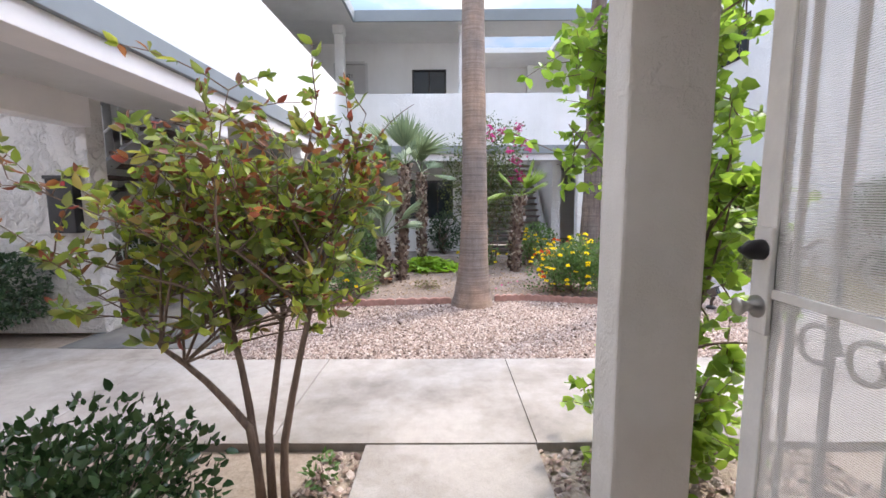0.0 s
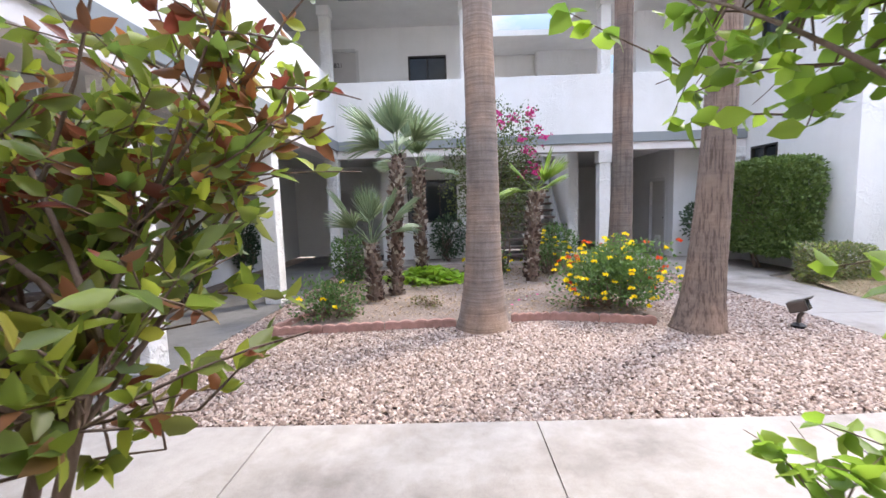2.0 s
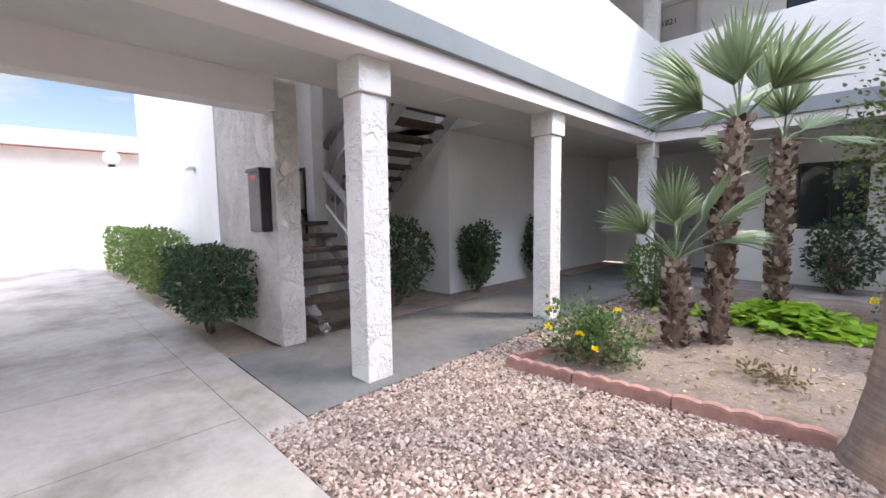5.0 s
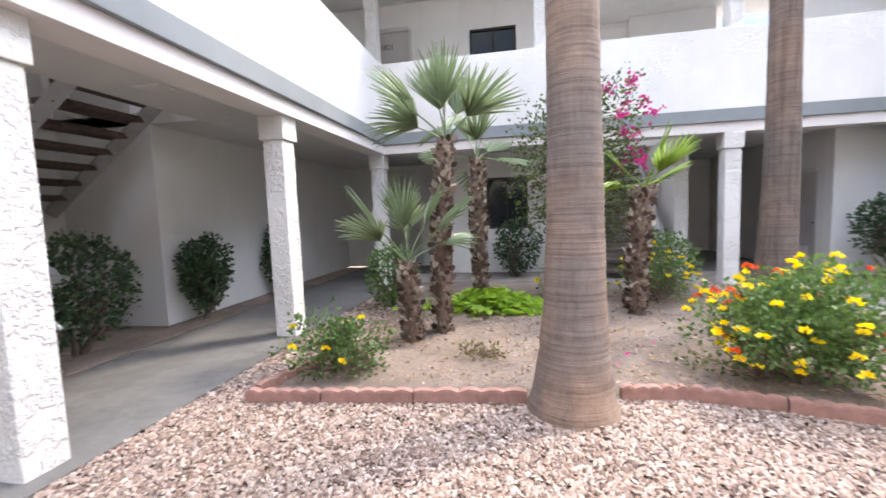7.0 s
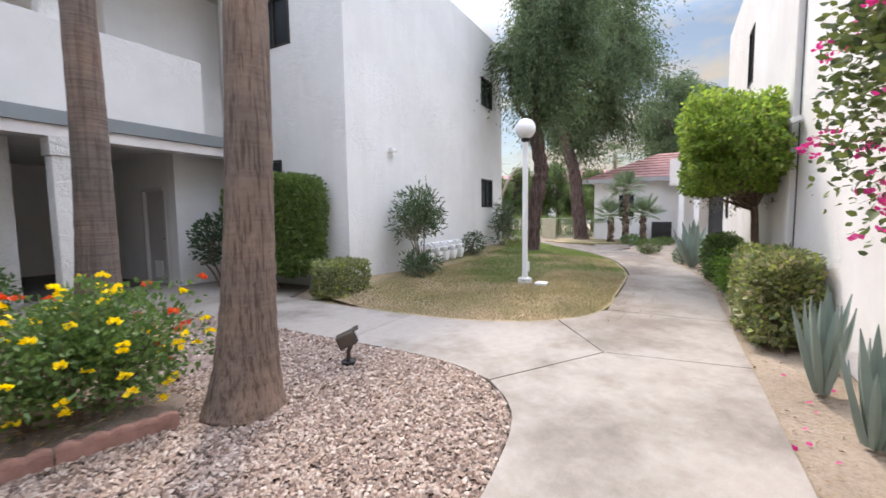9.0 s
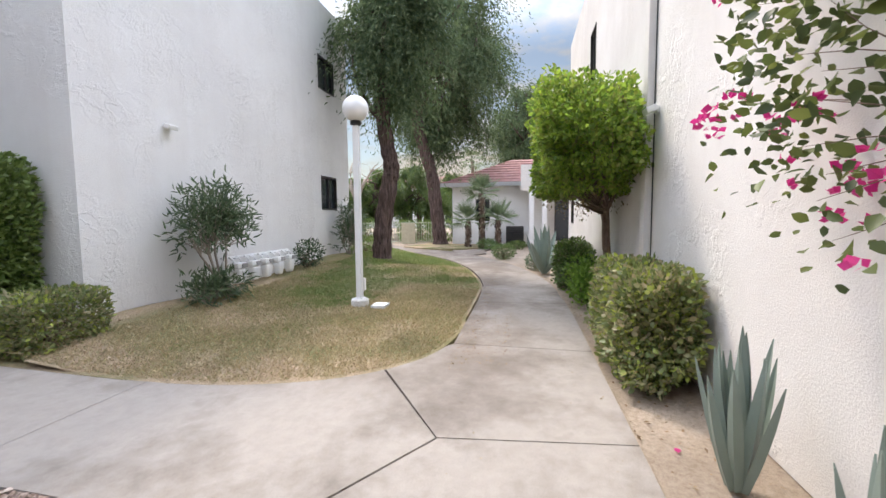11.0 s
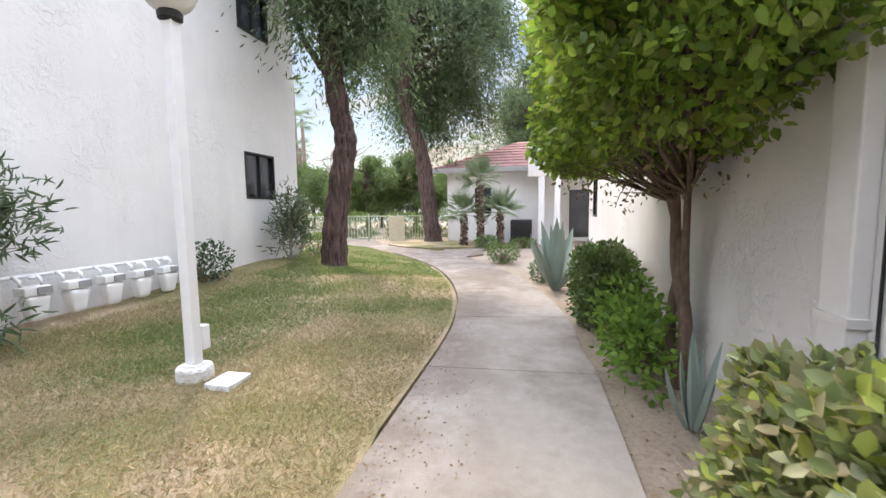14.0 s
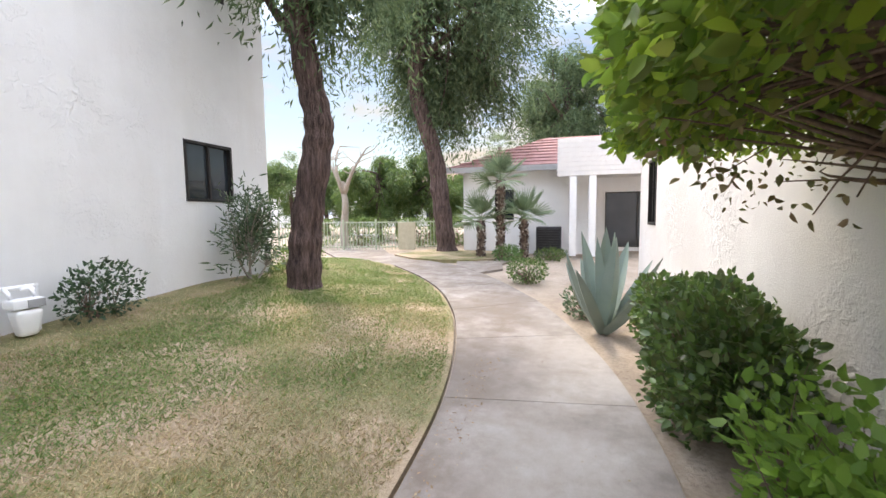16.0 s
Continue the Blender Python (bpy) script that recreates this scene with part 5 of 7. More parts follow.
def security_door():
    """Open screen door: frame, perforated screen, bars with scrolls, lock plate and knobs. Hinge at its root; leaf along +y."""
    d = thing("security_door", "open cream steel security screen door with scrolls", "door", (0.93, 0.30, 0.2))
    W, H, T = 0.92, 2.05, 0.032
    bm = bmesh.new()
    box(bm, -T / 2, 0, 0, T / 2, 0.05, H, bevel=0.004)
    box(bm, -T / 2, W - 0.075, 0, T / 2, W, H, bevel=0.004)
    box(bm, -T / 2, 0.05, 0, T / 2, W - 0.05, 0.08)
    box(bm, -T / 2, 0.05, H - 0.05, T / 2, W - 0.05, H)
    part("frame", bm, CREAMMETAL, d)
    part("crossbar", boxed(-0.016, 0.05, 1.14, 0.012, W - 0.075, 1.166, bevel=0.003), CREAMMETAL, d)
    for y in (0.20, 0.36, 0.52, 0.68, 0.80):
        part("bar", boxed(0.0, y - 0.009, 0.08, 0.016, y + 0.009, H - 0.05, bevel=0.002), CREAMMETAL, d)

    def scroll(cy, cz, r, flip):
        bm = bmesh.new()
        pts, rad = [], []
        for i in range(26):
            a = i / 25 * 1.75 * math.pi * 1.3
            rr = r * (1 - 0.55 * i / 25)
            pts.append((0.024, cy + flip * rr * math.cos(a), cz + rr * math.sin(a)))
            rad.append(0.0075)
        tube(bm, pts, rad, 6)
        part("scroll", bm, CREAMMETAL, d, smooth=True)
    for y in (0.28, 0.44, 0.60, 0.735):
        scroll(y, 1.26, 0.062, 1)
        scroll(y, 1.04, 0.065, -1)
    sc = part("screen", boxed(-0.009, 0.05, 0.08, -0.006, W - 0.075, H - 0.05), SCREEN, d, "pale perforated screen sheet")
    part("lock_plate", boxed(-0.026, W - 0.075, 1.03, 0.026, W - 0.006, 1.34, bevel=0.006), CREAMMETAL, d)
    for z, r, nm, mt in ((1.275, 0.030, "deadbolt", BLACKPLASTIC), (1.11, 0.033, "knob", STEEL)):
        for s in (-1, 1):
            bm = bmesh.new()
            x0 = 0.026 * s
            tube(bm, [(x0, W - 0.04, z), (x0 + 0.006 * s, W - 0.04, z), (x0 + 0.02 * s, W - 0.04, z), (x0 + 0.035 * s, W - 0.04, z), (x0 + 0.055 * s, W - 0.04, z), (x0 + 0.062 * s, W - 0.04, z)],
                 [r, r, r * 0.5, r * 0.45, r * 0.85, r * 0.6] if nm == "knob" else [r, r, r * 0.95, r * 0.9, r * 0.4, r * 0.3], 16)
            part(nm, bm, mt, d, smooth=True)
    return d


def screen_mat():
    m, n, l, b = principled("perforated_screen", 0.6, 0.0, 0.3)
    b.inputs["Base Color"].default_value = (0.78, 0.76, 0.73, 1)
    tc = n.new("ShaderNodeTexCoord")
    wv = n.new("ShaderNodeTexWave")
    wv.bands_direction = "Z"
    wv.inputs["Scale"].default_value = 55
    l.new(tc.outputs["Object"], wv.inputs["Vector"])
    tr = n.new("ShaderNodeBsdfTransparent")
    ms = n.new("ShaderNodeMixShader")
    l.new(ramp(n, l, wv.outputs["Fac"], [(0.2, (0.26, 0.26, 0.26)), (0.8, (0.52, 0.52, 0.52))]), ms.inputs[0])
    l.new(tr.outputs[0], ms.inputs[1])
    l.new(b.outputs[0], ms.inputs[2])
    l.new(ms.outputs[0], n["Material Output"].inputs["Surface"])
    return m


SCREEN = screen_mat()
security_door()

# ---------------- plants of the side wing ----------------
bush("shrub", "dense dark green trimmed shrub before the stucco panel", (-5.75, 4.72, -0.03), (-5.75, 4.72, 0.62), (0.95, 0.36, 0.42), 3600, 0.065, L_DARK, 91, box=True, depth=0.2, uneven=0.1)
bush("shrub", "rounded green hedge along the west path", (-9.3, 4.85, -0.03), (-9.3, 4.85, 0.62), (1.3, 0.36, 0.55), 2200, 0.08, L_HEDGE, 92, box=True, depth=0.2)
bush("shrub", "dark leafy shrub beside the stairs", (-4.95, 7.15, 0.0), (-5.0, 7.2, 0.78), (0.48, 0.62, 0.62), 1700, 0.085, L_DARK, 93, stems=4)
bush("shrub", "rounded dark shrub against the corridor wall", (-4.62, 8.75, 0.0), (-4.62, 8.75, 0.70), (0.30, 0.42, 0.56), 1900, 0.075, L_DARK, 94, box=False, depth=0.35, uneven=0.25)
bush("shrub", "dark shrub against the corridor wall", (-4.65, 10.75, 0.0), (-4.65, 10.75, 0.72), (0.25, 0.36, 0.58), 1200, 0.08, L_DARK, 95, depth=0.35, uneven=0.25)
tagged(part("planting_strip", boxed(-4.88, 6.4, -0.05, -4.36, 11.6, 0.012, bevel=0.004), DIRT), "narrow dirt strip along the corridor wall", "ground", kind="structure")
# square hedge, box hedge and small bush beside the grey house
bush("hedge", "tall square clipped green hedge against the grey house", (6.58, 10.25, 0.0), (6.58, 10.25, 1.28), (0.48, 1.05, 0.95), 17000, 0.07, L_HEDGE, 101, box=True, depth=0.12, uneven=0.04, twigs=60, twig_r=0.01, category="hedge", outward=1.0)
bush("hedge", "low clipped mottled box hedge at the house corner", (6.55, 8.45, 0.0), (6.50, 8.45, 0.33), (0.45, 0.36, 0.32), 3200, 0.06, L_MOTTLE, 102, box=True, depth=0.15, uneven=0.06, category="hedge")
bush("shrub", "small dark green shrub on a short trunk", (6.15, 11.5, 0.0), (6.15, 11.5, 1.0), (0.5, 0.35, 0.5), 1300, 0.085, L_DARK, 103, stems=2)

# ---------------- plants along the lawn wall ----------------
def oleander(label, base, centre, half, n, seed):
    return bush("oleander", label, base, centre, half, n, 0.15, L_OLEA, seed, depth=0.75, uneven=0.5, twigs=60, twig_r=0.010, stems=5, width=0.17, low=-0.8, outward=0.5, bark_mat=PALEBARK)


PALEBARK = bark("pale_stem_bark", (0.30, 0.26, 0.22), (0.46, 0.41, 0.36), (1, 1, 0.3), 20, 0.01)
oleander("grey-green oleander with bare forked stems by the wall", (8.95, 8.25, 0.15), (8.8, 8.2, 1.42), (0.92, 0.42, 0.74), 2100, 111)
oleander("low dark oleander clump at the wall's foot", (8.55, 8.15, 0.12), (8.55, 8.1, 0.36), (0.62, 0.32, 0.28), 800, 112)
oleander("grey-green oleander at the house corner by the tree", (14.35, 8.35, 0.30), (14.35, 8.3, 1.18), (0.55, 0.38, 0.80), 1500, 113)
bush("shrub", "small rounded dark green shrub near the meters", (11.95, 8.35, 0.22), (11.95, 8.35, 0.58), (0.42, 0.34, 0.34), 900, 0.06, L_DARK, 114, twig_r=0.008)
bush("shrub", "low clipped green shrub behind the tree", (15.6, 8.35, 0.2), (15.6, 8.35, 0.5), (0.5, 0.4, 0.32), 1200, 0.06, L_HEDGE, 115, box=True, depth=0.15)

# ---------------- plants along the path wall ----------------
bush("hedge", "boxy clipped hedge with mottled olive leaves by the wall", (7.08, 2.22, -0.04), (7.08, 2.22, 0.50), (0.82, 0.34, 0.50), 11500, 0.057, L_MOTTLE, 121, box=5, depth=0.22, uneven=0.2, twigs=70, twig_r=0.008, category="hedge", width=0.62)
bush("hedge", "dense dark green shrub beside the bending path", (11.9, 2.30, -0.04), (11.9, 2.30, 0.44), (1.25, 0.38, 0.48), 6200, 0.064, L_MID, 122, box=3, depth=0.3, uneven=0.34, category="hedge", width=0.62)
bush("shrub", "loose bright green leafy shoots at the tree's foot", (10.2, 2.28, -0.04), (10.2, 2.28, 0.30), (0.78, 0.34, 0.44), 1700, 0.075, L_SHOOT, 123, depth=0.6, uneven=0.3, twigs=50, twig_r=0.005, width=0.6)
bush("shrub", "low grey-green shrub beside the large agave", (14.6, 3.0, -0.04), (14.6, 3.0, 0.16), (0.45, 0.28, 0.22), 700, 0.055, L_OLEA, 124)


def wall_tree():
    root = thing("tree", "wall tree with boxy bright green crown and twisted trunk", "tree", (9.86, 2.02, -0.05))
    rng = np.random.default_rng(131)
    c, half = np.array((-0.09, 0.46, 2.42)), (1.95, 0.78, 0.86)
    lift = lambda q: q + np.stack([0 * q[:, 0], 0 * q[:, 0], 0.42 * np.clip(-q[:, 0] / half[0], 0, 1) * (q[:, 2] < 0)], 1)
    bm = bmesh.new()
    forks = []
    for pts, r in ((((0, 0, -0.05), (-0.08, -0.03, 0.5), (0.06, 0.02, 1.0), (0.02, 0.05, 1.5), (0.0, 0.1, 1.9)), 0.052),
                   (((0.05, 0.02, -0.05), (0.10, 0.03, 0.55), (0.02, 0.0, 1.05), (0.16, 0.05, 1.5), (0.4, 0.12, 1.95)), 0.04),
                   (((-0.05, 0, -0.05), (0.0, -0.04, 0.6), (-0.08, 0.0, 1.1), (-0.22, 0.04, 1.55), (-0.5, 0.12, 1.9)), 0.035)):
        p = [Vector(v) for v in smoothline(pts, 3)]
        tube(bm, p, [r * (1.1 - 0.045 * i) for i in range(len(p))], 9, uneven=0.07, rng=random.Random(3))
        forks += [p[-1], p[-4]]
    tips, _ = crown_points(420, half, rng, 131, 3.4, 0.25, 0.32)
    tips = lift(tips)
    for t in tips:
        f = min(forks, key=lambda q: (q - Vector(t + c)).length + rng.uniform(0, 0.8))
        tube(bm, bent(f, t + c, rng, 5, 0.12), [0.016, 0.012, 0.009, 0.006, 0.004, 0.003], 4, caps=False)
    part("trunk", bm, TWIG, root, smooth=True)
    P, D = crown_points(36000, half, rng, 131, 3.4, 0.25, 0.34)
    P = lift(P)
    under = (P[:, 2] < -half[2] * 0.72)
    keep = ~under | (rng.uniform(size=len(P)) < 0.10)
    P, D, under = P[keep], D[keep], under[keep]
    D = D * 0.7 + rng.normal(size=D.shape) * 0.6 + np.array((0, 0, 0.1))
    s = 0.064 * rng.uniform(0.55, 1.3, len(P))
    foliage("foliage", (P[~under] + c).astype(np.float32), D[~under], s[~under], L_BRIGHT, root, width=0.6, rng=rng)
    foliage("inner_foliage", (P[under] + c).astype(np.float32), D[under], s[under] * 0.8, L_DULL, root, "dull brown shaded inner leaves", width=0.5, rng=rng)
    return root


wall_tree()


def agave(label, at, n, length, seed, width=0.085, open_=35, mat=None):
    root = thing("agave", label, "agave", at, "agaves by the wall")
    rng = random.Random(seed)
    for k in range(n):
        f = k / max(1, n - 1)
        bm = bmesh.new()
        L = length * (1 - 0.28 * f) * rng.uniform(0.9, 1.08)
        steps = 9
        bend = rng.uniform(0.02, 0.16) * (0.4 + f)
        rows = []
        for i in range(steps + 1):
            t = i / steps
            w = width * (0.62 + 1.1 * t - 0.4 * t * t) * (1 - t ** 2.4) * L / 0.7 + 0.002
            zc = bend * L * t * t
            rows.append([bm.verts.new(p) for p in ((L * t, -w, zc + w * 0.32), (L * t, 0, zc - w * 0.08), (L * t, w, zc + w * 0.32), (L * t, 0, zc - w * 0.5 - 0.004))])
        for a, b in zip(rows, rows[1:]):
            for j in range(4):
                bm.faces.new((a[j], a[(j + 1) % 4], b[(j + 1) % 4], b[j]))
        bm.faces.new(rows[0])
        bm.faces.new(rows[-1][::-1])
        ob = part("leaf", bm, mat or L_AGAVE, root)
        up = 84 - open_ * f + rng.uniform(-7, 7)
        ob.matrix_local = pose(0, 0, 0.02, 0, 0, k * 137.5 + rng.uniform(-12, 12)) @ pose(0.035 * (0.5 + f), 0, 0, 0, -up, 0) @ pose(0, 0, 0, rng.uniform(-12, 12), 0, 0)
    return root


agave("blue-grey agave with upright pointed leaves on dirt", (5.25, 2.2, -0.05), 15, 0.88, 141, 0.036, 16)
agave("smaller blue-grey agave with upright leaves on dirt", (4.38, 2.16, -0.05), 13, 0.76, 142, 0.036, 18)
agave("small narrow agave beside the wall tree", (9.1, 2.14, -0.05), 8, 0.60, 143, 0.04)
agave("large spreading blue-grey agave at the path's bend", (13.78, 2.80, -0.05), 14, 1.30, 144, 0.066, 46)
bougainvillea("bougainvillea with magenta flowers hanging before the wall", (3.2, 1.95, -0.05), (4.75, 2.14, 2.60), (1.0, 0.24, 1.35), 1700, 16, 151, 0, size=0.07, twigs=34, twig_r=0.005, stems=2, bunch=0.07)


# ---------------- windows and doors ----------------
def window(name, axis, plane, a0, a1, z0, z1, facing, label, panes=2, blind=False):
    """A bronze sliding window set in a wall opening; facing is +1 or -1 along the wall's normal."""
    w = thing(name, label, "window", (0, 0, 0), kind="structure")

    def b(u0, u1, w0, w1, d0, d1, bevel=0.0):
        d0, d1 = sorted((plane + facing * d0, plane + facing * d1))
        return boxed(u0, d0, w0, u1, d1, w1, bevel=bevel) if axis == "x" else boxed(d0, u0, w0, d1, u1, w1, bevel=bevel)
    f = 0.045
    for q in ((a0, a1, z0, z0 + f), (a0, a1, z1 - f, z1), (a0, a0 + f, z0 + f, z1 - f), (a1 - f, a1, z0 + f, z1 - f)):
        part("window_frame", b(*q, -0.10, 0.012, 0.004), WINFRAME, w)
    n = panes
    for i in range(n):
        u0 = a0 + f + (a1 - a0 - 2 * f) * i / n
        u1 = a0 + f + (a1 - a0 - 2 * f) * (i + 1) / n
        part("pane", b(u0, u1, z0 + f, z1 - f, -0.055 - 0.012 * (i % 2), -0.047 - 0.012 * (i % 2)), GLASS, w)
        if i:
            part("mullion", b(u0 - 0.02, u0 + 0.02, z0 + f, z1 - f, -0.07, -0.005, 0.003), WINFRAME, w)
    # near-black sheet behind the panes; the unlit room's shade is in its colour
    part("room_shade_sheet", b(a0 - 0.05, a1 + 0.05, z0 - 0.05, z1 + 0.05, -0.30, -0.27), DARK, w)
    return w


window("window_1", "x", A_Y, 13.55, 14.5, 1.66, 2.6, -1, "bronze framed sliding window in the grey wall")
window("window_2", "x", A_Y, 13.55, 14.5, 4.95, 5.85, -1, "upper bronze framed sliding window in the grey wall")
window("window_3", "y", A_X0, 10.2, 11.2, 4.95, 5.95, -1, "upper bronze framed window above the hedge")
window("window_4", "y", A_X0, 10.6, 11.4, 1.75, 2.65, -1, "bronze framed window behind the hedge")
window("window_5", "x", 1.84, 12.4, 13.1, 4.25, 5.5, 1, "upper bronze framed window in the long wall")
window("window_6", "x", 1.84, 15.9, 16.5, 1.2, 2.3, 1, "bronze framed window in the long wall")
window("window_7", "x", 13.25, -1.15, 0.25, 1.05, 2.25, -1, "wide dark window under the balcony", 3)
window("window_8", "x", 12.9, -0.96, 0.06, 4.3, 5.5, -1, "upper dark sliding window of the corridor")
window("window_9", "x", 6.4, -6.9, -6.3, 1.0, 2.2, -1, "narrow window with pale blinds", 2)


def flush_door(name, x0, x1, y, z0, z1, label, number=""):
    """A plain door in an opening of a wall that faces -y."""
    d = thing(name, label, "door", (x0, y, z0), kind="structure")
    W, H = x1 - x0, z1 - z0
    part("leaf", boxed(0.03, 0.06, 0.01, W - 0.03, 0.10, H - 0.03, bevel=0.004), DOORPAINT, d)
    for q in ((-0.05, 0.03, 0, H), (W - 0.03, W + 0.05, 0, H), (0.03, W - 0.03, H - 0.03, H + 0.05)):
        part("door_frame", boxed(q[0], -0.012, q[2], q[1], 0.12, q[3], bevel=0.004), CORRIDORTRIM, d)
    bm = bmesh.new()
    tube(bm, [(W - 0.09, 0.06, 1.0), (W - 0.09, 0.045, 1.0), (W - 0.09, 0.02, 1.0), (W - 0.09, 0.0, 1.0)], [0.028, 0.012, 0.028, 0.02], 12)
    part("door_handle", bm, BLACKPLASTIC, d, smooth=True)
    return d


CORRIDORTRIM = plain("door_frame_paint", (0.56, 0.55, 0.53), 0.55, vary=0.04)
dA = flush_door("door_1", -3.55, -2.70, 14.75, 0.0, 2.05, "grey flush door with a low vent at the corridor end")
part("vent", boxed(0.22, 0.045, 0.42, 0.60, 0.06, 0.62, bevel=0.004), WHITEMETAL, dA)
part("kick_plate", boxed(0.05, 0.048, 0.02, 0.80, 0.06, 0.07), BLACKPLASTIC, dA)
flush_door("door_2", -3.25, -2.33, 12.9, 3.4, 5.70, "grey upper corridor door with a house number")
dB = flush_door("door_3", 0.0, 0.85, 0.0, 0.0, 2.05, "pale flush entrance door with a pet flap")
part("pet_flap", boxed(0.25, 0.045, 0.12, 0.55, 0.06, 0.50, bevel=0.004), WHITEMETAL, dB, "white framed pet flap")
dB.matrix_world = pose(5.88, 13.7, 0, 0, 0, -90)
tagged(part("doormat", boxed(-3.6, 13.9, 0.002, -2.75, 14.45, 0.018, bevel=0.006), BLACKPLASTIC), "dark doormat before the corridor door", "doormat")


def house_number(text, x, y, z, h):
    cu = bpy.data.curves.new("house_number", "FONT")
    cu.body, cu.size, cu.extrude = text, h, 0.004
    tmp = bpy.data.objects.new("house_number", cu)
    me = bpy.data.meshes.new_from_object(tmp)
    bpy.data.objects.remove(tmp)
    ob = link_mesh("house_number", me, BLACKPLASTIC)
    ob.matrix_world = pose(x, y, z, 90, 0, 0)
    return tagged(ob, "small dark house number on the upper door", "house number")


house_number("1821", -3.05, 12.953, 5.30, 0.16)


# ---------------- stairs ----------------
def tread(name, x0, y0, x1, y1, z, parent):
    return part(name, boxed(x0, y0, z - 0.07, x1, y1, z, bevel=0.012), BROWNWOOD, parent)


def side_stairs():
    s = thing("staircase", "open-riser stairs with brown treads and grey stringers", "stairs", (0, 0, 0))
    n = 8
    run, rise = 0.27, 0.19
    for i in range(n):
        x1 = -4.40 - run * i
        tread("tread", x1 - 0.30, 5.50, x1, 6.62, rise * (i + 1), s)
        part("bracket", boxed(x1 - 0.05, 5.60, max(0.0, rise * (i + 1) - 0.19), x1 - 0.02, 5.64, rise * (i + 1) - 0.072), WHITEMETAL, s)
    zl = rise * n
    tread("landing", -7.1, 5.50, -4.40 - run * n, 8.2, zl + rise, s)
    for y in (5.62, 6.48):
        bm = bmesh.new()
        tube(bm, [(-4.42, y, 0.03), (-4.40 - run * n, y, zl - 0.02)], [0.07, 0.07], 4)
        part("stringer", bm, GREYPAINT, s)
    for i in range(7):
        x0 = -6.35 + run * i
        tread("tread", x0, 6.95, x0 + 0.30, 8.12, zl + rise * (i + 2), s)
    for y in (7.0, 8.06):
        bm = bmesh.new()
        tube(bm, [(-6.4, y, zl + 0.16), (-4.35, y, zl + 0.16 + 2.05 / run * rise)], [0.11, 0.11], 4)
        part("stringer", bm, GREYPAINT, s)
    # rails
    for y, x0, z0, x1, z1 in ((6.62, -4.5, 0.95, -6.5, 2.40), (6.9, -6.5, 2.6, -4.6, 3.9)):
        for dz, r in ((0, 0.068), (-0.5, 0.022)):
            bm = bmesh.new()
            tube(bm, [(x0, y, z0 + dz), (x1, y, z1 + dz)], [r, r], 6)
            part("handrail", bm, GREYPAINT if dz == 0 else WHITEMETAL, s)
        for k in range(7):
            t = (k + 0.5) / 7
            bm = bmesh.new()
            xx, zz = x0 + (x1 - x0) * t, z0 + (z1 - z0) * t
            tube(bm, [(xx, y, zz - 0.9), (xx, y, zz)], [0.011, 0.011], 6)
            part("baluster", bm, WHITEMETAL, s)
    return s


side_stairs()


def rear_stairs():
    s = thing("staircase", "rear stairs with dark wooden treads behind the plants", "stairs", (0, 0, 0))
    for i in range(15):
        tread("tread", 1.1, 12.2 + 0.19 * i, 3.0, 12.2 + 0.19 * i + 0.27, 0.19 * (i + 1), s)
    for x in (1.06, 3.04):
        bm = bmesh.new()
        tube(bm, [(x, 12.2, 0.1), (x, 15.1, 2.95)], [0.1, 0.1], 4)
        part("stringer", bm, GREYPAINT, s)
    return s


rear_stairs()
tagged(part("column", boxed(3.32, 13.0, 0.0, 3.6, 13.3, 2.83, bevel=0.012), POSTWHITE), "plain white stucco post beside the rear stairs", "column", kind="structure")


# ---------------- small fixtures ----------------
def meter_box():
    m = thing("wall_box", "tall black mailbox-like box on the stucco panel", "wall box", (-4.52, 5.0, 1.28))
    part("body", boxed(-0.16, -0.12, -0.02, 0.16, 0.0, 0.64, bevel=0.012), BLACKPLASTIC, m)
    part("lid", boxed(-0.175, -0.135, 0.62, 0.175, 0.0, 0.66, bevel=0.008), BLACKPLASTIC, m)
    part("tag", boxed(-0.08, -0.124, 0.54, 0.08, -0.1205, 0.59), REDTAG, m, "small red and white tag")
    return m


REDTAG = plain("red_label_print", (0.45, 0.05, 0.06), 0.5, vary=0.3, scale=40)
meter_box()


def ceiling_vent(x, y, z):
    v = thing("ceiling_vent", "white slatted vent in the soffit", "vent", (x, y, z))
    part("frame", boxed(-0.16, -0.11, -0.012, 0.16, 0.11, 0.0, bevel=0.003), CREAM, v)
    for k in range(6):
        part("slat", boxed(-0.13, -0.085 + 0.028 * k, -0.02, 0.13, -0.07 + 0.028 * k, -0.011), SOFFIT, v)


ceiling_vent(-3.5, 7.0, 2.83)


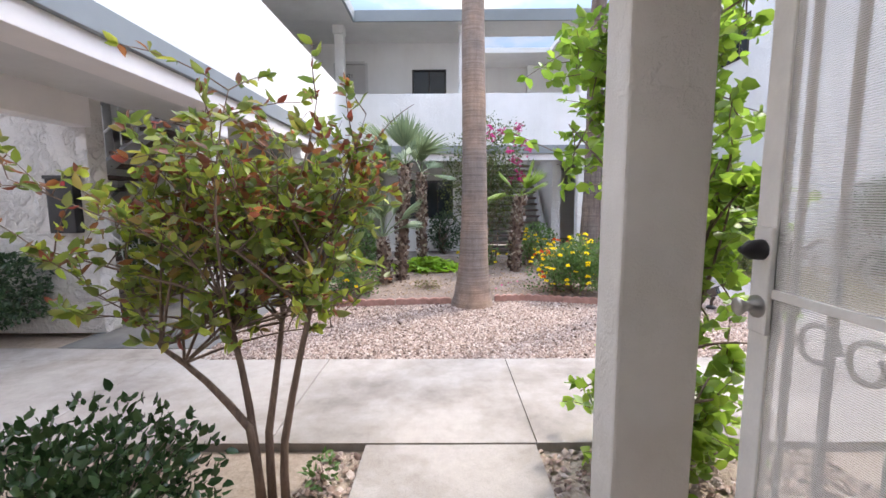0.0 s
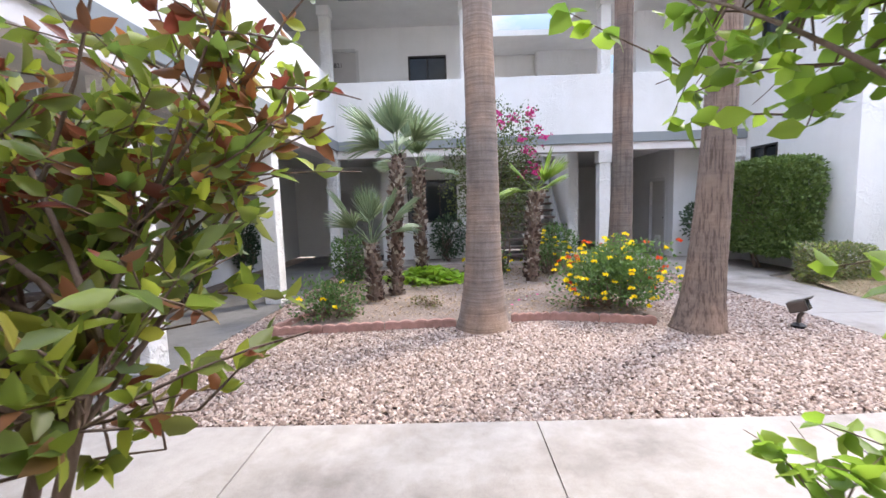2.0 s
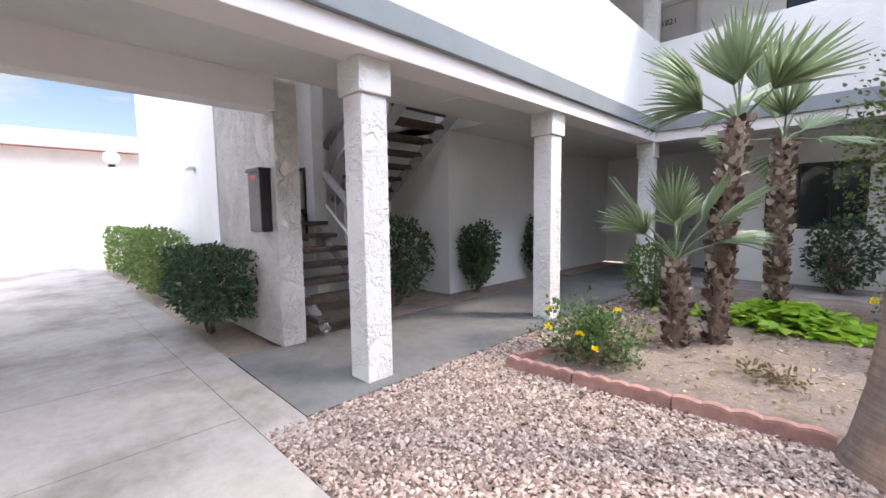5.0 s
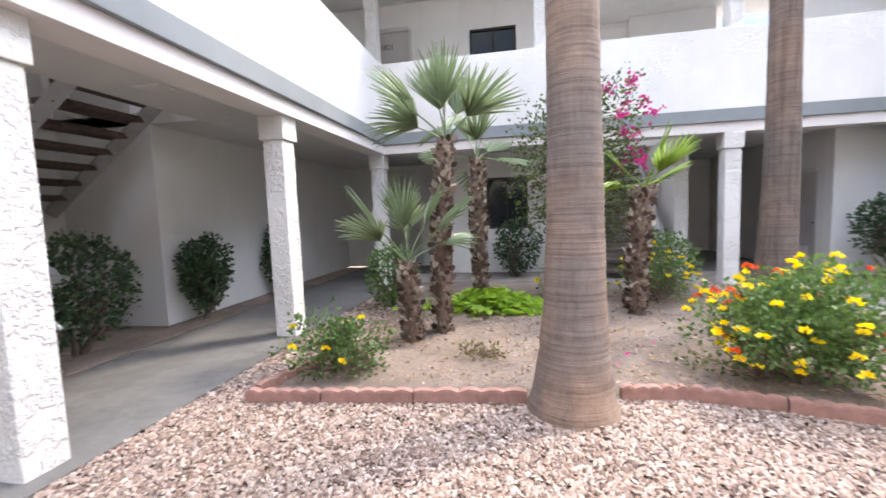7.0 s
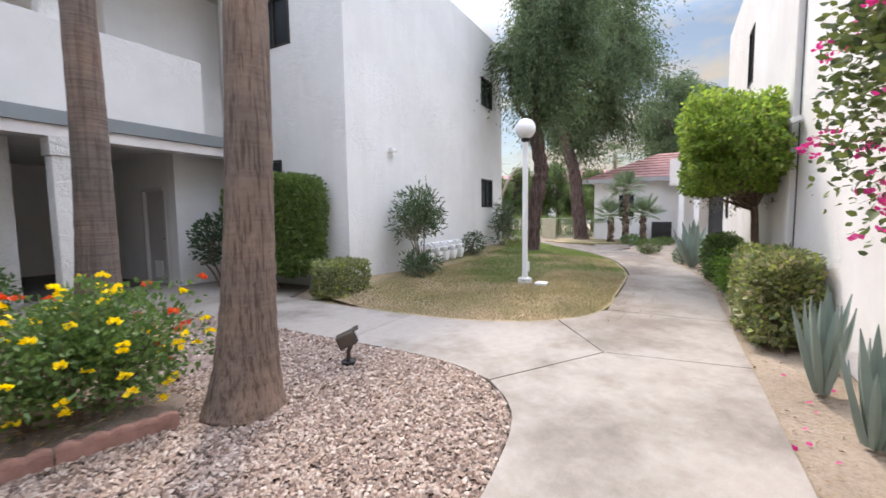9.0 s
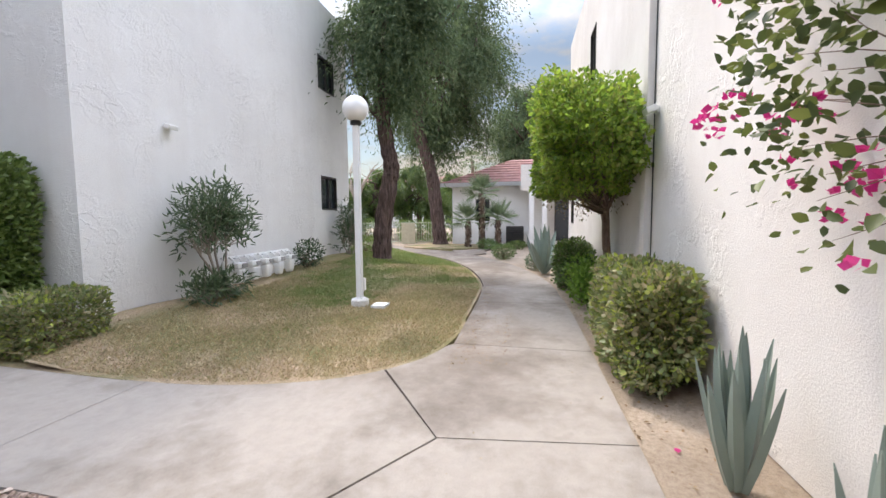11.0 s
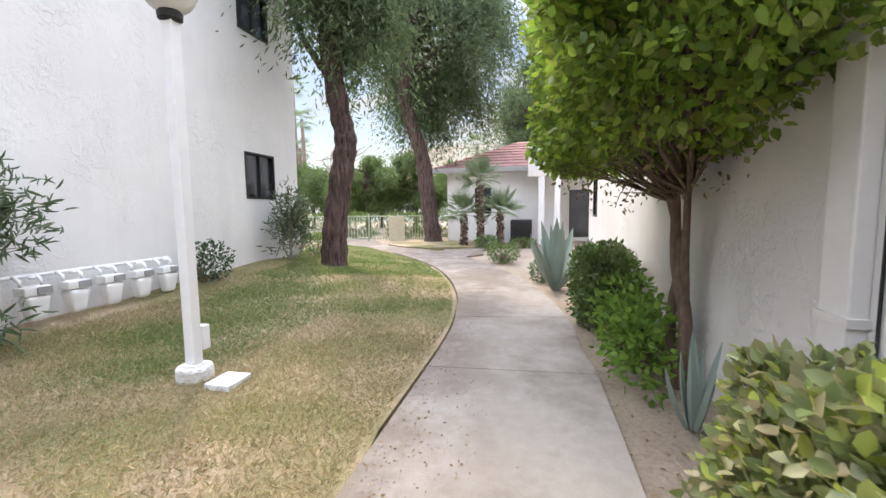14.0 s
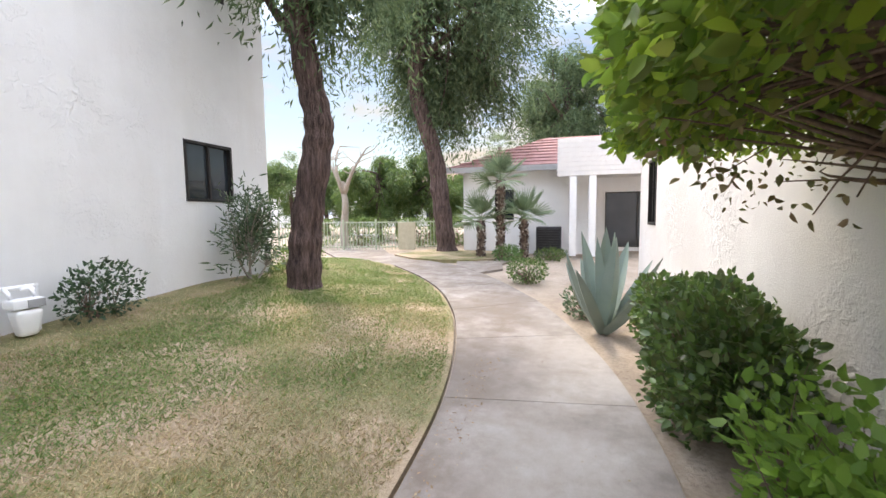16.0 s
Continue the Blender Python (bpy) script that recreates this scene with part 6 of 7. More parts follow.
def lamp_post():
    l = thing("street_lamp", "white square lamp post with a milky globe", "lamp post", (9.03, 5.88, 0.0))
    z = float(lawn_z(np.array([9.03]), np.array([5.88]))[0])
    bm = lathe(bmesh.new(), [(0.14, z - 0.06), (0.14, z + 0.08), (0.13, z + 0.10), (0.10, z + 0.105)], 28)
    part("base", bm, POSTWHITE, l, "white painted concrete footing", smooth=False)
    part("flange", boxed(-0.07, -0.07, z + 0.10, 0.07, 0.07, z + 0.12, bevel=0.004), WHITEMETAL, l)
    part("pole", boxed(-0.045, -0.045, z + 0.12, 0.045, 0.045, 2.88, bevel=0.006), WHITEMETAL, l)
    part("junction_box", boxed(0.046, -0.06, z + 0.22, 0.12, 0.055, z + 0.42, bevel=0.006), WHITEMETAL, l)
    part("collar", lathe(bmesh.new(), [(0.05, 2.84), (0.085, 2.86), (0.09, 2.90), (0.07, 2.93)], 20), BLACKPLASTIC, l, "dark collar under the globe")
    bm = bmesh.new()
    bmesh.ops.create_uvsphere(bm, u_segments=32, v_segments=20, radius=0.20)
    bmesh.ops.translate(bm, verts=bm.verts, vec=(0, 0, 3.10))
    part("globe", bm, GLOBE, l, "milky white globe", smooth=True)
    copy_thing(l, pose(-15.0, 5.0, 0))
    tagged(part("utility_cover", boxed(8.86, 5.42, z - 0.03, 9.12, 5.64, z + 0.035, bevel=0.006), WHITEMETAL), "white flat utility cover in the grass", "utility cover")


GLOBE = plain("milky_globe_plastic", (0.82, 0.82, 0.82), 0.25, vary=0.02, scale=2, bump=0)
lamp_post()


def flood_light():
    f = thing("spotlight", "bronze garden floodlight on a stake in gravel", "garden light", (3.95, 6.04, -0.01))
    bm = lathe(bmesh.new(), [(0.05, 0.0), (0.055, 0.03), (0.03, 0.045), (0.02, 0.05)], 14)
    part("base", bm, BLACKPLASTIC, f)
    bm = bmesh.new()
    tube(bm, [(0, 0, 0.045), (0.0, 0, 0.10), (0.02, 0, 0.15)], [0.017, 0.017, 0.02], 10)
    part("stem", bm, BRONZE, f)
    head = part("head", boxed(-0.08, -0.06, -0.05, 0.06, 0.06, 0.05, bevel=0.018), BRONZE, f)
    head.matrix_local = pose(0.0, 0, 0.20, 0, -22, 0) @ pose(0, 0, 0, 0, 0, 0)
    f.rotation_euler = (0, 0, radians(-50))
    lens = part("lens", boxed(0.06, -0.045, -0.042, 0.066, 0.045, 0.042), GLASS, head, "clear lamp glass")
    hood = part("visor", boxed(0.055, -0.055, 0.045, 0.105, 0.055, 0.055, bevel=0.003), BRONZE, head)
    f.scale = (1.3, 1.3, 1.3)
    return f


BRONZE = plain("bronze_lamp_metal", (0.10, 0.085, 0.075), 0.4, 0.6, vary=0.2)
flood_light()


def gas_meters():
    pipe_y = 8.62
    rail = thing("gas_pipe", "white gas supply pipe along the wall", "pipe", (0, 0, 0))
    bm = bmesh.new()
    tube(bm, [(9.35, pipe_y, 0.72), (11.5, pipe_y, 0.72)], [0.022, 0.022], 10)
    part("pipe", bm, WHITEMETAL, rail)
    for x in (9.4, 11.48):
        bm = bmesh.new()
        tube(bm, [(x, pipe_y, 0.05), (x, pipe_y, 0.74)], [0.022, 0.022], 10)
        part("riser", bm, WHITEMETAL, rail)
    for k in range(5):
        x = 9.62 + 0.42 * k
        m = thing("gas_meter", "white painted gas meter with pipes on the wall", "gas meter", (x, 8.48, 0.28), "gas meters by the lawn")
        bm = boxed(-0.115, -0.09, -0.04, 0.115, 0.08, 0.235, bevel=0.05, seg=4)
        for v in bm.verts:
            k2 = min(1.0, 0.66 + 1.6 * (v.co.z + 0.04))
            v.co.x, v.co.y = v.co.x * k2, v.co.y * k2
        part("body", bm, WHITEMETAL, m, smooth=True)
        part("head", boxed(-0.135, -0.085, 0.24, 0.135, 0.085, 0.34, bevel=0.02), WHITEMETAL, m)
        part("dial", boxed(-0.02, -0.1, 0.25, 0.125, -0.085, 0.33, bevel=0.004), GREYPAINT, m, "grey dial window")
        for s in (-0.1, 0.1):
            bm = bmesh.new()
            tube(bm, [(s, 0.02, 0.34), (s, 0.03, 0.40), (s, 0.10, 0.44), (s, 0.14, 0.44)], [0.02, 0.02, 0.02, 0.02], 8)
            part("elbow", bm, WHITEMETAL, m, smooth=True)
        bm = lathe(bmesh.new(), [(0.05, 0.0), (0.06, 0.02), (0.03, 0.05)], 12, (0.1, 0.12, 0.40))
        part("regulator", bm, WHITEMETAL, m)


gas_meters()


def wall_light(x, y, z, facing):
    w = thing("wall_light", "small white floodlight on the wall", "wall light", (x, y, z))
    part("bracket", boxed(-0.04, min(0, 0.03 * facing), -0.04, 0.04, max(0, 0.03 * facing), 0.04, bevel=0.005), WHITEMETAL, w)
    h = part("head", boxed(-0.09, -0.06, -0.035, 0.09, 0.06, 0.035, bevel=0.012), WHITEMETAL, w)
    h.matrix_local = pose(0, 0.09 * facing, 0.0, -20 * facing, 0, 0)


wall_light(8.52, A_Y, 2.86, -1)
wall_light(-8.6, 5.4, 2.3, -1)


def downspout(x, y, z1):
    d = thing("downspout", "painted rectangular downspout on the long wall", "downspout", (x, y, 0))
    part("pipe", boxed(-0.09, 0.0, 0.02, 0.09, 0.08, z1, bevel=0.01), WARMPAINT, d)
    for z in (0.9, 2.35, 4.4):
        part("strap", boxed(-0.105, 0.0, z, 0.105, 0.088, z + 0.04, bevel=0.002), WARMPAINT, d)
    bm = bmesh.new()
    tube(bm, [(-0.15, 0.012, 0.05), (-0.15, 0.012, z1)], [0.007, 0.007], 6)
    part("cable", bm, BLACKPLASTIC, d, "thin dark cable")


WARMPAINT = plain("warm_white_paint", (0.70, 0.67, 0.64), 0.6, vary=0.05)
downspout(8.3, 1.84, 6.85)
wall_light(8.05, 1.84, 2.62, 1)


# ---------------- large trees by the lawn ----------------
def furrowed(bm, pts, radii, sides, seed, depth):
    """A trunk with upright bark ridges that wander with height."""
    rng = random.Random(seed)
    waves = [(k, rng.uniform(0, 6.28), rng.uniform(-0.5, 0.5)) for k in (5, 8, 11, 15, 18)]
    rings = []
    for i, p in enumerate(pts):
        ring = []
        for s in range(sides):
            t = 2 * math.pi * s / sides
            f = sum(math.sin(k * t + ph + sl * 1.7 * p[2]) for k, ph, sl in waves) / 5
            r = radii[i] * (1 + depth * (1 - 2.2 * abs(f)) + rng.uniform(-0.012, 0.012))
            ring.append(bm.verts.new((p[0] + r * math.cos(t), p[1] + r * math.sin(t), p[2])))
        rings.append(ring)
    for r0, r1 in zip(rings, rings[1:]):
        for s in range(sides):
            bm.faces.new((r0[s], r0[(s + 1) % sides], r1[(s + 1) % sides], r1[s]))
    bm.faces.new(rings[0][::-1])
    bm.faces.new(rings[-1])


def willowy_tree(label, at, pts, r, crown, limbs, clumps, strands, leaves_per, seed, leaf_size, mat=None, hang=1.0):
    """A furrowed trunk with limbs; the crown hangs in clumps of leafy strands with gaps between them."""
    root = thing("tree", label, "tree", at)
    rng = np.random.default_rng(seed)
    bm = bmesh.new()
    P = smoothline(pts, 14)
    k = len(P)
    furrowed(bm, P, [r * (1.0 - 0.36 * i / k + 0.30 * math.exp(-i / 3.0) + 0.05 * math.sin(i * 0.7)) for i in range(k)], 44, seed, 0.055)
    part("trunk", bm, TREEBARK, root)
    c, half = Vector(crown[0]), crown[1]
    ends = []
    bm = bmesh.new()
    for j in range(limbs):
        s = Vector(P[int(k * rng.uniform(0.66, 0.98))])
        u = rng.normal(size=3)
        u /= np.linalg.norm(u)
        e = c + Vector((u[0] * half[0], u[1] * half[1], u[2] * half[2] * 0.85))
        q = bent(s, e, rng, 8, 0.12)
        tube(bm, q, [r * 0.30 * (1 - 0.11 * i) for i in range(9)], 7, caps=False)
        ends += q[4:]
    centres = []
    for j in range(clumps):
        s = ends[rng.integers(len(ends))]
        o = s + Vector((rng.normal() * half[0] * 0.14, rng.normal() * half[1] * 0.14, rng.normal() * half[2] * 0.10))
        centres.append(o)
        tube(bm, bent(s, o, rng, 4, 0.1), [0.03, 0.025, 0.018, 0.012, 0.008], 5, caps=False)
    tagged(part("branch_framework", bm, TREEBARK, root, smooth=True), kind="stuff")
    n = clumps * strands
    O = np.repeat(np.array([tuple(v) for v in centres]), strands, axis=0)
    O = O + np.clip(rng.normal(size=(n, 3)), -1.6, 1.6) * np.array((0.24, 0.24, 0.20)) * half[0] / 2.2
    out = (O - np.array(tuple(c))) * np.array((0.18, 0.18, 0)) + rng.normal(size=(n, 3)) * np.array((0.22, 0.22, 0))
    L = rng.uniform(0.35, 1.15, n) * hang
    t = (np.arange(leaves_per) / leaves_per)[None, :, None]
    drop = 0.15 * L[:, None, None] * np.sin(t * 3) - t * t * L[:, None, None]
    LP = O[:, None, :] + out[:, None, :] * t * L[:, None, None] + drop * np.array((0, 0, 1.0))
    LP = LP.reshape(-1, 3) + rng.normal(size=(n * leaves_per, 3)) * 0.05
    LD = np.repeat(out, leaves_per, axis=0) + rng.normal(size=(n * leaves_per, 3)) * 0.55 + np.array((0, 0, -0.8))
    foliage("foliage", LP.astype(np.float32), LD, leaf_size * rng.uniform(0.6, 1.3, len(LP)), mat or L_WILLOW, root, width=0.24, rng=rng, simple=True)
    return root


willowy_tree("large tree with rough dark bark on the lawn", (14.42, 7.4, 0.2), [(0, 0, -0.1), (0.02, -0.02, 0.5), (0.08, -0.06, 1.2), (0.16, -0.22, 2.2), (0.14, -0.30, 2.7), (0.10, -0.20, 3.3), (-0.02, -0.10, 4.4), (-0.12, -0.05, 6.2), (0.1, 0.0, 8.5)], 0.27, ((0.65, -0.75, 8.0), (1.5, 1.15, 3.8)), 30, 125, 26, 18, 161, 0.15, hang=1.7)
willowy_tree("large willowy tree with dark trunk beyond the bend", (23.6, 7.45, 0.05), [(0, 0, -0.1), (-0.03, 0.10, 0.8), (-0.06, 0.25, 2.2), (-0.11, 0.40, 3.5), (-0.26, 0.95, 5.4), (-0.30, 1.08, 6.3), (-0.25, 0.90, 7.6), (-0.22, 0.78, 9.3), (0.0, 0.6, 11.0)], 0.35, ((0.55, 0.0, 9.3), (2.7, 2.5, 5.4)), 40, 165, 26, 18, 162, 0.20, hang=2.4)
willowy_tree("far willowy tree behind the villa", (33, 3.0, 0.0), [(0, 0, -0.1), (0.1, 0, 2), (0.0, 0.1, 5), (0, 0, 9)], 0.35, ((0, 0, 7.6), (2.3, 2.2, 3.2)), 22, 120, 24, 14, 163, 0.22, hang=1.6)


# ---------------- villa at the end ----------------
def villa():
    x0 = 24.0
    wall_along("wall_east", 2.2, 6.9, (x0, x0 + 0.25), -0.05, 3.05, [(5.0, 5.7, 1.2, 2.3)], GREYWALL, "grey stucco wall of the far villa", "y")
    wall_along("wall_north", x0 + 0.25, 34.0, (6.65, 6.9), -0.05, 3.05, [], GREYWALL, "grey stucco side wall of the far villa", "x")
    wall_along("wall_east", -3.0, 2.2, (x0 + 1.6, x0 + 1.85), -0.05, 3.05, [(-0.6, 1.7, 0.1, 2.2)], GREYWALL, "recessed villa wall with sliding doors", "y")
    wall_along("wall_south", x0 + 0.25, x0 + 1.6, (2.2, 2.42), -0.05, 3.05, [], GREYWALL, "grey stucco return wall of the villa", "x")
    window("window_10", "y", x0, 5.0, 5.7, 1.2, 2.3, -1, "small window in the villa wall", 1)
    window("window_11", "y", x0 + 1.6, -0.6, 1.7, 0.1, 2.2, -1, "dark sliding glass doors under the villa porch", 2)
    roof = thing("roof", "hipped red tile roof of the far villa", "roof", (0, 0, 0), kind="structure")
    ex, ey0, ey1, ez, rise = x0 - 0.45, 3.45, 7.4, 3.12, 0.42
    n = 9
    for k in range(n):
        f0, f1 = k / n, (k + 1) / n
        bm = bmesh.new()
        xa, xb = ex + 3.6 * f0, ex + 3.6 * f1 + 0.05
        za, zb = ez + 3.6 * rise * f0 + 0.03, ez + 3.6 * rise * f1
        ya, yb = ey1 - 3.4 * f0, ey1 - 3.4 * f1
        vs = [(xa, ey0 - 3.5, za), (xa, ya, za), (xb, yb, zb), (xb, ey0 - 3.5, zb)]
        top = [bm.verts.new(v) for v in vs]
        bot = [bm.verts.new((v[0], v[1], v[2] - 0.05)) for v in vs]
        bm.faces.new(top)
        bm.faces.new(bot[::-1])
        for i in range(4):
            bm.faces.new((top[i], bot[i], bot[(i + 1) % 4], top[(i + 1) % 4]))
        part("tile_course", bm, REDTILE, roof)
        bm = bmesh.new()
        vs = [(xa, ya, za), (36, ya, za), (36, yb, zb), (xb, yb, zb)]
        bm.faces.new([bm.verts.new(v) for v in vs])
        part("tile_course", bm, REDTILE, roof)
    part("fascia", boxed(ex - 0.04, ey0, 2.92, ex + 0.02, ey1 + 0.04, 3.12, bevel=0.004), GREYPAINT, roof)
    tagged(part("ceiling", boxed(ex, -3.0, 3.05, 30, 7.35, 3.1), SOFFIT), "plain soffit of the villa", "ceiling", kind="structure")
    por = thing("porch_roof", "white boarded porch gable with posts", "porch", (0, 0, 0), kind="structure")
    for k in range(8):
        part("board", boxed(x0 - 1.3, 0.4 + 0.12 * k, 2.62 + 0.15 * k, x0 - 1.27 + 0.004 * (k % 2), 3.45, 2.765 + 0.15 * k, bevel=0.003), WARMPAINT, por)
    part("roof_slab", boxed(x0 - 1.26, 0.4, 2.75, x0 + 1.6, 3.44, 2.9), SOFFIT, por)
    for y in (2.35, 2.95):
        part("post", boxed(x0 - 1.28, y - 0.11, 0.0, x0 - 1.06, y + 0.11, 2.62, bevel=0.01), WHITEMETAL, por)
    ac = thing("air_conditioner", "dark grey outdoor air conditioner unit by the villa", "air conditioner", (x0 - 0.55, 3.72, 0.0))
    part("body", boxed(-0.38, -0.42, 0.06, 0.38, 0.42, 0.95, bevel=0.03), ACGREY, ac)
    part("pad", boxed(-0.45, -0.5, -0.02, 0.45, 0.5, 0.06), CONC, ac)
    for k in range(9):
        part("slat", boxed(-0.395, -0.38, 0.14 + 0.085 * k, -0.375, 0.38, 0.175 + 0.085 * k), BLACKPLASTIC, ac)


ACGREY = plain("dark_grey_casing", (0.05, 0.05, 0.055), 0.5, 0.3, vary=0.15)
villa()
for (px, py, h, nfr, sd) in ((21.6, 5.15, 2.45, 13, 171), (21.95, 4.45, 1.25, 13, 172), (21.75, 5.8, 1.2, 10, 173)):
    fan_palm("small fan palm with shaggy trunk before the villa", (px, py, 0.0), h, 0.10, nfr + 2, 0.42, 0.66, sd, tilt=(-12, 80), spread=165, group="small palms by the villa")
bush("shrub", "round yellow-green shrub beside the path", (17.3, 3.98, -0.03), (17.3, 3.98, 0.22), (0.42, 0.42, 0.27), 1500, 0.05, L_FAR, 175, depth=0.2)
bush("shrub", "low green plants before the villa", (21.9, 3.6, -0.03), (21.9, 3.6, 0.14), (0.7, 0.5, 0.18), 500, 0.08, L_FAR, 176)
bush("shrub", "low dark plants by the villa palms", (21.3, 4.9, -0.03), (21.3, 4.9, 0.2), (0.7, 0.45, 0.24), 700, 0.08, L_LANT, 177)
tagged(part("lawn_soil", prism(bmesh.new(), [(21.9, 8.9), (20.9, 7.9), (20.55, 6.9), (20.7, 6.0), (21.1, 5.3), (23.9, 5.2), (23.95, 7.6), (24.3, 8.2)], -0.09, 0.05), LAWNSOIL), "small grass island around the far tree", "lawn", kind="structure")

# ---------------- pool fence and far buildings ----------------
def pool_fence():
    f = thing("pool_fence", "pale green metal picket fence of the pool", "fence", (0, 0, 0))
    a, b = Vector((24.9, 8.1, 0)), Vector((22.6, 16.0, 0))
    n = 62
    d = b - a
    for k in range(n + 1):
        p = a + d * (k / n)
        big = k % 10 == 0
        w = 0.03 if big else 0.012
        part("post" if big else "picket", boxed(p.x - w, p.y - w, 0.0, p.x + w, p.y + w, 1.25 if big else 1.18), FENCEP, f)
    for z in (0.12, 1.12):
        bm = bmesh.new()
        tube(bm, [a + Vector((0, 0, z)), b + Vector((0, 0, z))], [0.022, 0.022], 4)
        part("rail", bm, FENCEP, f)
    return f


SCREENTAN = plain("tan_screen_paint", (0.44, 0.40, 0.29), 0.6, vary=0.1)
FENCEP = plain("pale_green_fence_paint", (0.34, 0.38, 0.28), 0.5, vary=0.1)
pool_fence()


def bare_tree():
    t = thing("bare_tree", "leafless pruned tree with crooked grey limbs by the fence", "tree", (25.1, 12.6, 0.0))
    rng = np.random.default_rng(211)
    bm = bmesh.new()
    P = [Vector(v) for v in smoothline([(0, 0, -0.1), (0.05, 0.05, 0.9), (-0.05, -0.1, 1.9), (0.05, 0.1, 2.9)], 5)]
    tube(bm, P, [0.20 - 0.006 * i for i in range(len(P))], 12, uneven=0.08, rng=random.Random(9))
    part("trunk", bm, PALEBARK, t, smooth=True)
    for e in ((0.1, -1.1, 4.3), (0.2, 0.9, 3.9), (0.0, -0.5, 3.6), (0.3, 0.3, 4.5)):
        bm = bmesh.new()
        q = bent(P[-4], e, rng, 6, 0.18)
        tube(bm, q, [0.11, 0.10, 0.085, 0.07, 0.055, 0.045, 0.03], 8)
        for _ in range(4):
            s = q[rng.integers(3, 7)]
            tube(bm, bent(s, s + Vector((rng.normal() * 0.2, rng.normal() * 0.4, rng.uniform(0, 0.6))), rng, 4, 0.2), [0.03, 0.025, 0.02, 0.014, 0.008], 5)
        part("limb", bm, PALEBARK, t, smooth=True)


bare_tree()
tagged(part("planter_box", boxed(24.35, 9.0, 0, 24.42, 9.75, 1.12, bevel=0.01), SCREENTAN), "cream screen panel at the pool fence", "screen")


def far_house(x0, y0, x1, y1, label, roofed):
    h = thing("apartment_building", label, "building", (0, 0, 0))
    part("wall", boxed(x0, y0, -0.05, x1, y1, 5.6), GREYWALL, h)
    part("band", boxed(x0 - 0.6, y0, 2.75, x0 - 0.02, y1, 3.0), GREYPAINT, h)
    m = 7
    for k in range(m):
        ya = y0 + (y1 - y0) * (k + 0.12) / m
        yb = y0 + (y1 - y0) * (k + 0.62) / m
        for z in (0.4, 3.4):
            wv = part("window", boxed(x0 - 0.03, ya, z, x0 - 0.005, yb, z + 1.7), GLASS, h)
            part("frame", boxed(x0 - 0.05, ya - 0.05, z + 1.7, x0 - 0.002, yb + 0.05, z + 1.78), WHITEMETAL, wv)
        part("post", boxed(x0 - 0.6, ya - 0.3, 0.0, x0 - 0.42, ya - 0.12, 5.4), WHITEMETAL, h)
    bm = bmesh.new()
    for z in (3.15, 3.95):
        box(bm, x0 - 0.62, y0, z, x0 - 0.56, y1, z + 0.06)
    part("balcony_rail", bm, WHITEMETAL, h)
    for k in range(int((y1 - y0) / 0.3)):
        part("baluster", boxed(x0 - 0.605, y0 + 0.3 * k, 3.2, x0 - 0.575, y0 + 0.3 * k + 0.03, 3.96), WHITEMETAL, h)
    bm = bmesh.new()
    vs = [bm.verts.new(v) for v in ((x0 - 0.9, y0 - 0.5, 5.5), (x0 - 0.9, y1 + 0.5, 5.5), ((x0 + x1) / 2, y1 + 0.5, 7.4), ((x0 + x1) / 2, y0 - 0.5, 7.4), (x1 + 0.9, y0 - 0.5, 5.5), (x1 + 0.9, y1 + 0.5, 5.5))]
    for q in ((0, 1, 2, 3), (3, 2, 5, 4), (0, 3, 4), (1, 5, 2), (0, 4, 5, 1)):
        bm.faces.new([vs[i] for i in q])
    part("roof", bm, REDTILE, h)
    return h


far_house(60, 12, 68, 34, "far two-storey white building with balconies and red roof", True)
far_house(52, 38, 60, 56, "far white building with red tile roof past the pool", True)
far_house(-44, -6, -34, 14, "far white building with red roof along the west path", True)
bush("hedge", "green clipped hedge beside the far west path", (-13.5, 5.0, 0), (-13.5, 5.0, 0.6), (1.2, 0.4, 0.55), 1500, 0.09, L_HEDGE, 199, box=True, depth=0.15, category="hedge")
for k, (tx, ty, tz, hx, hz) in enumerate(((30.6, 13.4, 2.9, 2.0, 2.6), (31.8, 10.6, 3.0, 1.9, 2.6), (36.5, 20.5, 3.2, 2.6, 2.9), (37, 9.0, 3.0, 2.2, 2.4), (40, 26, 4.0, 3.0, 3.2), (38.5, 15.5, 3.0, 2.4, 2.6))):
    willowy_tree("leafy green tree beyond the pool fence", (tx, ty, 0), [(0, 0, -0.1), (0.1, 0.05, 1.2), (0, 0.1, 2.4), (0, 0, tz + 1)], 0.18, ((0, 0, tz), (hx, hx, hz * 0.8)), 16, 90, 22, 12, 181 + k, 0.22, L_FAR, hang=0.8)
for k, (tx, ty) in enumerate(((26.5, 9.6), (26.2, 12.2), (25.6, 14.6), (27.2, 8.0))):
    bush("hedge", "clipped green hedge behind the pool fence", (tx, ty, 0), (tx, ty, 0.65), (0.8, 1.0, 0.62), 900, 0.11, L_FAR, 191 + k, box=True, depth=0.15, category="hedge")


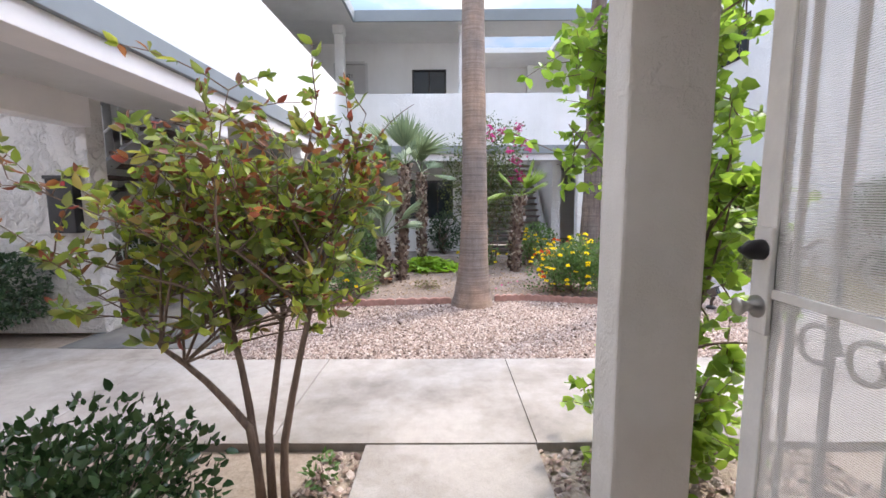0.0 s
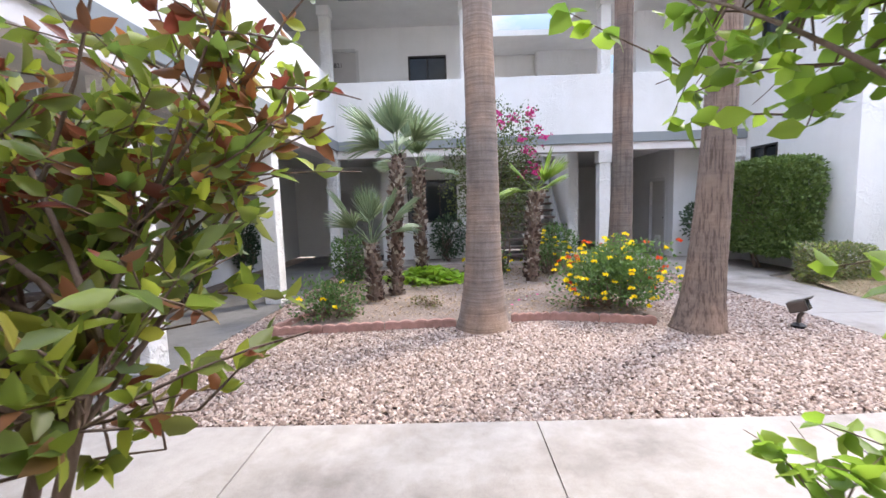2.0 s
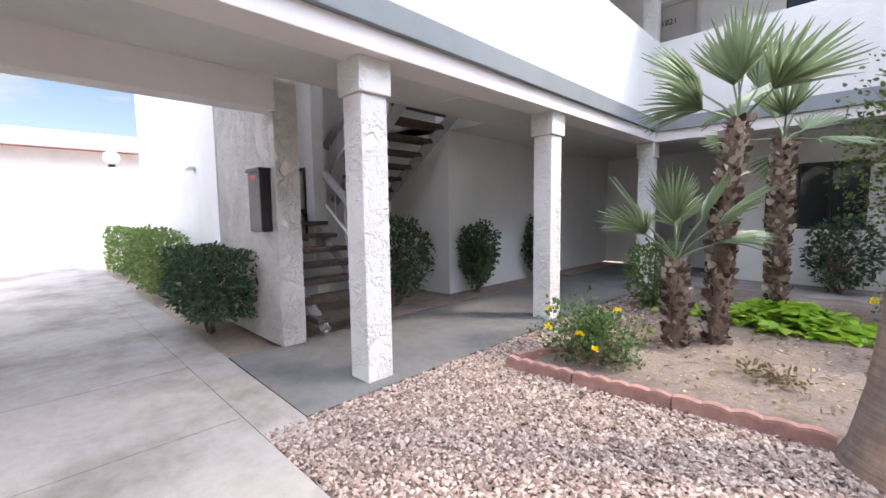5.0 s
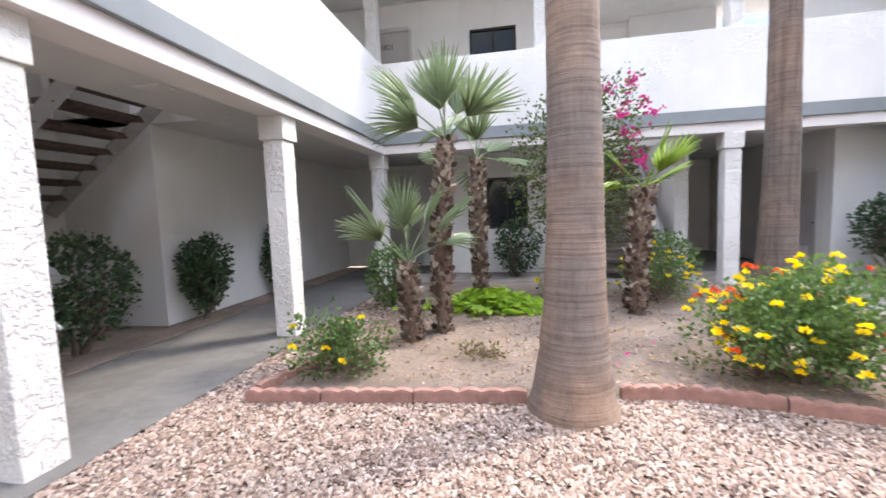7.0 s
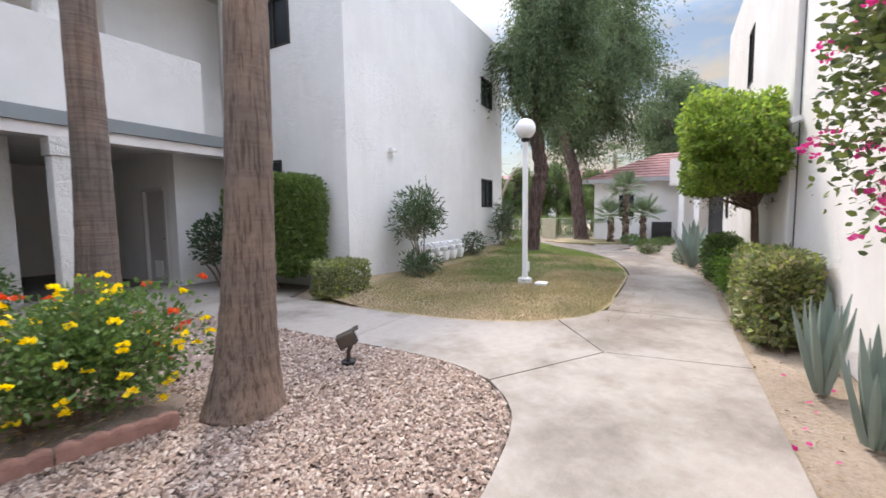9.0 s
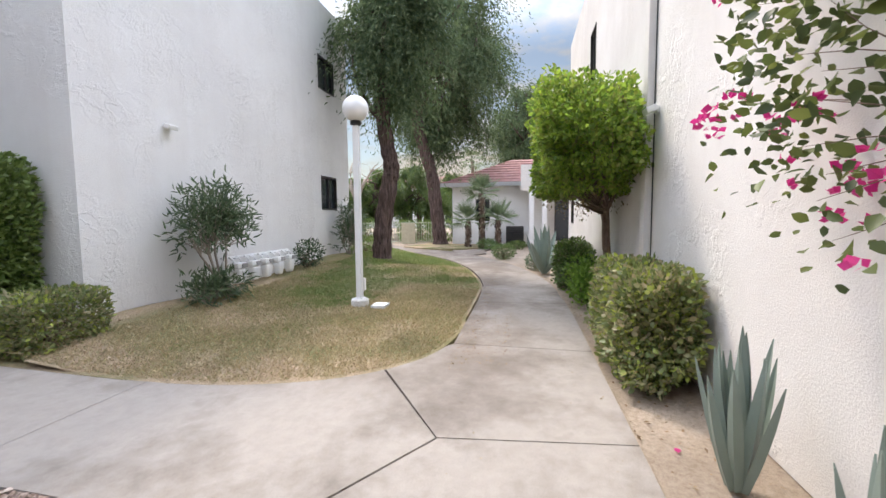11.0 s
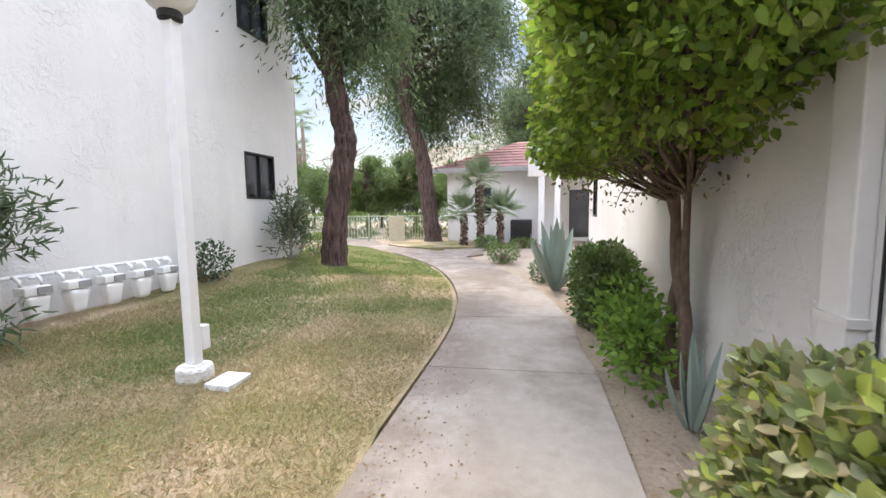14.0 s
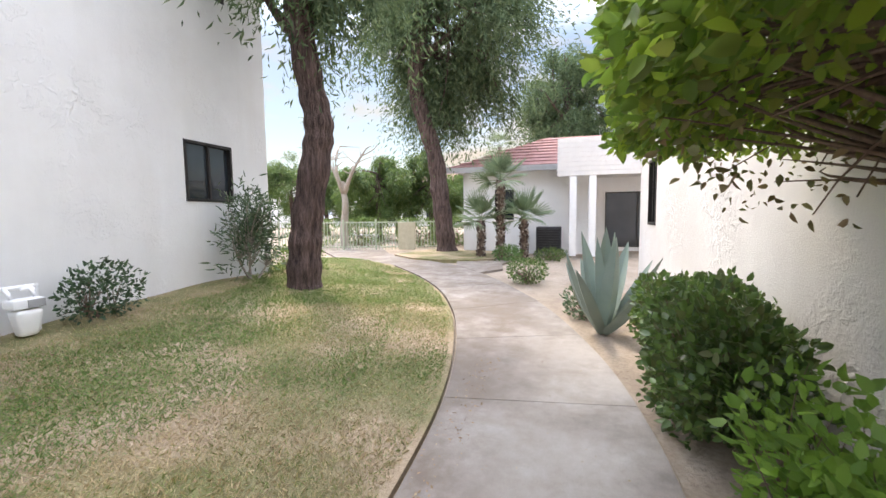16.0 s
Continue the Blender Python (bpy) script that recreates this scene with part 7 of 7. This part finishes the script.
def skyline_palm(x, y, h, seed):
    root = thing("fan_palm", "distant tall fan palm against the sky", "palm tree", (x, y, 0), "distant palms")
    bm = bmesh.new()
    tube(bm, [(0, 0, -0.1), (0.1, 0, h * 0.5), (0, 0.1, h)], [0.22, 0.17, 0.14], 10)
    part("trunk", bm, PALMBARK, root, smooth=True)
    me = fan_frond(0.7, 0.8, 18, 200, seed, 0.3)
    me.materials.append(L_PALM)
    for k in range(14):
        ob = new("frond", me)
        ob.parent = root
        ob.matrix_local = Matrix.Translation(Vector((0, 0.1, h))) @ Matrix.Rotation(radians(k * 137.5), 4, "Z") @ Matrix.Rotation(radians(-65 + 8 * k), 4, "Y")


skyline_palm(38.5, 22.3, 9.0, 201)
skyline_palm(42.0, 25.2, 13.0, 202)
skyline_palm(40.5, 23.8, 7.0, 203)
skyline_palm(38.5, 7.5, 6.2, 204)


def pool_side():
    t = thing("pool_lounger", "white poolside lounger behind the fence", "lounger", (29.5, 14.0, 0.0))
    part("seat", boxed(-0.3, -0.9, 0.3, 0.3, 0.5, 0.36, bevel=0.01), WHITEMETAL, t)
    b = part("backrest", boxed(-0.3, 0.0, 0.0, 0.3, 0.7, 0.05, bevel=0.01), WHITEMETAL, t)
    b.matrix_local = pose(0, 0.5, 0.33, 50, 0, 0)
    for sx in (-0.26, 0.26):
        for sy in (-0.8, 0.4):
            part("leg", boxed(sx - 0.02, sy - 0.02, 0, sx + 0.02, sy + 0.02, 0.31), WHITEMETAL, t)


pool_side()


def mountains():
    bm = bmesh.new()
    n = 70
    lo, hi = [], []
    for i in range(n + 1):
        a = radians(-20 + 150 * i / n)
        R = 240
        h = 9 + 7 * math.sin(i * 0.37) + 4 * math.sin(i * 0.93 + 1) + 2 * math.sin(i * 2.1)
        lo.append(bm.verts.new((R * math.cos(a), R * math.sin(a), -1)))
        hi.append(bm.verts.new(((R + 25) * math.cos(a), (R + 25) * math.sin(a), max(4, h + 8))))
    for i in range(n):
        bm.faces.new((lo[i], lo[i + 1], hi[i + 1], hi[i]))
    return tagged(part("backdrop", bm, MOUNT), "bare mountains on the horizon with haze painted into their colour", "mountains", kind="structure")


# the pale blue-grey base colour carries the haze of distance
MOUNT = plain("mountain_painted_haze", (0.42, 0.43, 0.47), 1.0, vary=0.1, scale=0.05, bump=0)
mountains()
